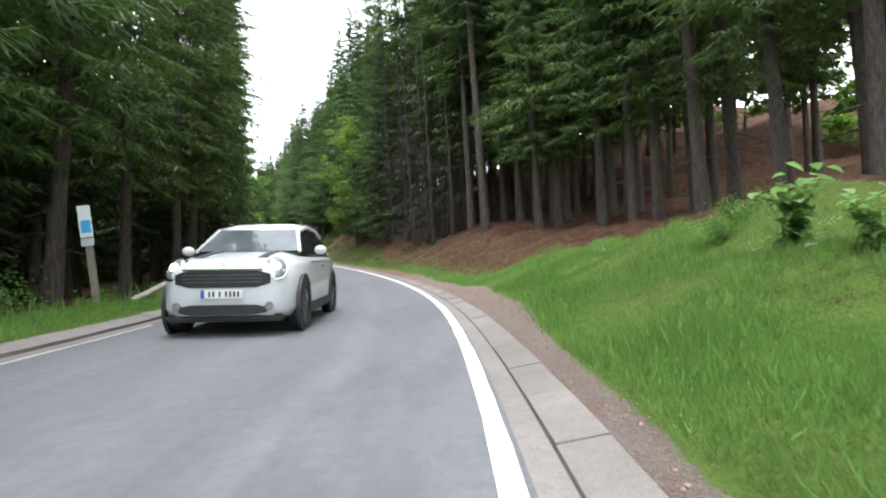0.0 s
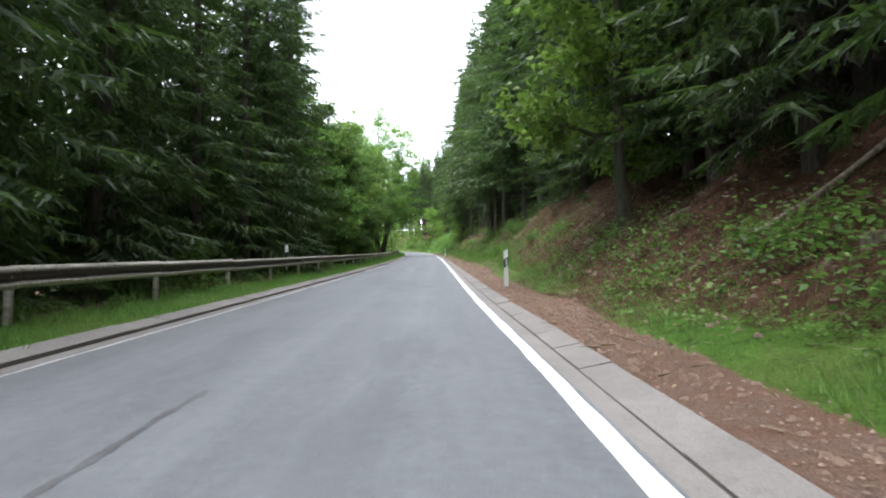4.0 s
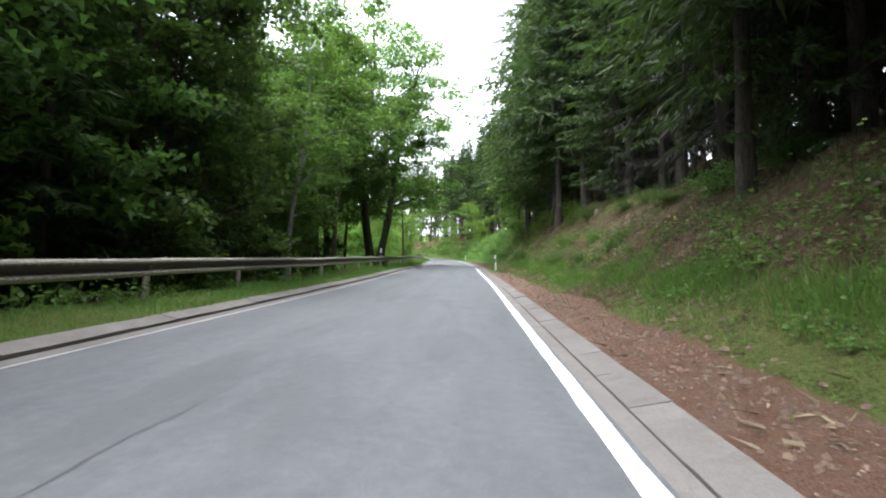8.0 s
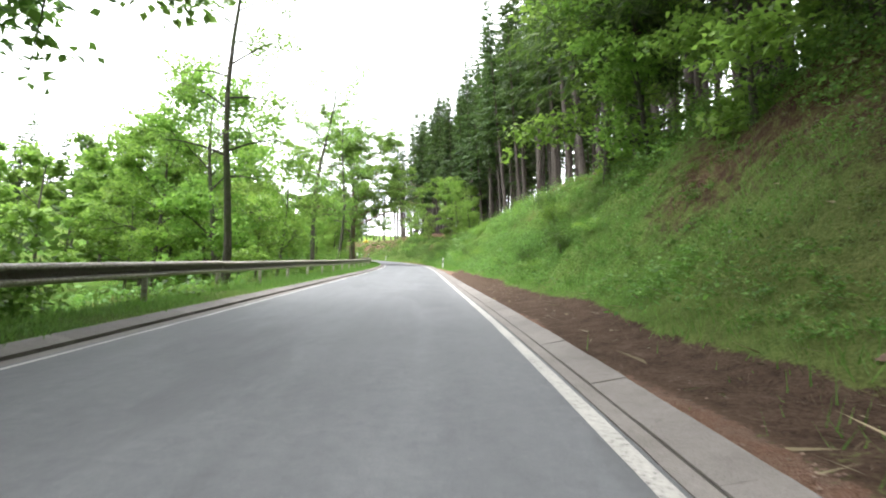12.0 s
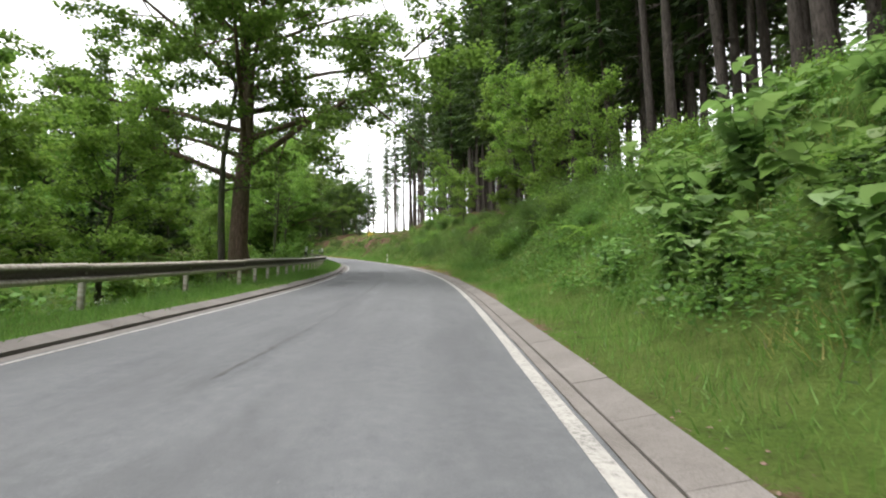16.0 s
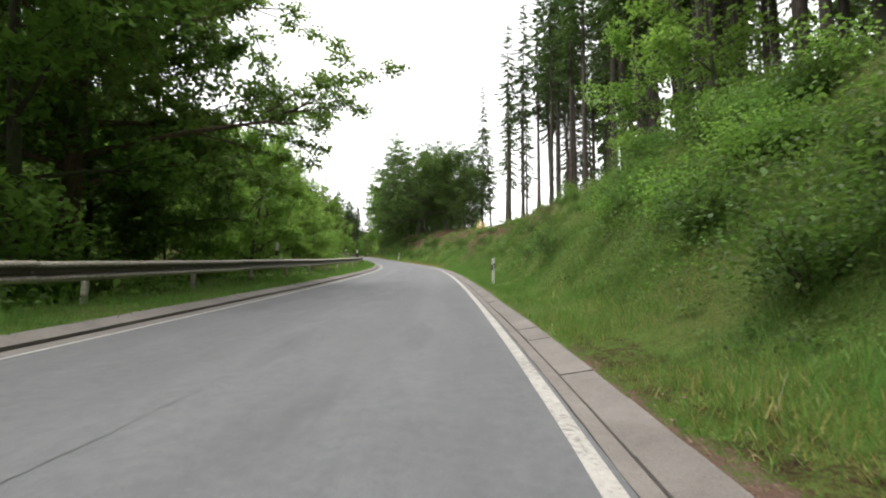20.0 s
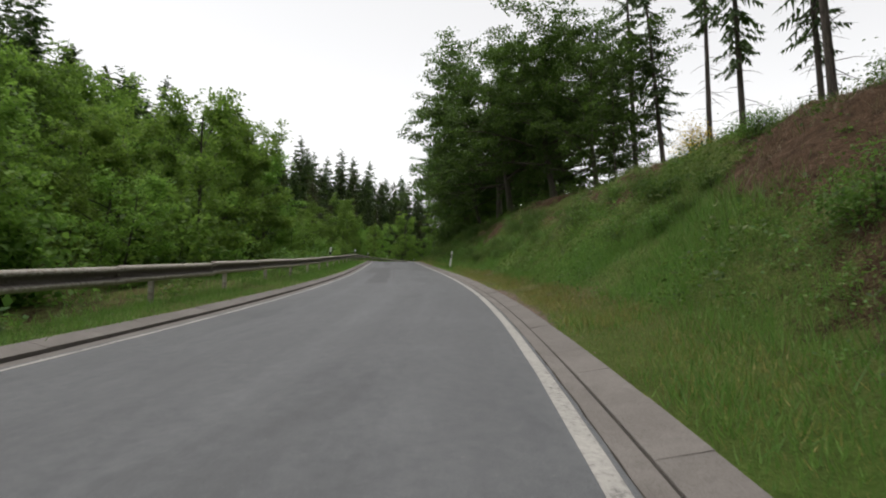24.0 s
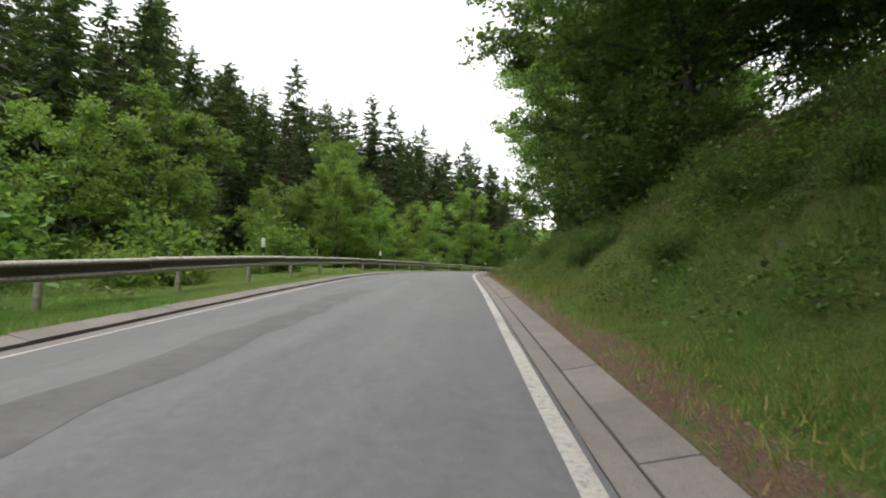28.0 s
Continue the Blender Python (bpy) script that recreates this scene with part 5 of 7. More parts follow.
def row(keys, sa, sb, step, da, db, lo=0.85, hi=1.15, lean=0.0, tall=(0.9, 1.15), back=(1e9, 0)):
    s = sa
    while s < sb:
        plant(keys[int(rng.integers(len(keys)))], s + rng.uniform(-0.35, 0.35) * step, rng.uniform(da, db) + (back[1] if s > back[0] else 0), rng.uniform(lo, hi), None,
              lean + rng.normal() * 1.2, "", 0.2, rng.uniform(*tall))
        s += step


# spruces on the valley side, from the start on
row(["edge_c"], -14, 41, 4.2, -9.6, -8.6, 0.9, 1.1, 1.0)
row(["edge_a", "edge_b"], 41, 78, 3.6, -10.0, -8.8, 0.9, 1.1, 1.0)
row(["stand_c"], -14, 92, 4.0, -14, -12, 0.9, 1.1)
# spruces on the hill side
row(["edge_c", "stand_a"], 2, 36, 3.4, 8.5, 10.5, 0.9, 1.1, -2.0)
row(["edge_c"], 20, 36, 5.0, 9.5, 11.0, 0.9, 1.1, -2.0)
row(["stand_a", "stand_b", "stand_a"], 29, 50, 2.3, 6.0, 8.4, 0.9, 1.1, -2.0)
row(["skirt"], 35, 54, 2.4, 5.6, 7.4, 0.85, 1.05, -2.0)
row(["skirt"], 60, 118, 4.6, 6.2, 7.6, 0.85, 1.05, -2.5)
row(["edge_c"], 48, 60, 4.4, 6.6, 7.6, 0.85, 1.05, -2.0)
row(["edge_a", "edge_b"], 47, 70, 3.4, 4.6, 5.8, 0.8, 1.0, -2.0)
row(["stand_c", "stand_a", "stand_c"], 58, 112, 2.3, 5.5, 7.2, 0.85, 1.1, -2.5, back=(94, 1.5))
row(["edge_c"], 62, 120, 4.0, 7.4, 9.0, 0.9, 1.1, -2.0)
row(["edge_b"], 72, 116, 9.0, 5.6, 6.6, 0.8, 1.0, -2.5)
row(["stand_a", "stand_b"], 0, 30, 4.5, 11, 15, 0.9, 1.1, -1.5)
row(["stand_a", "stand_b", "stand_c"], 30, 118, 3.6, 11, 14, 0.9, 1.1, -1.5)
row(["far_leaf_b"], 0, 60, 5.0, 22, 34, 0.8, 1.1)
row(["edge_a", "edge_b"], 121, 137, 3.6, 5.4, 6.6, 0.85, 1.0, -2.0)
row(["stand_a", "edge_c"], 112, 142, 2.8, 6.2, 8.0, 0.9, 1.1, -2.5)
row(["stand_b", "stand_a"], 140, 252, 3.2, 9.0, 11.0, 0.9, 1.15, -3.0)
row(["stand_a", "stand_b"], 222, 256, 2.4, 9.5, 11.5, 0.9, 1.1, -2.0)
row(["stand_c", "stand_a"], 196, 246, 3.2, 11.5, 14, 0.9, 1.1, -2.0)
row(["stand_b", "stand_a"], 122, 256, 3.8, 12.0, 15, 0.9, 1.15, -2.0)
row(["thin_b", "stand_b"], 252, 292, 2.6, 12, 16, 0.9, 1.1, -2.0)
row(["thin_a", "stand_b"], 256, 294, 2.8, 16, 21, 0.9, 1.1, -1.0)
row(["stand_a", "stand_b"], 246, 268, 2.8, 12.5, 16, 0.9, 1.1, -2.0)
row(["deep_b"], 258, 300, 3.4, 21, 30, 0.9, 1.1)
for s, d, k in ((282.4, 8.3, 1.0), (280.4, 9.3, 1.05), (277.0, 9.6, 1.0), (272.6, 9.4, 1.1), (267.2, 9.4, 1.05), (263.4, 9.3, 1.1), (259.8, 9.8, 1.05), (270.0, 10.6, 1.0), (275.0, 11.0, 1.1)):
    plant("thin_b", s, d, k, 61 * s, -1.0)
row(["thin_a", "thin_b"], 288, 312, 3.6, 13, 17.5, 0.85, 1.05, -1.5)
plant("wide", 133.4, 4.5, 1.1, 40, 1)
plant("wide", 138.4, 6.4, 1.0, 160, 0)
plant("wide", 143.2, 6.8, 1.0, 280, 0)
plant("wide", 147.6, 5.4, 0.8, 20, 0)
plant("wide", 129.2, 5.6, 0.95, 200, 0)
plant("wide", 124.4, 5.2, 1.0, 100, 0)
for s, d, k, a in ((78.5, 4.9, 0.85, 15), (84.5, 4.5, 0.9, 80), (90.5, 4.6, 0.95, 150), (96.5, 4.7, 0.9, 230), (117.6, 4.4, 0.95, 300), (121.0, 4.8, 0.9, 40)):
    plant("wide_dark", s, d, k, a)
plant("stand_a", 115.2, 5.6, 0.85, 10, -2)
plant("stand_a", 113.4, 7.4, 0.85, 120, -2)
plant("stand_b", 104.4, 8.2, 0.9, 220, -2)
for k in range(21):
    plant("dark_edge", 58.5 + 3.05 * k + (k * 7 % 5) * 0.3, 6.9 + (k * 5 % 7) * 0.3, 0.85 + 0.04 * (k % 6), 73.0 * k, -2.0)
for k in range(9):
    plant("dark_edge", 225.0 + 2.5 * k, 14.2 + (k * 3 % 5) * 1.2, 0.9 + 0.05 * (k % 4), 47.0 * k, -2.0)
for k in range(6):
    plant("edge_c", 25.5 + 4.1 * k, 7.4 + (k * 2 % 3) * 0.4, 0.9 + 0.04 * (k % 3), 77.0 * k, -2.0)
for k in range(7):
    plant("edge_c", 12.5 + 3.3 * k, 8.6 + (k * 3 % 4) * 0.45, 0.85 + 0.05 * (k % 4), 61.0 * k, -2.0)
plant("fir", 304.0, 10.2, 0.95)
# bright broadleaf trees on the hill side
plant("maple_a", 57.0, 4.2, 0.95, 40, -4, "bright green beech among the dark spruces", 0.2, 1.15)
plant("maple_b", 150.0, 5.3, 1.05, 10, -3)
plant("maple_b", 146.0, 5.0, 0.75, 200, -3)
plant("maple_b", 141.0, 4.6, 0.72, 75, -3)
plant("maple_b", 205.0, 6.6, 0.65, 70, -4)
plant("maple_a", 216.5, 7.6, 0.78, 250, -6)
plant("maple_b", 211.0, 7.8, 0.9, 330, -6)
plant("maple_a", 221.5, 7.6, 0.85, 130, -4)
plant("maple_b", 232.5, 6.2, 0.6, 20)
plant("maple_b", 243.0, 7.2, 0.8, 160)
plant("maple_b", 248.5, 7.4, 0.7, 300)
# big oaks over the road near the end
plant("oak", 313.5, 9.4, 0.95, 15, -4)
plant("oak", 309.6, 11.2, 0.75, 75, -2)
plant("oak", 317.5, 11.4, 0.9, 290, -3)
plant("oak", 322.4, 8.1, 1.05, 130, -9, "", 0.15, 1.0)
plant("oak", 331.2, 9.0, 1.22, 250, -7, "", 0.15, 0.95)
plant("oak", 340.0, 8.2, 0.94, 60, -5, "", 0.15, 0.92)
plant("oak", 346.5, 7.6, 0.8, 200, -4)
for s, d, k, a in ((331.0, 14.4, 0.85, 330), (337.5, 13.6, 0.8, 20)):
    plant("oak", s, d, k, a, -2)
row(["dark_shrub"], 334, 352, 2.6, 4.2, 6.0, 0.7, 1.1)
plant("beech_b", 347.0, 7.4, 0.8, 20)
plant("beech_a", 352.0, 11.0, 0.95, 80)
plant("birch", 356.5, 8.0, 0.9, 120)
plant("birch", 366.0, 4.8, 1.35, 220)
plant("beech_a", 353.0, 5.6, 0.85, 310)
plant("beech_a", 359.5, 5.4, 0.9, 200)
plant("beech_b", 372.0, 5.2, 1.1, 40)
row(["beech_b", "maple_a"], 348, 400, 4, 6.5, 12, 0.7, 0.95)
row(["far_leaf", "far_a"], 346, 430, 5, 13, 26, 0.8, 1.0)

# valley side: broadleaf trees from the spruces on
row(["edge_a"], 86, 107, 5.5, -14.5, -13.0, 0.8, 1.0)
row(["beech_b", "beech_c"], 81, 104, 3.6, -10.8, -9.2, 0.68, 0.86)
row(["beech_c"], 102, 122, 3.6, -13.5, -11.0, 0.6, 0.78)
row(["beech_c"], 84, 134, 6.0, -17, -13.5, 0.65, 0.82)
row(["far_leaf"], 100, 140, 4.0, -24, -18, 0.9, 1.2)
plant("maple_a", 87.2, -9.2, 1.0, 30)
plant("edge_b", 95.6, -9.4, 0.72, 40)
plant("edge_b", 99.8, -9.2, 0.66, 200)
plant("edge_a", 104.5, -10.6, 0.6, 110)
plant("birch", 109.6, -8.6, 1.0, 50)
plant("edge_a", 103.2, -9.9, 0.7, 30)
plant("edge_a", 107.6, -10.6, 0.62, 140)
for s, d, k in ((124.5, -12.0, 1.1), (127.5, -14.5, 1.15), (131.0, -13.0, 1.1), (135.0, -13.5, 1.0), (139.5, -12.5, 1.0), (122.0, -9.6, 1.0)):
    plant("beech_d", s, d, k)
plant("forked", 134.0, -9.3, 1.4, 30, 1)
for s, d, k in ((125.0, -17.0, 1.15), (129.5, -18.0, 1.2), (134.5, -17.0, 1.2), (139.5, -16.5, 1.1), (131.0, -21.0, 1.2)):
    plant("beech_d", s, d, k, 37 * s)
plant("leaning", 138.4, -9.6, 1.15, 140, 11)
plant("slim", 150.6, -8.0, 0.85, 70, 1)
plant("maple_b", 160.5, -8.6, 0.85, 50, 3)
plant("slim", 171.1, -9.2, 1.05, 20, 5)
plant("slim", 185.8, -9.0, 1.1, 150, 3)
plant("maple_a", 167.0, -14.5, 1.25, 200)
plant("maple_a", 171.0, -19.5, 1.1, 20)
plant("maple_b", 173.5, -13.5, 1.0)
plant("maple_b", 190.5, -12.6, 0.75, 10)
plant("maple_a", 195.0, -12.4, 0.6)
plant("maple_a", 199.5, -11.0, 0.62, 40)
for s, d, k in ((186.0, -22.0, 1.2), (183.0, -26.0, 1.3), (192.0, -27.0, 1.2), (190.0, -19.5, 0.9)):
    plant("maple_a", s, d, k)
plant("slim", 204.6, -9.2, 0.9, 10, 2)
plant("big", 207.0, -8.7, 1.05, 200, -2.5, "", 0.15, 0.98)
plant("maple_b", 214.2, -12.4, 0.55)
plant("maple_b", 219.5, -13.0, 0.6)
plant("alder", 225.4, -10.2, 0.6)
plant("alder", 230.0, -10.6, 0.7)
plant("alder", 234.5, -10.0, 0.74)
plant("beech_a", 239.0, -10.4, 0.9)
plant("big", 241.6, -10.8, 0.76, 90)
plant("beech_c", 247.0, -11.4, 0.85, 120)
for s, d, k in ((232.0, -14.5, 0.5), (236.5, -14.5, 0.55), (240.5, -13.5, 0.9), (245.5, -12.8, 0.8), (228.0, -14.0, 0.45)):
    plant("beech_b", s, d, k)
row(["maple_a", "maple_a", "maple_b"], 248, 300, 3.2, -13.5, -9.6, 0.46, 0.66)
row(["maple_a", "beech_b"], 240, 330, 5.0, -19, -15, 0.65, 0.85)
row(["maple_b", "beech_b"], 300, 372, 4.6, -15.5, -11.5, 0.42, 0.72)
row(["far_leaf_b", "far_leaf"], 330, 400, 6.0, -21, -16, 0.45, 0.65)
row(["maple_b", "beech_b", "maple_a"], 356, 432, 4.5, -12, -8.5, 0.5, 0.9)
plant("beech_b", 361.0, -11.5, 0.8)
for s, d, k in ((267.6, -13.4, 0.85), (273.0, -13.8, 0.72), (314.0, -13.4, 0.86), (324.5, -14.2, 0.86)):
    plant("maple_a", s, d, k, 53.0 * s)
for k in range(26):
    plant(("far_a", "far_c", "far_b")[k % 3], 338.0 + 3.6 * k, -17.5 - (k * 5 % 7) * 0.9, 0.64 + 0.045 * (k % 5), 83.0 * k)
# far slope across the valley
row(["far_leaf", "far_leaf_b"], 128, 330, 5.0, -34, -24, 0.8, 1.2)
row(["far_leaf", "far_leaf_b"], 120, 300, 6.0, -44, -34, 0.8, 1.2)
row(["far_a", "far_b"], 232, 330, 2.8, -36, -25, 0.66, 0.9)
row(["far_a", "far_b", "far_a", "far_c"], 330, 361, 1.5, -34, -24, 0.74, 0.9)
row(["far_a", "far_b", "far_a", "far_c"], 361.5, 435, 1.5, -34, -24, 0.92, 1.12)
row(["far_a", "far_c"], 300, 360, 1.7, -44, -34, 0.82, 1.02)
row(["far_a", "far_c"], 361, 435, 1.7, -44, -34, 1.02, 1.25)


def far_wood(n, da, db, sa, sb, keys, zlift):
    for _ in range(n):
        s, d = rng.uniform(sa, sb), -rng.uniform(da, db)
        zl = fade(-d, 0, -5, 36, -4, 50, 0, 90, 12, 160, 30, 300, 46) + fade(s, 220, 0, 300, 4) + zlift
        plant(keys[int(rng.integers(len(keys)))], s, d, rng.uniform(0.9, 1.25), None, 0, "", 1.0, 1.0, float(zl))


far_wood(70, 46, 75, 60, 430, ["far_d", "far_d", "far_leaf"], 0)
far_wood(60, 75, 120, 40, 440, ["far_d"], 0)
far_wood(45, 120, 170, 40, 440, ["far_d"], 0)
# woods at the end of the view, beyond the bend
row(["far_a", "far_b", "far_leaf"], 380, 436, 3.5, -60, -30, 0.9, 1.2)

# ---- the depth of the forest: countless trunks and boughs behind the first rows ----


def forest_depth(name, bands, trunk_key, label):
    trunks, crowns = Bag(), Bag()
    src = [[(np.array([v.co[:] for v in me.vertices]), np.array([list(p.vertices) for p in me.polygons])) for me in KINDS[k]["meshes"]] for k in trunk_key]
    for sa, sb, da, db, step in bands:
        s = sa
        while s < sb:
            ss, d = s + rng.uniform(-0.4, 0.4) * step, rng.uniform(da, db)
            base = road(ss, d, float(ground_z(ss, d)) - 0.3)
            a, k = rng.uniform(0, 2 * np.pi), rng.uniform(0.85, 1.15)
            rot = np.array([[np.cos(a), -np.sin(a), 0], [np.sin(a), np.cos(a), 0], [0, 0, 1]]) * k
            (tv, tf), (cv, cf) = src[int(rng.integers(len(src)))]
            trunks.add(tv @ rot.T + base, tf)
            crowns.add(cv @ rot.T + base, cf)
            s += step
    top = tagged(new(name), label, "forest", kind="stuff")
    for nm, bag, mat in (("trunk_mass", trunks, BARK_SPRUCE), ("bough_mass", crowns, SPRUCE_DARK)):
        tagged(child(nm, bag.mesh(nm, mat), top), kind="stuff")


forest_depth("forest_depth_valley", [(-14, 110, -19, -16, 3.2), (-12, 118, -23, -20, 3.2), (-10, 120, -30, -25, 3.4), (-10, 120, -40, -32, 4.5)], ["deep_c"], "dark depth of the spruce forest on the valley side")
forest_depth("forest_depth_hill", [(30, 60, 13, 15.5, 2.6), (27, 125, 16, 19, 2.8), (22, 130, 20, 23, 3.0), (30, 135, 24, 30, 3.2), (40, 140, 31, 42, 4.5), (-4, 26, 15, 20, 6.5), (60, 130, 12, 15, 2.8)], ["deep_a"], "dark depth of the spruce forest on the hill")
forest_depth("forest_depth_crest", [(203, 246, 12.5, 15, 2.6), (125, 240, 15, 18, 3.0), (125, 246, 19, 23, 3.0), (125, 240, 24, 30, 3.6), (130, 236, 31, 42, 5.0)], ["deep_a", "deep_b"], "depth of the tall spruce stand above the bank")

# ---- shrubs, weeds ----
for s, d, key, k in ((10.5, -8.2, "shrub_b", 0.9), (8.5, -7.8, "shrub_a", 0.6), (5.4, 4.1, "knot", 0.5), (8.6, 4.4, "shrub_b", 0.5), (9.6, 5.4, "shrub_b", 0.6), (6.4, 3.9, "knot", 0.75), (75.2, 3.9, "shrub_b", 0.9),
                     (73.0, 2.6, "shrub_b", 0.6), (98.0, 4.9, "shrub_b", 0.8), (112.0, 5.0, "shrub_b", 0.8), (116.5, 5.2, "shrub_a", 0.7), (118.5, 4.9, "shrub_b", 0.9),
                     (122.0, 5.0, "shrub_a", 0.8), (128.0, 4.8, "shrub_a", 0.7), (44.5, 3.0, "shrub_b", 0.5), (41.0, 4.2, "shrub_b", 0.5),
                     (187.4, 2.1, "knot", 0.75), (188.7, 2.3, "knot", 1.0), (189.3, 2.8, "knot", 1.15), (190.1, 3.2, "knot", 1.0), (188.2, 3.2, "knot", 1.05), (190.9, 2.3, "knot", 0.65), (191.8, 2.4, "knot", 0.5), (189.3, 4.2, "knot", 0.95), (185.2, 2.2, "knot", 0.85), (186.2, 2.7, "knot", 0.95), (184.6, 2.9, "knot", 0.8), (187.0, 3.9, "knot", 0.8),
                     (60.5, -8.4, "shrub_c", 0.6), (52.0, -7.9, "shrub_b", 0.7), (46.0, -7.8, "shrub_b", 0.7)):
    plant(key, s, d, k)
for s, d, k in ((291.2, 7.9, 1.0), (292.4, 8.2, 0.8)):
    plant("broom", s, d, k)
for _ in range(46):
    s = rng.uniform(138, 262)
    plant(("shrub_a", "shrub_b", "shrub_b", "shrub_c")[int(rng.integers(4))], s, rng.uniform(4.2, 6.8), rng.uniform(0.4, 0.85) * (0.5 if 150 < s < 188 or s > 246 else 1.0))
for _ in range(70):
    s = rng.uniform(205, 400)
    plant(("shrub_a", "shrub_b", "shrub_c", "shrub_c")[int(rng.integers(4))], s, -rng.uniform(7.8, 12.0), rng.uniform(0.6, 1.1))
for _ in range(26):
    plant(("shrub_a", "shrub_b", "shrub_c")[int(rng.integers(3))], rng.uniform(120, 205), -rng.uniform(8.5, 16.0), rng.uniform(0.5, 0.9))
bramble = np.random.default_rng(91)
for n, sa, sb, da, db, keys, lo, hi in ((44, 60, 136, 2.4, 5.8, "abb", 0.3, 0.65), (50, 146, 200, 2.2, 6.4, "aacb", 0.45, 0.95),
                                        (84, 200, 246, 2.5, 6.6, "aabcb", 0.5, 1.05), (50, 246, 284, 2.8, 6.2, "aab", 0.3, 0.55), (74, 284, 346, 2.4, 6.0, "aabbb", 0.4, 0.85)):
    for _ in range(n):
        plant("bramble_" + keys[int(bramble.integers(len(keys)))], bramble.uniform(sa, sb), bramble.uniform(da, db), bramble.uniform(lo, hi), bramble.uniform(0, 360), 0.0, "", 0.05, bramble.uniform(0.7, 1.1))
for _ in range(20):
    plant("shrub_b", rng.uniform(255, 345), rng.uniform(3.0, 6.0), rng.uniform(0.35, 0.7))

# ---- dead wood on the bank ----


def log(s, d, length, r, yaw, tilt, label="barkless broken log lying on the bank", mat=None):
    top = tagged(new("log"), label, "log", "fallen wood on the bank")
    es, ed = 0.4 * length * math.cos(math.radians(yaw)), -0.4 * length * math.sin(math.radians(yaw))
    a, b = (Vector(road(s + k * es, d + k * ed, float(ground_z(s + k * es, d + k * ed)) + r * 0.5).tolist()) for k in (-1, 1))
    top.matrix_basis = Matrix.Translation((a + b) / 2) @ Vector((0, 1, 0)).rotation_difference(b - a).to_matrix().to_4x4() @ pose(0, 0, 0, tilt * 0.1)
    pts = np.stack([0.06 * np.sin(np.linspace(0, 4, 6)), np.linspace(-0.5, 0.5, 6) * length, 0.03 * np.cos(np.linspace(0, 5, 6))], 1)
    v, f = tube_np(pts, r * np.array([1.0, 0.95, 0.9, 0.85, 0.8, 0.6]), 9)
    child("wood", mesh_np("wood", v, f, mat or BARK_DEAD, True), top)
    part("cut_end", bmesh_cone(r * 0.97, r * 0.97, 0.012, 9, Matrix.Translation((pts[0][0], pts[0][1], pts[0][2])) @ pose(0, 0, 0, 90, 0, 0)), CUT_WOOD, top)


def stump(s, d, r, h, label="old grey tree stump on the bank"):
    g = np.random.default_rng(int(s * 10))
    top = tagged(new("stump"), label, "stump", "stumps on the bank")
    top.matrix_basis = Matrix.Translation(road(s, d, float(ground_z(s, d)) - 0.1).tolist()) @ pose(0, 0, 0, g.normal() * 5, g.normal() * 5, g.uniform(0, 360))
    zs = np.linspace(-0.2, h, 6)
    v, f = tube_np(np.stack([zs * 0, zs * 0, zs], 1), r * np.array([1.5, 1.25, 1.05, 1, 0.97, 0.95]), 12)
    v[:, :2] *= 1 + 0.12 * np.sin(np.arctan2(v[:, 1], v[:, 0]) * 5 + 1)[:, None]
    child("wood", mesh_np("wood", v, f, BARK_DEAD, True), top)
    part("cut_top", bmesh_cone(r * 0.93, r * 0.93, 0.02, 12, Matrix.Translation((0, 0, h))), CUT_WOOD, top, "sawn top")


for q in ((71.7, 3.9, 1.7, 0.09, 30, 28), (70.6, 3.4, 1.0, 0.05, 100, 10), (107, 4.4, 1.6, 0.05, 60, 25), (105.5, 4.0, 1.4, 0.05, 15, 35),
          (108.5, 4.9, 2.2, 0.04, 70, 10), (117, 4.7, 2.6, 0.04, 50, 20), (119.5, 5.0, 2.0, 0.04, 80, 5), (66, 1.35, 0.7, 0.035, 70, 0), (242, 6.2, 2.2, 0.06, 30, 30),
          (240, 6.6, 1.8, 0.05, 110, 10), (77, 4.6, 2.0, 0.05, 80, 10), (81, 4.4, 1.5, 0.04, 40, 25), (92, 4.6, 1.7, 0.05, 100, 5), (50, 4.0, 2.4, 0.05, 60, 20),
          (54, 4.3, 2.0, 0.04, 20, 30), (265, 5.5, 1.4, 0.05, 80, 5), (209, 6.0, 2.4, 0.05, 75, 5)):
    log(*q)
for q in ((104.4, 4.4, 0.7, 0.06, 95, 60), (103.6, 4.1, 0.8, 0.04, 70, 50), (105.2, 4.7, 1.6, 0.025, 40, 20), (106.4, 4.9, 1.9, 0.025, 20, 15), (100.6, 4.6, 1.4, 0.02, 55, 10),
          (116.2, 5.0, 1.7, 0.025, 65, 20), (117.6, 4.6, 1.3, 0.02, 25, 20), (119.0, 5.2, 2.2, 0.025, 50, 10), (121.3, 3.4, 1.6, 0.02, 75, 10), (68.2, 3.9, 1.5, 0.025, 60, 25),
          (73.8, 4.3, 1.8, 0.03, 45, 20), (76.0, 3.2, 1.1, 0.02, 110, 10), (79.4, 3.8, 1.3, 0.02, 30, 15), (86.5, 3.7, 1.2, 0.02, 70, 15), (89.5, 4.3, 1.7, 0.025, 50, 15), (66.8, 1.5, 0.9, 0.02, 40, 0)):
    log(*q, label="pale bare stick lying on the bank")
for q in ((72.8, 4.4, 0.22, 0.35), (110, 5.0, 0.2, 0.3), (48.5, 3.4, 0.16, 0.2), (186.5, 5.4, 0.2, 0.5), (197.5, 5.6, 0.24, 0.5), (84, 4.9, 0.2, 0.25)):
    stump(*q)

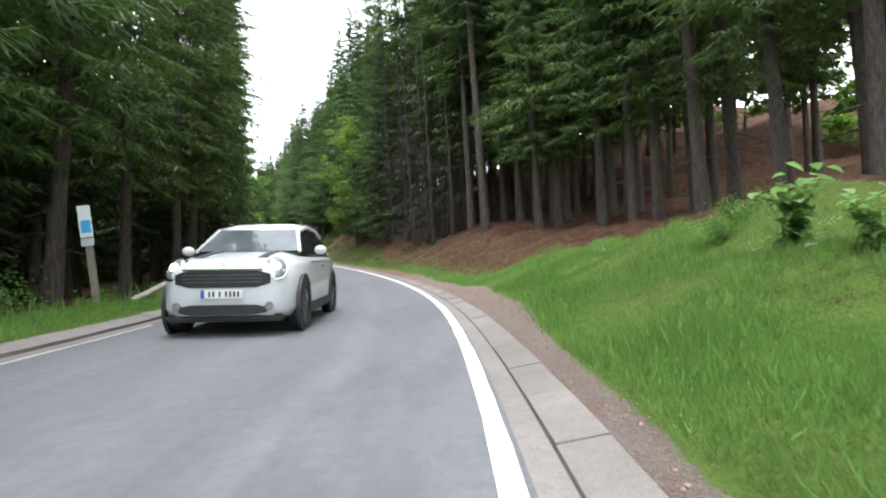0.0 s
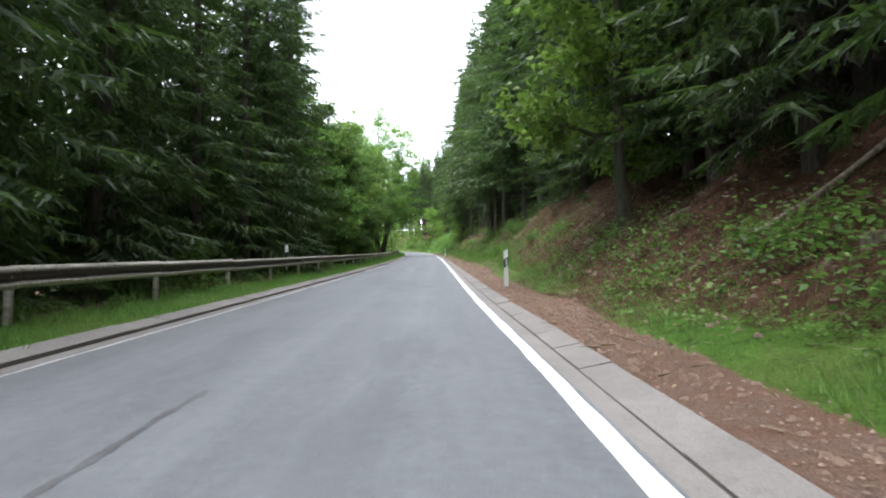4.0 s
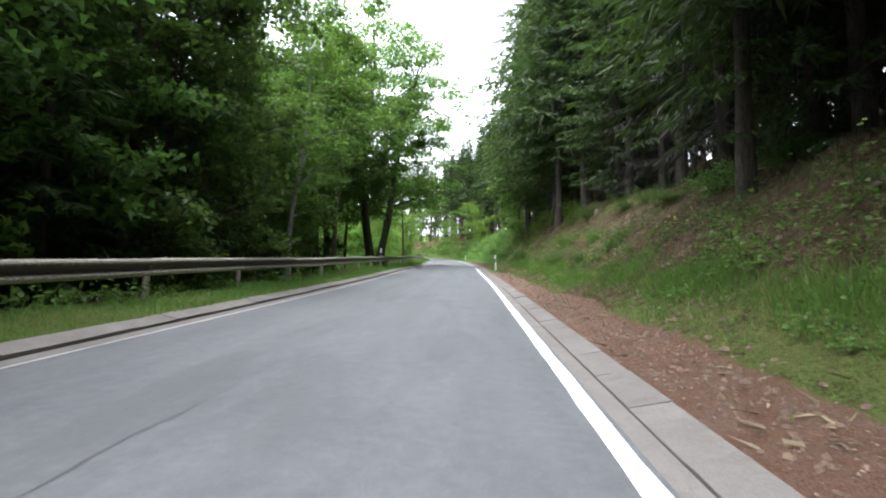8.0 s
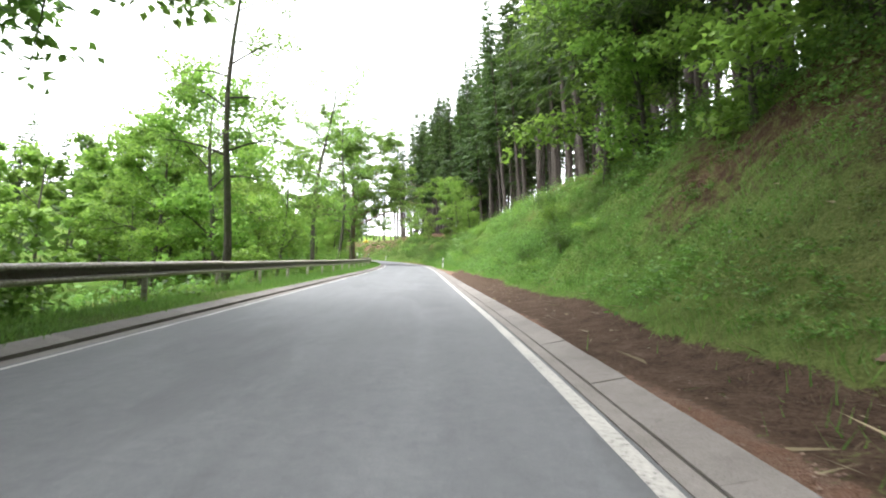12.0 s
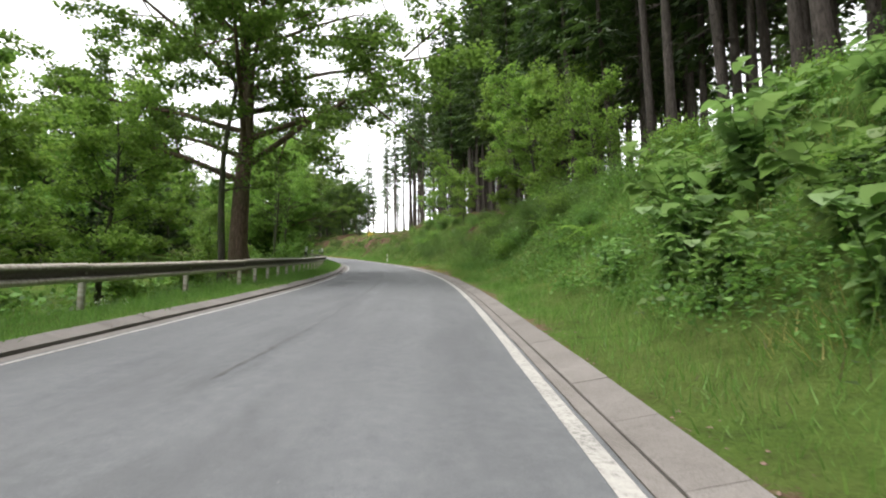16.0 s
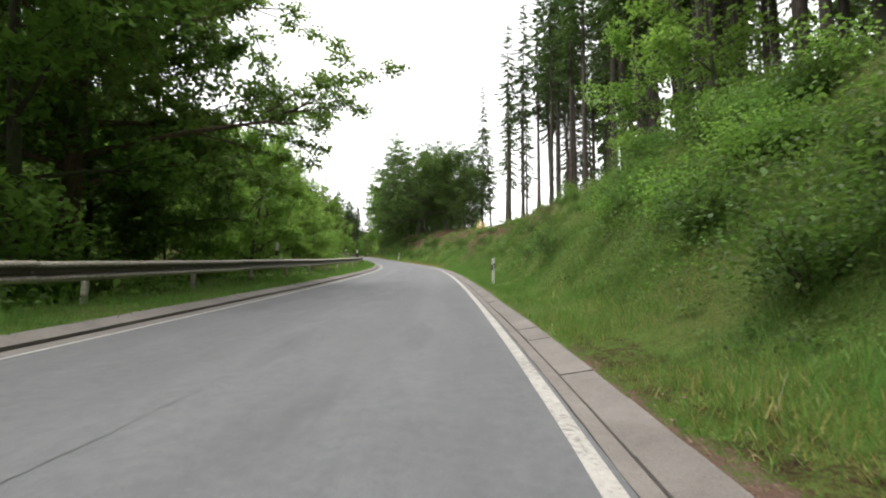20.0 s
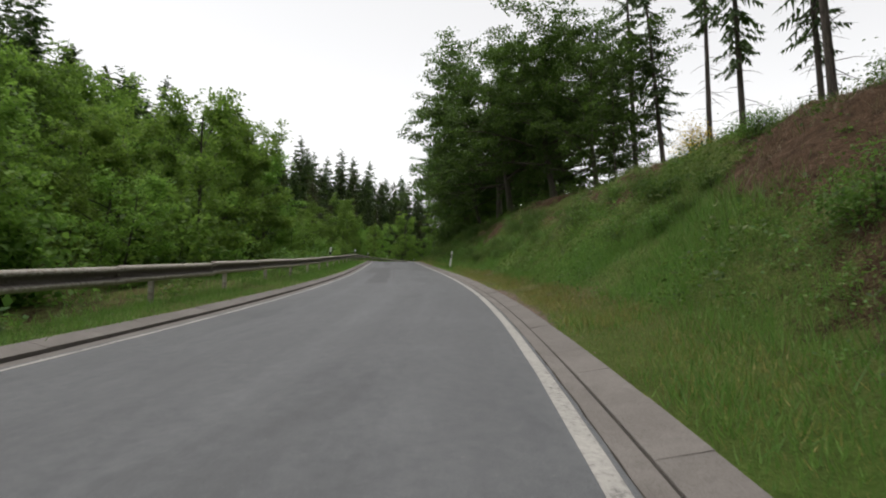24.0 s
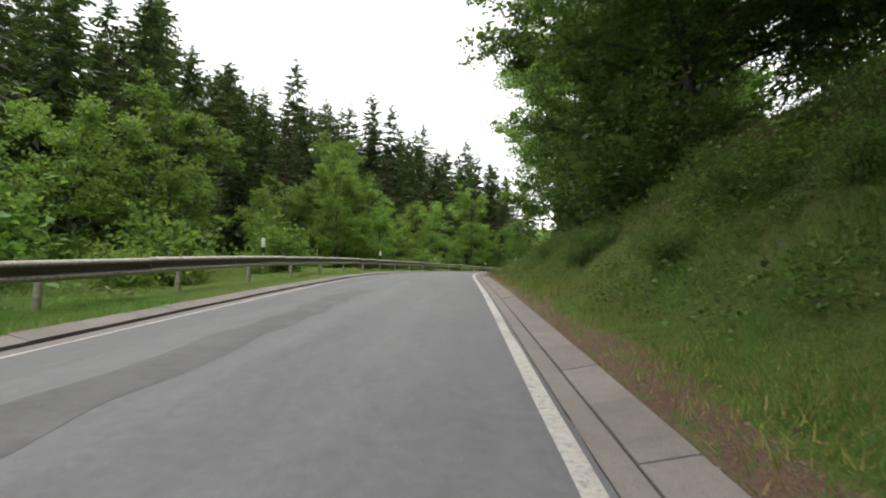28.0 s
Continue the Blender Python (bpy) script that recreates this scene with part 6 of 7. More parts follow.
# ---- grass, herbs, litter: each one sheet of countless pieces ----


def scatter(n, sa, sb, da, db, dens):
    s, d = rng.uniform(sa, sb, n), rng.uniform(da, db, n)
    keep = rng.random(n) < dens(s, d)
    return s[keep], d[keep]


def grass_share(s, d):
    litter, soil, gravel = cover(s, d)
    return np.clip(1.25 - 1.35 * np.clip(litter, 0, 1), 0.04, 1) * np.clip(1 - 1.2 * soil, 0, 1) * np.clip(1 - 1.15 * gravel, 0.015, 1)


def blade_sheet(name, s, d, hmin, hmax, width, mat, label, flat=0.35):
    n = len(s)
    base = road(s, d, ground_z(s, d) - 0.02)
    patchy = 0.7 + 0.45 * wobble(s, d, 51, 1.2)
    ln = rng.uniform(hmin, hmax, n) * np.clip(patchy, 0.35, 1.4)
    dirs = unit(rng.normal(size=(n, 3)) * [flat, flat, 0.1] + [0, 0, 1.0])
    a = rng.uniform(0, 2 * np.pi, n)
    side = np.stack([np.cos(a), np.sin(a), 0 * a], 1) * (width * rng.uniform(0.6, 1.3, n))[:, None]
    tip = unit(dirs + rng.normal(size=(n, 3)) * [0.3, 0.3, 0.1]) * ln[:, None]
    v = np.stack([base - side / 2, base + side / 2, base + tip], 1).reshape(-1, 3)
    f = np.arange(n * 3).reshape(-1, 3)
    return tagged(new(name, mesh_np(name, v, f, mat)), label, "grass", kind="stuff")


s, d = scatter(150000, -5, 330, -6.6, -5.22, lambda s, d: grass_share(s, d) * np.clip((-d - 5.2) / 0.25, 0.15, 1))
blade_sheet("verge_grass", s, d, 0.1, 0.3, 0.012, GRASS, "fresh green grass on the verge under the guardrail")
s, d = scatter(40000, -5, 330, -9.5, -6.6, lambda s, d: grass_share(s, d) * 0.9)
blade_sheet("tall_grass", s, d, 0.25, 0.65, 0.02, GRASS, "tall rank grass behind the guardrail")
s, d = scatter(60000, -4, 40, 0.6, 5.5, grass_share)
blade_sheet("meadow_slope_grass", s, d, 0.1, 0.32, 0.013, GRASS, "fresh green grass on the gentle slope")
s, d = scatter(70000, 1.5, 14, 0.9, 4.6, grass_share)
blade_sheet("meadow_sward", s, d, 0.08, 0.24, 0.009, GRASS, "dense fresh sward on the gentle slope")
s, d = scatter(110000, 56, 122, 1.7, 2.9, lambda s, d: np.clip(1 - np.abs(d - 2.3 - 0.2 * wobble(s, 0 * d, 86, 3.0)) / 0.45, 0, 1) * fade(s, 64, 0.2, 78, 1))
blade_sheet("strip_grass", s, d, 0.18, 0.5, 0.013, GRASS, "lush strip of grass along the bank's foot", 0.45)
s, d = scatter(52000, 246, 336, 0.75, 2.3, lambda s, d: grass_share(s, d) * fade(d, 0.75, 0.5, 1.1, 1) * (1 - 0.9 * fade(s, 276, 0, 282, 1, 302, 1, 308, 0)))
blade_sheet("short_verge_grass", s, d, 0.05, 0.16, 0.009, GRASS, "short grass beside the kerb", 0.5)
s, d = scatter(26000, 246, 336, 0.65, 2.1, lambda s, d: fade(d, 0.65, 0.6, 1.2, 1, 1.6, 0.8, 2.1, 0.1) * (wobble(s, d, 87, 1.1) > -0.2))
blade_sheet("short_straw", s, d, 0.04, 0.14, 0.009, STRAW, "short yellow-brown grass beside the kerb", 0.7)
s, d = scatter(150000, 30, 205, 0.6, 3.6, lambda s, d: grass_share(s, d) * fade(d, 0.6, 0.6, 1.2, 1) * (1 - 0.6 * fade(s, 84, 0, 92, 1, 108, 1, 118, 0.3, 132, 0.3, 140, 0) * fade(d, 1.7, 0, 2.5, 1)))
blade_sheet("bank_grass", s, d, 0.1, 0.34, 0.011, GRASS, "fresh green grass at the bank's foot")
s, d = scatter(230000, 205, 330, 0.6, 3.6, lambda s, d: grass_share(s, d) * fade(d, 0.6, 0.6, 1.2, 1) * (1 - 0.85 * fade(s, 277, 0, 283, 1, 303, 1, 310, 0.6, 330, 0.6) * (d < 1.9)))
blade_sheet("foot_grass", s, d, 0.08, 0.27, 0.01, GRASS, "lush grass at the bank's foot")
s, d = scatter(90000, 40, 205, 3.4, 8.0, lambda s, d: grass_share(s, d) * 0.85)
blade_sheet("slope_grass", s, d, 0.15, 0.45, 0.018, GRASS_OLIVE, "rough grass on the bank")
s, d = scatter(130000, 205, 332, 2.8, 9.0, lambda s, d: grass_share(s, d) * 0.85)
blade_sheet("olive_grass", s, d, 0.15, 0.5, 0.016, GRASS_OLIVE, "rough olive and straw-coloured grass on the bank")
s, d = scatter(140000, 203, 345, 0.62, 1.9, lambda s, d: fade(s, 203, 0, 212, 1, 234, 1, 244, 0.15, 274, 0.2, 282, 1, 304, 1, 310, 0.6, 345, 0.9) * fade(d, 0.6, 0.15, 1.0, 0.8, 1.5, 0.9, 1.9, 0.1))
blade_sheet("straw_verge", s, d, 0.05, 0.17, 0.012, STRAW, "short yellowish grass beside the kerb", 0.6)
s, d = scatter(22000, 120, 330, -26, -9.5, lambda s, d: grass_share(s, d))
blade_sheet("meadow_grass", s, d, 0.3, 0.8, 0.05, GRASS, "meadow grass in the valley")
s, d = scatter(16000, 150, 196, -18, -7.6, lambda s, d: 0.3 + 0.6 * (wobble(s, d, 67, 3.0) > 0.0))
blade_sheet("straw_meadow", s, d, 0.2, 0.55, 0.035, STRAW, "dry straw-coloured grass in the clearing", 0.5)
s, d = scatter(24000, 30, 330, 1.0, 7.5, lambda s, d: 0.25 + 0.5 * (cover(s, d)[0] > 0.35))
blade_sheet("dry_stalks", s, d, 0.1, 0.45, 0.01, DRY, "dry brown stalks among the grass", 0.7)


def herb_sheet(name, clumps, leaves, sa, sb, da, db, dens, size, spread, mat, label, category="undergrowth"):
    s, d = scatter(clumps, sa, sb, da, db, dens)
    n = len(s)
    base = road(s, d, ground_z(s, d))
    big = rng.uniform(0.6, 1.3, n) * np.clip(0.75 + 0.8 * wobble(s, d, 71, 1.5), 0.35, 2.0)
    c, b = np.repeat(base, leaves, 0), np.repeat(big, leaves)
    k = len(c)
    off = np.clip(rng.normal(size=(k, 3)), -1.7, 1.7) * [spread, spread, 0] * b[:, None]
    off[:, 2] = np.abs(rng.normal(size=k)) * spread * 0.8 * b + 0.03
    dirs = unit(rng.normal(size=(k, 3)) * [1, 1, 0.35] + [0, 0, 0.15])
    side = unit(np.cross(dirs, unit(rng.normal(size=(k, 3)) * 0.5 + [0, 0, 1.0])))
    b = np.clip(b, 0.6, 1.2)
    v, f = leaflets(c + off, dirs, side, size * b * rng.uniform(0.6, 1.4, k), size * b * rng.uniform(0.5, 0.9, k))
    return tagged(new(name, mesh_np(name, v, f, mat)), label, category, kind="stuff")


herb_sheet("bank_herbs", 2900, 50, 132, 215, 1.7, 6.8, lambda s, d: 0.3 + 0.7 * grass_share(s, d), 0.068, 0.23, HERB, "leafy brambles, nettles and ferns covering the bank")
herb_sheet("olive_herbs", 4600, 40, 212, 332, 2.0, 8.0, lambda s, d: (0.25 + 0.75 * (wobble(s, d, 64, 2.2) > 0.1)) * np.clip(1.3 - 1.3 * cover(s, d)[0], 0.05, 1), 0.068, 0.24, HERB_OLIVE, "rough herbs in clumps on the bank")
herb_sheet("bank_brambles", 2000, 90, 138, 256, 2.0, 6.8, lambda s, d: (0.15 + 0.7 * (wobble(s, d, 62, 2.4) > 0.1)) * np.clip(1.35 - 1.4 * cover(s, d)[0], 0.05, 1), 0.072, 0.3, HERB, "knee-high brambles in clumps on the bank")
herb_sheet("foot_weeds", 6000, 30, 112, 332, 1.15, 3.6, lambda s, d: (0.2 + 0.8 * (wobble(s, d, 63, 1.6) > -0.1)) * np.clip(1 - cover(s, d)[2] - cover(s, d)[1], 0, 1) * fade(d, 1.5, 0, 2.3, 1), 0.052, 0.16, HERB, "leafy weeds among the grass at the bank's foot")
# oak-dark leaf colour gives these herbs the bank's shading
herb_sheet("dark_herbs", 1900, 44, 140, 332, 1.7, 7.2, lambda s, d: 0.1 + 0.9 * (wobble(s, d, 66, 1.3) > 0.35), 0.075, 0.26, DARKLEAF, "nettles and brambles in clumps on the bank, leaf colour darkened for shade")
herb_sheet("strip_weeds", 1300, 30, 40, 114, 1.9, 3.8, lambda s, d: 0.2 + 0.8 * (wobble(s, d, 65, 1.3) > 0.0), 0.075, 0.17, HERB, "fresh weeds along the bank's foot")
herb_sheet("slope_weeds", 1300, 34, 20, 138, 1.6, 5.8, lambda s, d: 0.15 + 0.8 * (wobble(s, d, 61, 2.0) > 0.15), 0.052, 0.17, HERB_OLIVE, "scattered weeds on the brown bank")
herb_sheet("slope_clumps", 340, 46, 56, 140, 2.2, 6.2, lambda s, d: 0.15 + 0.85 * (wobble(s, d, 81, 1.8) > 0.25), 0.07, 0.27, HERB_OLIVE, "leafy clumps on the brown bank")
herb_sheet("slope_dark_clumps", 420, 40, 40, 140, 2.0, 6.0, lambda s, d: 0.1 + 0.9 * (wobble(s, d, 82, 1.2) > 0.3), 0.065, 0.24, DARKLEAF, "dark green clumps of bilberry on the brown bank")
herb_sheet("bank_tall_clumps", 620, 60, 140, 345, 2.6, 7.6, lambda s, d: (0.2 + 0.8 * (wobble(s, d, 83, 2.0) > 0.2)) * np.clip(1.5 - 1.9 * cover(s, d)[0], 0.06, 1), 0.085, 0.36, HERB, "tall leafy clumps on the bank")
# dark leaves stand in for the shadow between tall clumps
herb_sheet("bank_dark_clumps", 760, 56, 140, 352, 2.2, 7.8, lambda s, d: (0.2 + 0.8 * (wobble(s, d, 84, 1.6) > 0.2)) * np.clip(1.5 - 1.9 * cover(s, d)[0], 0.06, 1), 0.075, 0.33, DARKLEAF, "nettle clumps on the bank, leaf colour darkened for shade")
herb_sheet("bank_olive_clumps", 620, 50, 200, 352, 3.0, 8.0, lambda s, d: (0.2 + 0.8 * (wobble(s, d, 85, 1.8) > 0.1)) * np.clip(1.5 - 1.9 * cover(s, d)[0], 0.06, 1), 0.07, 0.32, HERB_OLIVE, "olive clumps of rough weeds on the bank")
herb_sheet("verge_weeds", 900, 26, -3, 330, -8.6, -6.4, lambda s, d: 0.8 + 0 * s, 0.12, 0.2, HERB, "weeds growing behind the guardrail")
herb_sheet("meadow_weeds", 1100, 30, 118, 350, -22, -8.6, lambda s, d: 0.8 + 0 * s, 0.24, 0.5, HERB, "tall weeds in the valley meadow")
herb_sheet("cow_parsley", 70, 26, 0, 220, -7.4, -6.3, lambda s, d: 0.8 + 0 * s, 0.028, 0.1, BLOOM, "white umbels by the guardrail", "flowers")
herb_sheet("meadow_bloom", 30, 30, 2, 16, 3.5, 6.0, lambda s, d: 0.8 + 0 * s, 0.03, 0.12, BLOOM, "white umbels in the grass", "flowers")
herb_sheet("yellow_flowers", 150, 12, 98, 124, 2.0, 4.4, lambda s, d: 0.8 + 0 * s, 0.05, 0.18, YELLOW, "small yellow flowers on the bank", "flowers")
# twigs and chips in the litter
s, d = scatter(20000, 20, 150, 0.65, 6.0, lambda s, d: np.clip(cover(s, d)[0] * 0.8 + cover(s, d)[2] * 0.12, 0, 1))
n = len(s)
base = road(s, d, ground_z(s, d) + 0.012)
a = rng.uniform(0, 2 * np.pi, n)
dirs = unit(np.stack([np.cos(a), np.sin(a), rng.normal(size=n) * 0.18 + 0.1], 1))
side = unit(np.cross(dirs, rng.normal(size=(n, 3)) * 0.4 + [0, 0, 1.0]))
v, f = blades(base, dirs, side, rng.uniform(0.05, 0.32, n), rng.uniform(0.01, 0.035, n))
tagged(new("twig_litter", mesh_np("twig_litter", v, f, DRY)), "brown twigs and bark chips on the bank and verge", "litter", kind="stuff")


def clods(n, sa, sb, da, db, dens, big, label):
    s, d = scatter(n, sa, sb, da, db, dens)
    n = len(s)
    base = road(s, d, ground_z(s, d))
    octa = np.array([(1, 0, 0), (0, 1, 0), (-1, 0, 0), (0, -1, 0), (0, 0, 0.8), (0.6, 0.6, 0.4), (-0.6, 0.6, 0.45)], float)
    r = (0.012 + big * rng.random(n) ** 3)[:, None, None] * rng.uniform(0.6, 1.3, (n, 7, 1))
    v = (base[:, None] + octa[None] * r).reshape(-1, 3)
    t = np.array([(0, 5, 4), (5, 1, 4), (1, 6, 4), (6, 2, 4), (2, 3, 4), (3, 0, 4)])
    f = (np.arange(n)[:, None, None] * 7 + t[None]).reshape(-1, 3)
    earth = bpy.data.materials.get("earth_clods") or mottled("earth_clods", (0.035, 0.02, 0.014), (0.2, 0.13, 0.09), 2.5, 0.95)
    tagged(new("earth_clods", mesh_np("earth_clods", v, f, earth)), label, "litter", kind="stuff")


clods(16000, 22, 135, 1.2, 6.0, lambda s, d: np.clip(cover(s, d)[0], 0, 1), 0.05, "brown earth clods and roots on the bank")
clods(16000, 22, 124, 0.64, 2.1, lambda s, d: np.clip(cover(s, d)[2], 0, 1) * fade(s, 22, 0.3, 55, 1), 0.03, "red-brown crumbs of earth on the verge")
clods(1500, 50, 134, 2.2, 6.2, lambda s, d: np.clip(cover(s, d)[0], 0, 1) * (wobble(s, d, 88, 1.5) > 0.0), 0.1, "dark lumps of earth and root on the steep bank")

clods(3600, 56, 84, 0.75, 2.4, lambda s, d: np.clip(cover(s, d)[2] + cover(s, d)[1], 0, 1) * (wobble(s, d, 89, 0.6) > -0.1), 0.055, "dark crumbs and roots on the brown verge")
clods(2400, 56, 84, 2.0, 5.6, lambda s, d: 0.8 * (wobble(s, d, 90, 0.7) > 0.15), 0.11, "dark lumps of earth and root on the red-brown bank")


def pebbles(n, sa, sb, da, db):
    s, d = scatter(n, sa, sb, da, db, lambda s, d: np.clip(cover(s, d)[2], 0, 1))
    n = len(s)
    base = road(s, d, ground_z(s, d) + 0.004)
    octa = np.array([(1, 0, 0), (0, 1, 0), (-1, 0, 0), (0, -1, 0), (0, 0, 0.7), (0, 0, -0.5)], float)
    r = rng.uniform(0.005, 0.02, n)[:, None, None] * rng.uniform(0.6, 1.2, (n, 6, 1))
    v = (base[:, None] + octa[None] * r).reshape(-1, 3)
    t = np.array([(0, 1, 4), (1, 2, 4), (2, 3, 4), (3, 0, 4)])
    f = (np.arange(n)[:, None, None] * 6 + t[None]).reshape(-1, 3)
    tagged(new("pebbles", mesh_np("pebbles", v, f, STONES)), "grey and reddish pebbles on the gravel verge", "gravel", kind="stuff")


pebbles(34000, 0, 330, 0.58, 1.9)

# ---- white car in the oncoming lane ----


def loft(sections, close=True):
    """A skin over cross-sections, each a list of (x, z) at a y."""
    bm = bmesh.new()
    rings = [[bm.verts.new((x, y, z)) for x, z in pts] for y, pts in sections]
    n = len(rings[0])
    for a, b in zip(rings[:-1], rings[1:]):
        for i in range(n):
            bm.faces.new((a[i], a[(i + 1) % n], b[(i + 1) % n], b[i]))
    if close:
        bm.faces.new(rings[0][::-1])
        bm.faces.new(rings[-1])
    return bm


def disc(bm, r, depth, m, sides=24):
    bmesh.ops.create_cone(bm, cap_ends=True, segments=sides, radius1=r, radius2=r, depth=depth, matrix=m)
    return bm


def ring_mesh(r_out, r_in, width, mat, name):
    prof = [(r_in, -width / 2), (r_out - 0.03, -width / 2), (r_out, -width / 2 + 0.03), (r_out, width / 2 - 0.03), (r_out - 0.03, width / 2), (r_in, width / 2)]
    k = 28
    v = [(x, r * math.cos(2 * math.pi * i / k), r * math.sin(2 * math.pi * i / k)) for i in range(k) for r, x in prof]
    n = len(prof)
    f = [(i * n + j, i * n + (j + 1) % n, ((i + 1) % k) * n + (j + 1) % n, ((i + 1) % k) * n + j) for i in range(k) for j in range(n)]
    return mesh_np(name, np.array(v), np.array(f), mat)


def ball(r, m):
    bm = bmesh.new()
    bmesh.ops.create_uvsphere(bm, u_segments=20, v_segments=12, radius=r, matrix=m)
    return bm


def curved_panel(half, za, zb, cut, y, depth):
    """A closed strip that follows the rounded nose; its ends taper by cut."""
    bm = bmesh.new()
    rows = []
    for k in range(15):
        x = half * (k / 7 - 1)
        yy = y + 0.32 * max(0.0, abs(x) - 0.25) ** 2
        c = cut * max(0.0, (abs(x) / half - 0.72) / 0.28)
        rows.append([bm.verts.new(q) for q in ((x, yy, za + c), (x, yy, zb - c), (x, yy + depth, zb - c), (x, yy + depth, za + c))])
    for a, b in zip(rows[:-1], rows[1:]):
        for j in range(4):
            bm.faces.new((a[j], a[(j + 1) % 4], b[(j + 1) % 4], b[j]))
    bm.faces.new(rows[0])
    bm.faces.new(rows[-1][::-1])
    bmesh.ops.recalc_face_normals(bm, faces=bm.faces)
    return bm


def white_car(s, d):
    """Compact white five-door car; its nose points along -y."""
    paint = Mat("car_white")
    paint.b.inputs["Coat Weight"].default_value = 0.6
    paint = paint.out(paint.ramp(paint.noise(3.0), [(0.3, (0.5, 0.515, 0.53)), (0.7, (0.57, 0.585, 0.6))]), 0.25)
    glass = mottled("car_glass", (0.012, 0.014, 0.016), (0.02, 0.023, 0.025), 2.0, 0.04, 0.0, 3.0, 0.0, 0.9)
    screen = mottled("windscreen", (0.045, 0.055, 0.06), (0.1, 0.115, 0.125), 2.0, 0.03, 0.0, 3.0, 0.0, 1.0)
    rubber = mottled("tyre_rubber", (0.008, 0.008, 0.008), (0.025, 0.025, 0.025), 8.0, 0.85)
    rimm = mottled("rim_grey", (0.06, 0.06, 0.065), (0.16, 0.16, 0.17), 8.0, 0.4, 0.0, 20.0, 0.6)
    clad = mottled("dark_cladding", (0.01, 0.01, 0.011), (0.028, 0.028, 0.03), 9.0, 0.6)
    chrome = mottled("chrome", (0.3, 0.3, 0.31), (0.45, 0.45, 0.45), 4.0, 0.15, 0.0, 9.0, 1.0)
    lampglass = mottled("lamp_glass", (0.1, 0.105, 0.11), (0.34, 0.35, 0.36), 14.0, 0.06, 0.0, 40.0, 0.2)
    lit = Mat("lamp_lit")
    lit.b.inputs["Emission Color"].default_value = (1, 0.95, 0.85, 1)
    lit.b.inputs["Emission Strength"].default_value = 6.0
    lit = lit.out((0.8, 0.8, 0.78), 0.2)
    car = tagged(new("car"), "white compact car with black bonnet stripes and lit headlamps", "car")
    car.matrix_basis = Matrix.Translation(road(s, d, 0.012).tolist()) @ pose(0, 0, 0, -slope_at(s) * -1.0, 0, heading(s) - 1)
    # lower body: y, half width, sill, belt, crown
    st = [(-2.07, 0.46, 0.36, 0.76, 0.82), (-2.03, 0.64, 0.29, 0.86, 0.92), (-1.94, 0.76, 0.25, 0.91, 0.98), (-1.75, 0.85, 0.24, 0.95, 1.02), (-1.3, 0.89, 0.24, 0.98, 1.08),
          (-0.9, 0.895, 0.24, 1.0, 1.12), (0.0, 0.895, 0.24, 1.0, 1.06), (0.9, 0.895, 0.24, 1.01, 1.05), (1.6, 0.87, 0.26, 1.0, 1.04), (1.95, 0.8, 0.3, 0.96, 1.0), (2.06, 0.7, 0.36, 0.85, 0.9)]

    def sec(w, za, zb, zc):
        return [(-w * 0.9, za), (w * 0.9, za), (w, za + 0.12), (w * 1.0, (za + zb) / 2), (w * 0.985, zb - 0.06), (w * 0.9, zb + 0.02), (w * 0.55, zc), (-w * 0.55, zc),
                (-w * 0.9, zb + 0.02), (-w * 0.985, zb - 0.06), (-w, (za + zb) / 2), (-w, za + 0.12)]
    bm = loft([(y, sec(w, a, b, c)) for y, w, a, b, c in st])
    bmesh.ops.bevel(bm, geom=[e for e in bm.edges if e.calc_face_angle(0) > 0.6], offset=0.03, segments=2, affect="EDGES")
    part("body", bm, paint, car, "white painted body", True)
    # cabin
    cab = [(-0.98, 0.78, 0.98, 1.09, 0.74), (-0.35, 0.76, 0.98, 1.46, 0.62), (0.2, 0.76, 0.98, 1.54, 0.6), (1.1, 0.75, 0.98, 1.52, 0.6), (1.75, 0.73, 0.98, 1.42, 0.58), (1.98, 0.7, 0.98, 1.05, 0.62)]
    bm = loft([(y, [(-w, za), (w, za), (w * 0.98, za + 0.1 * (zb - za)), (wt, zb), (-wt, zb), (-w * 0.98, za + 0.1 * (zb - za))]) for y, w, za, zb, wt in cab])
    part("cabin_glass", bm, glass, car, "dark glazed cabin")
    bm = loft([(y, [(-wt - 0.03, zb - 0.03), (wt + 0.03, zb - 0.03), (wt + 0.01, zb + 0.02), (wt * 0.7, zb + 0.05), (-wt * 0.7, zb + 0.05), (-wt - 0.01, zb + 0.02)]) for y, w, za, zb, wt in
               [(-0.4, 0, 0, 1.44, 0.61), (0.2, 0, 0, 1.535, 0.61), (1.1, 0, 0, 1.515, 0.61), (1.82, 0, 0, 1.42, 0.58)]])
    part("roof", bm, paint, car, "white roof", True)
    v = np.array([(-0.73, -0.95, 1.11), (0.73, -0.95, 1.11), (0.58, -0.38, 1.455), (-0.58, -0.38, 1.455)]) + np.array([0, -0.014, 0.012])
    child("windscreen", mesh_np("windscreen", v, np.array([[0, 1, 2, 3]]), screen), car, "sloping windscreen reflecting the sky")
    for sx in (-1, 1):
        part("pillar", new_box((0.05, 0.7, 0.045), (sx * 0.675, -0.67, 1.285), 0.012, pose(0, 0, 0, 31, 0, sx * 14.5)), paint, car)
        part("roof_rail", new_box((0.035, 1.5, 0.03), (sx * 0.58, 0.75, 1.59), 0.01), chrome, car)
        m = part("mirror", ball(0.1, Matrix.Translation((sx * 1.0, -0.62, 1.13)) @ Matrix.Diagonal((0.95, 0.6, 0.72, 1))), paint, car, "white rounded mirror cap", True)
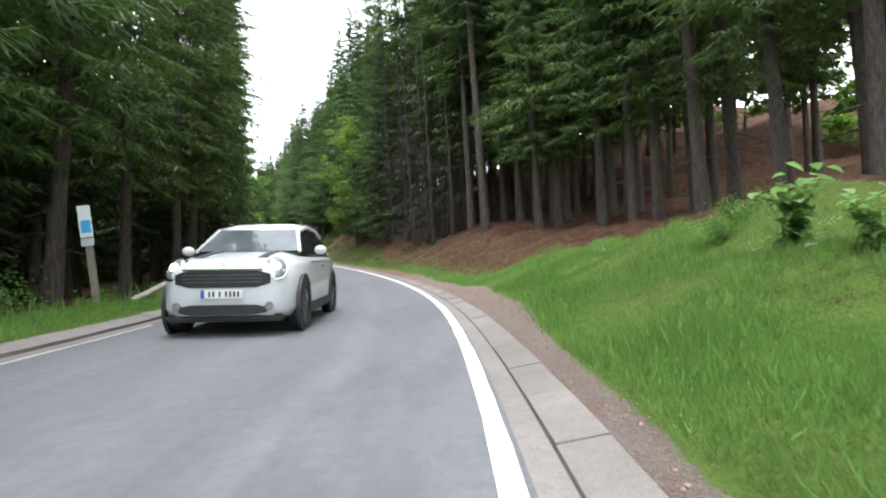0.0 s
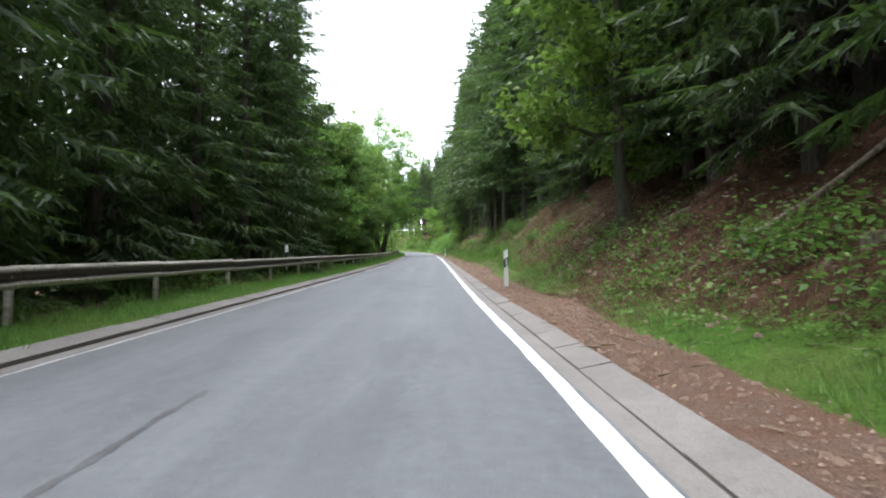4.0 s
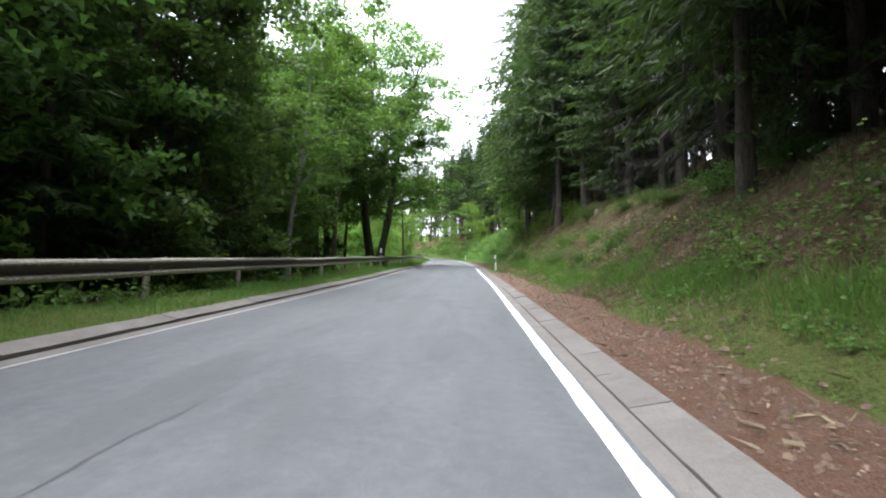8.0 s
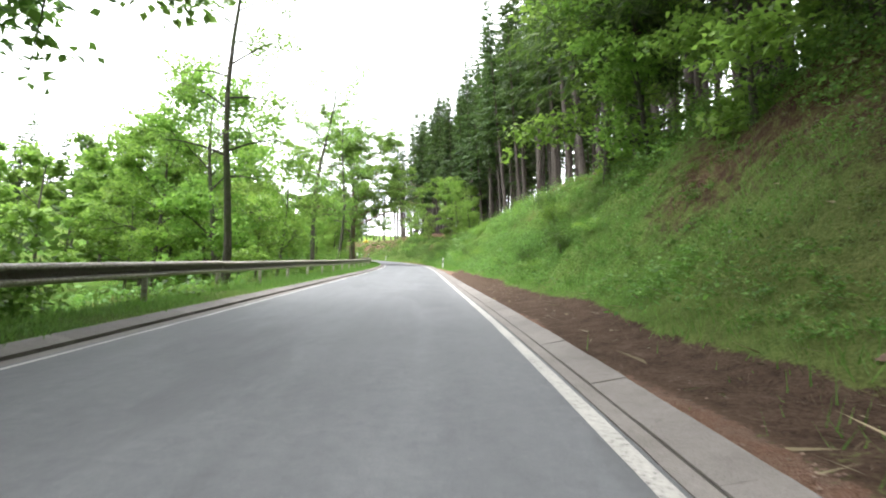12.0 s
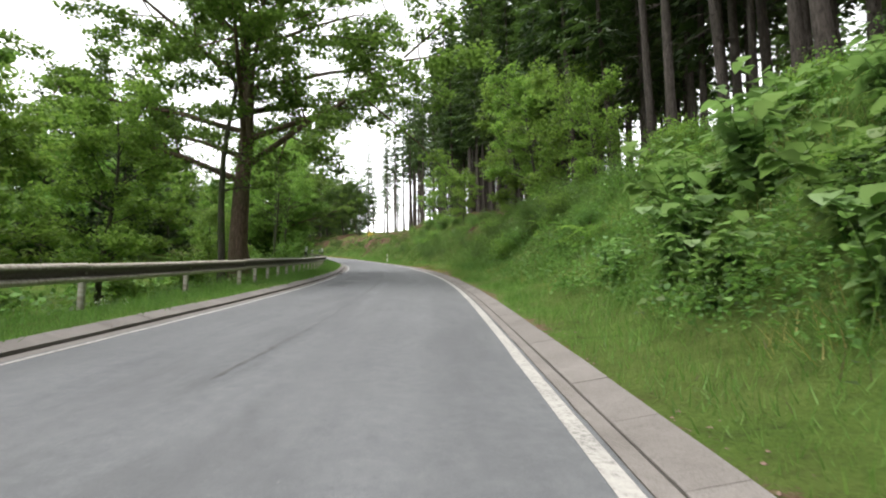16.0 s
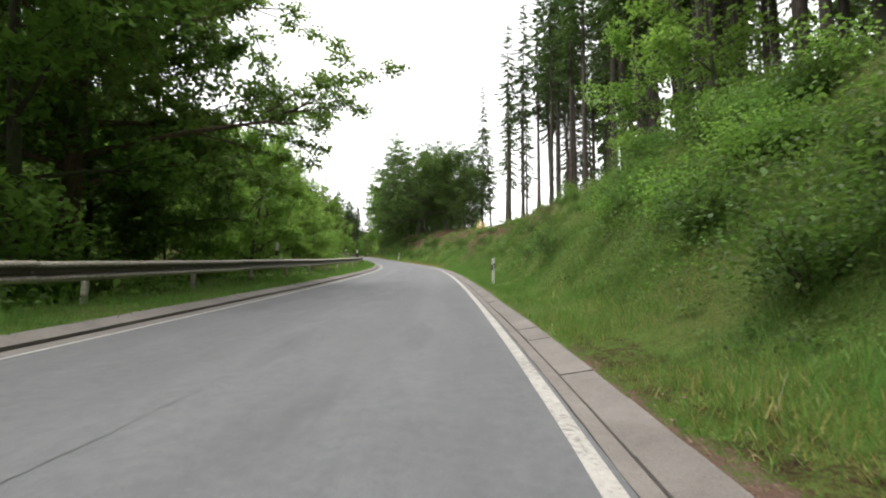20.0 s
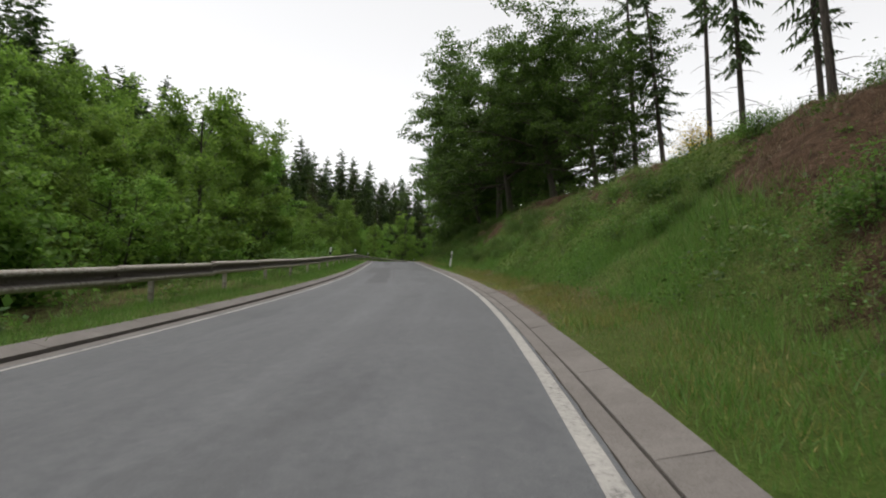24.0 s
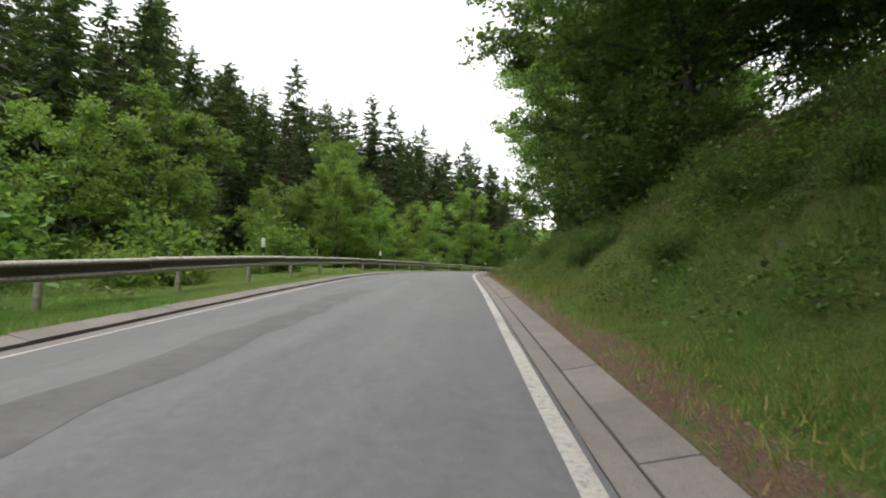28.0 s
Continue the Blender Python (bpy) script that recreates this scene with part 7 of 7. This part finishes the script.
        part("mirror_foot", new_box((0.14, 0.05, 0.04), (sx * 0.87, -0.6, 1.05), 0.01), clad, m)
        lampm = Matrix.Translation((sx * 0.63, -1.9, 0.87)) @ pose(0, 0, 0, 58, 0, sx * 24)
        lp = part("headlight", ball(0.16, lampm @ Matrix.Diagonal((0.92, 1.12, 0.5, 1))), lampglass, car, "large oval clear headlamp", True)
        part("headlight_rim", bm_ring(0.165, 0.14, lampm @ Matrix.Diagonal((0.95, 1.14, 1, 1)) @ Matrix.Translation((0, 0, 0.02)), 0.035), chrome, lp)
        part("bulb", disc(bmesh.new(), 0.05, 0.02, lampm @ Matrix.Translation((0, 0, 0.075))), lit, lp, "glowing lamp")
        part("fog_lamp", disc(bmesh.new(), 0.055, 0.06, Matrix.Translation((sx * 0.58, -2.04, 0.4)) @ pose(0, 0, 0, 90, 0, sx * 14)), lampglass, car, "round fog lamp")
        part("sill", new_box((0.06, 2.1, 0.14), (sx * 0.885, 0, 0.28), 0.02), clad, car, "black plastic sill")
        for y in (-1.32, 1.28):
            bm = bm_ring(0.43, 0.345, Matrix.Translation((sx * 0.885, y, 0.36)) @ pose(0, 0, 0, 0, 90, 0), 0.05)
            part("wheel_arch", bm, clad, car, "black plastic arch")
            tw = child("wheel", ring_mesh(0.345, 0.235, 0.2, rubber, "tyre"), car, "black tyre", Matrix.Translation((sx * 0.81, y, 0.345)))
            bm = disc(bmesh.new(), 0.225, 0.05, pose(0, 0, 0, 0, 90, 0))
            part("rim", bm, rimm, tw, "dark alloy rim", False, Matrix.Translation((sx * 0.055, 0, 0)))
            for k in range(5):
                bm = new_box((0.03, 0.05, 0.2), (0, 0, 0.11), 0.008)
                part("spoke", bm, rimm, tw, "", False, Matrix.Translation((sx * 0.085, 0, 0)) @ pose(0, 0, 0, 72 * k, 0, 0))
        part("bonnet_stripe", new_box((0.13, 0.78, 0.01), (sx * 0.42, -1.36, 1.075), 0.0, pose(0, 0, 0, 7.2, 0, 0)), clad, car, "black bonnet stripe")
        part("side_line", new_box((0.012, 1.9, 0.02), (sx * 0.9, 0.1, 0.95), 0.004), clad, car)
        part("door_handle", new_box((0.03, 0.16, 0.03), (sx * 0.905, 0.12, 0.88), 0.01), chrome, car)
    g = part("grille", curved_panel(0.6, 0.64, 0.86, 0.05, -2.085, 0.05), clad, car, "wide black six-cornered grille")
    for k in range(3):
        part("grille_bar", curved_panel(0.5, 0.705 + 0.045 * k, 0.717 + 0.045 * k, 0.0, -2.092, 0.02), rimm, g)
    part("grille_rim", curved_panel(0.5, 0.858, 0.88, 0.0, -2.088, 0.04), chrome, car, "chrome strip over the grille")
    part("lower_grille", curved_panel(0.56, 0.29, 0.42, 0.03, -2.085, 0.06), clad, car, "black lower grille")
    part("splitter", new_box((1.5, 0.2, 0.1), (0, -1.92, 0.245), 0.03), clad, car, "black lower lip")
    pl = part("number_plate", new_box((0.52, 0.02, 0.115), (0, -2.1, 0.56), 0.004), PLASTIC, car, "white number plate with dark bars")
    part("plate_strip", new_box((0.045, 0.004, 0.105), (-0.235, -2.112, 0.56)), mottled("plate_blue", (0.02, 0.06, 0.35), (0.03, 0.09, 0.45), 4.0, 0.5), pl)
    for x in (-0.15, -0.1, -0.02, 0.06, 0.11, 0.16, 0.21):
        part("bar", new_box((0.026, 0.004, 0.07), (x, -2.112, 0.56)), BLACK, pl)
    part("badge", disc(bmesh.new(), 0.045, 0.02, Matrix.Translation((0, -2.0, 0.945)) @ pose(0, 0, 0, 40, 0, 0)), chrome, car, "small round badge")
    part("tail", new_box((1.5, 0.08, 0.25), (0, 2.0, 0.5), 0.03), clad, car, "black rear bumper")


def bm_ring(r_out, r_in, m, depth=0.02, k=24):
    bm = bmesh.new()
    rows = []
    for i in range(k):
        c, q = math.cos(2 * math.pi * i / k), math.sin(2 * math.pi * i / k)
        rows.append([bm.verts.new(m @ Vector((r * c, r * q, z))) for r, z in ((r_in, -depth / 2), (r_out, -depth / 2), (r_out, depth / 2), (r_in, depth / 2))])
    for i in range(k):
        a, b = rows[i], rows[(i + 1) % k]
        for j in range(4):
            bm.faces.new((a[j], a[(j + 1) % 4], b[(j + 1) % 4], b[j]))
    return bm


white_car(9.4, -3.03)

# ---- kerb stones, last ----
lay_kerb(gutter_r, 1, lambda s: groove_at(s) + 0.02, 0.292, 0.002, 0.055)
lay_kerb(gutter_l, -1, -5.045, 0.26, 0.035, 0.1)

# ---- ferns, tussocks and dead-twig spruces on the bank ----


def fern_meshes(seed, fronds, length):
    """A rosette of arching fronds with paired pinnae."""
    g = np.random.default_rng(seed)
    out = []
    for k in range(fronds):
        a = 2 * np.pi * (k + g.uniform(-0.3, 0.3)) / fronds
        way, w = np.array([np.cos(a), np.sin(a), 0]), np.array([-np.sin(a), np.cos(a), 0])
        ln, t = length * g.uniform(0.7, 1.1), np.linspace(0, 1, 15)
        line = way * (t[:, None] * ln * 0.8) + np.array([0, 0, 1.0]) * ((1.5 * t - 1.25 * t * t) * ln * g.uniform(0.75, 1.0))[:, None]
        half = 0.004 * (1 - t)[:, None] + 0.002
        rib = np.stack([line - w * half, line + w * half], 1).reshape(-1, 3)
        f = [(2 * i, 2 * i + 1, 2 * i + 3, 2 * i + 2) for i in range(14)]
        v = list(rib)
        for i in range(2, 14):
            reach = ln * 0.26 * np.sin(np.pi * (0.14 + 0.84 * t[i])) + 0.01
            for sg in (0, 1):
                d = unit(w * (2 * sg - 1) + way * 0.45 + [0, 0, g.uniform(-0.25, 0.05)]) * reach
                wd = way * length * 0.035
                v += [rib[2 * i + sg] + d * 0.4 + wd, rib[2 * i + sg] + d, rib[2 * i + sg] + d * 0.4 - wd]
                f.append((2 * i + sg, len(v) - 3, len(v) - 2, len(v) - 1))
        out.append(mesh_np("frond", np.array(v), np.array(f), MAPLE))
    return out


kind_of("fern_a", "fern", fern_meshes(51, 8, 0.75), "green fern with arching fronds on the bank", "fern", "ferns on the bank")
kind_of("fern_b", "fern", fern_meshes(52, 9, 0.55), "green fern with arching fronds on the bank", "fern", "ferns on the bank")
for k in range(58):
    near = k < 36
    plant(("fern_a", "fern_b")[k % 2], rng.uniform(193, 214) if near else rng.uniform(140, 194), rng.uniform(2.8, 5.6), rng.uniform(0.8, 1.5))
s, d = scatter(60000, 176, 262, 1.8, 6.5, lambda s, d: grass_share(s, d) * (wobble(s, d, 72, 1.8) > 0.25))
blade_sheet("tall_tussocks", s, d, 0.4, 0.85, 0.012, GRASS, "tall soft grass in tussocks on the bank", 0.45)
s, d = scatter(26000, 176, 262, 1.6, 5.0, lambda s, d: 1.0 * (wobble(s, d, 73, 1.4) > 0.4))
blade_sheet("straw_tussocks", s, d, 0.2, 0.55, 0.011, STRAW, "dry straw-coloured grass in tussocks on the bank", 0.6)
for s, d in ((33.5, 5.6), (36.2, 5.0), (38.6, 5.3), (41.2, 4.9), (43.8, 5.2), (46.4, 4.8), (51.5, 5.0)):
    plant("skirt", s, d, rng.uniform(0.7, 0.9), None, -3.0)
s, d = scatter(70000, 328, 362, 0.7, 9.0, lambda s, d: grass_share(s, d) * 0.85)
blade_sheet("bend_grass", s, d, 0.12, 0.42, 0.016, GRASS_OLIVE, "rough grass on the bank under the oaks", 0.4)
s, d = scatter(40000, 298, 350, 1.2, 5.2, lambda s, d: 1.0 * (wobble(s, d, 74, 1.6) > 0.25))
blade_sheet("dry_tussocks", s, d, 0.12, 0.4, 0.011, STRAW, "dry grass in tussocks on the bank under the oaks", 0.6)
# the oaks' shade on the bank is put into these weeds' dark leaf colour
herb_sheet("shade_weeds", 1500, 40, 312, 356, 2.2, 9.0, lambda s, d: 0.15 + 0.85 * (wobble(s, d, 75, 1.5) > 0.1), 0.075, 0.26, DARKLEAF, "weeds in clumps on the bank under the oaks, leaf colour darkened for shade")
herb_sheet("bend_herbs", 1100, 36, 326, 352, 1.3, 5.0, lambda s, d: 0.2 + 0.8 * (wobble(s, d, 76, 1.4) > 0.1), 0.065, 0.2, HERB_OLIVE, "low herbs at the bank's foot near the bend")
s, d = scatter(60000, 204, 345, 3.6, 8.5, lambda s, d: 0.9 * (cover(s, d)[0] > 0.42) * (wobble(s, d, 77, 0.9) > -0.25))
blade_sheet("slip_straw", s, d, 0.12, 0.42, 0.013, DRY, "dry grass and stalks on the brown slips of the bank", 0.7)
s, d = scatter(90000, 258, 326, 1.0, 4.4, lambda s, d: grass_share(s, d) * fade(d, 1.4, 0, 2.2, 1) * (0.25 + 0.75 * (wobble(s, d, 78, 1.7) > -0.1)))
blade_sheet("tall_foot_grass", s, d, 0.25, 0.6, 0.011, GRASS, "tall fresh grass along the bank's foot", 0.4)
s, d = scatter(260000, 54, 136, 1.5, 6.4, lambda s, d: fade(d, 1.5, 0.15, 2.6, 1) * fade(s, 54, 0.06, 68, 0.12, 86, 1, 130, 1, 136, 0.2) * np.clip(0.55 + 1.6 * wobble(s, d, 92, 1.1) + 0.8 * wobble(s, d, 93, 0.4), 0.03, 1))
blade_sheet("heath_tufts", s, d, 0.05, 0.2, 0.014, HEATH, "low olive and brown tufts of moss and dry grass on the bank", 0.8)
s, d = scatter(60000, 72, 136, 1.6, 6.0, lambda s, d: 1.0 * (wobble(s, d, 94, 0.9) > 0.45))
blade_sheet("bank_tufts", s, d, 0.12, 0.34, 0.011, GRASS_OLIVE, "olive grass in tufts on the brown bank", 0.5)
s, d = scatter(30000, 203, 240, 0.62, 1.5, lambda s, d: 1.0 * (wobble(s, d, 95, 0.5) > 0.2))
blade_sheet("verge_tufts", s, d, 0.04, 0.13, 0.009, GRASS, "small green tufts in the brown gravel verge", 0.5)
s, d = scatter(900, 310.3, 311.5, 0.85, 1.65, lambda s, d: 0.9 + 0 * s)
blade_sheet("marker_tuft", s, d, 0.14, 0.32, 0.01, GRASS, "tuft of grass round the foot of a marker post", 0.4)
# shade of the bank's hollows, drawn as dark leaves
herb_sheet("bank_gloom", 900, 60, 203, 345, 2.4, 7.4, lambda s, d: 1.0 * (wobble(s, d, 96, 1.0) > 0.35) * (cover(s, d)[0] < 0.42), 0.06, 0.3, DARKLEAF, "dark leaf clumps standing in for shaded hollows on the bank")
herb_sheet("bank_bright_clumps", 700, 60, 203, 345, 2.2, 7.2, lambda s, d: 1.0 * (wobble(s, d, 97, 0.9) > 0.4) * (cover(s, d)[0] < 0.42), 0.065, 0.26, MAPLE, "bright young leaves in clumps on the bank")
herb_sheet("bank_moss_clumps", 420, 60, 62, 134, 2.4, 6.0, lambda s, d: 1.0 * (wobble(s, d, 98, 0.8) > 0.35), 0.05, 0.2, DARKLEAF, "small dark bilberry clumps on the brown bank")
s, d = scatter(42000, 278, 307, 0.95, 2.0, lambda s, d: fade(s, 278, 0, 284, 1, 302, 1, 307, 0) * fade(d, 0.95, 0.3, 1.2, 1, 1.7, 1, 2.0, 0.1))
blade_sheet("dry_verge_grass", s, d, 0.05, 0.16, 0.012, STRAW, "dry yellow grass between kerb and bank", 0.7)
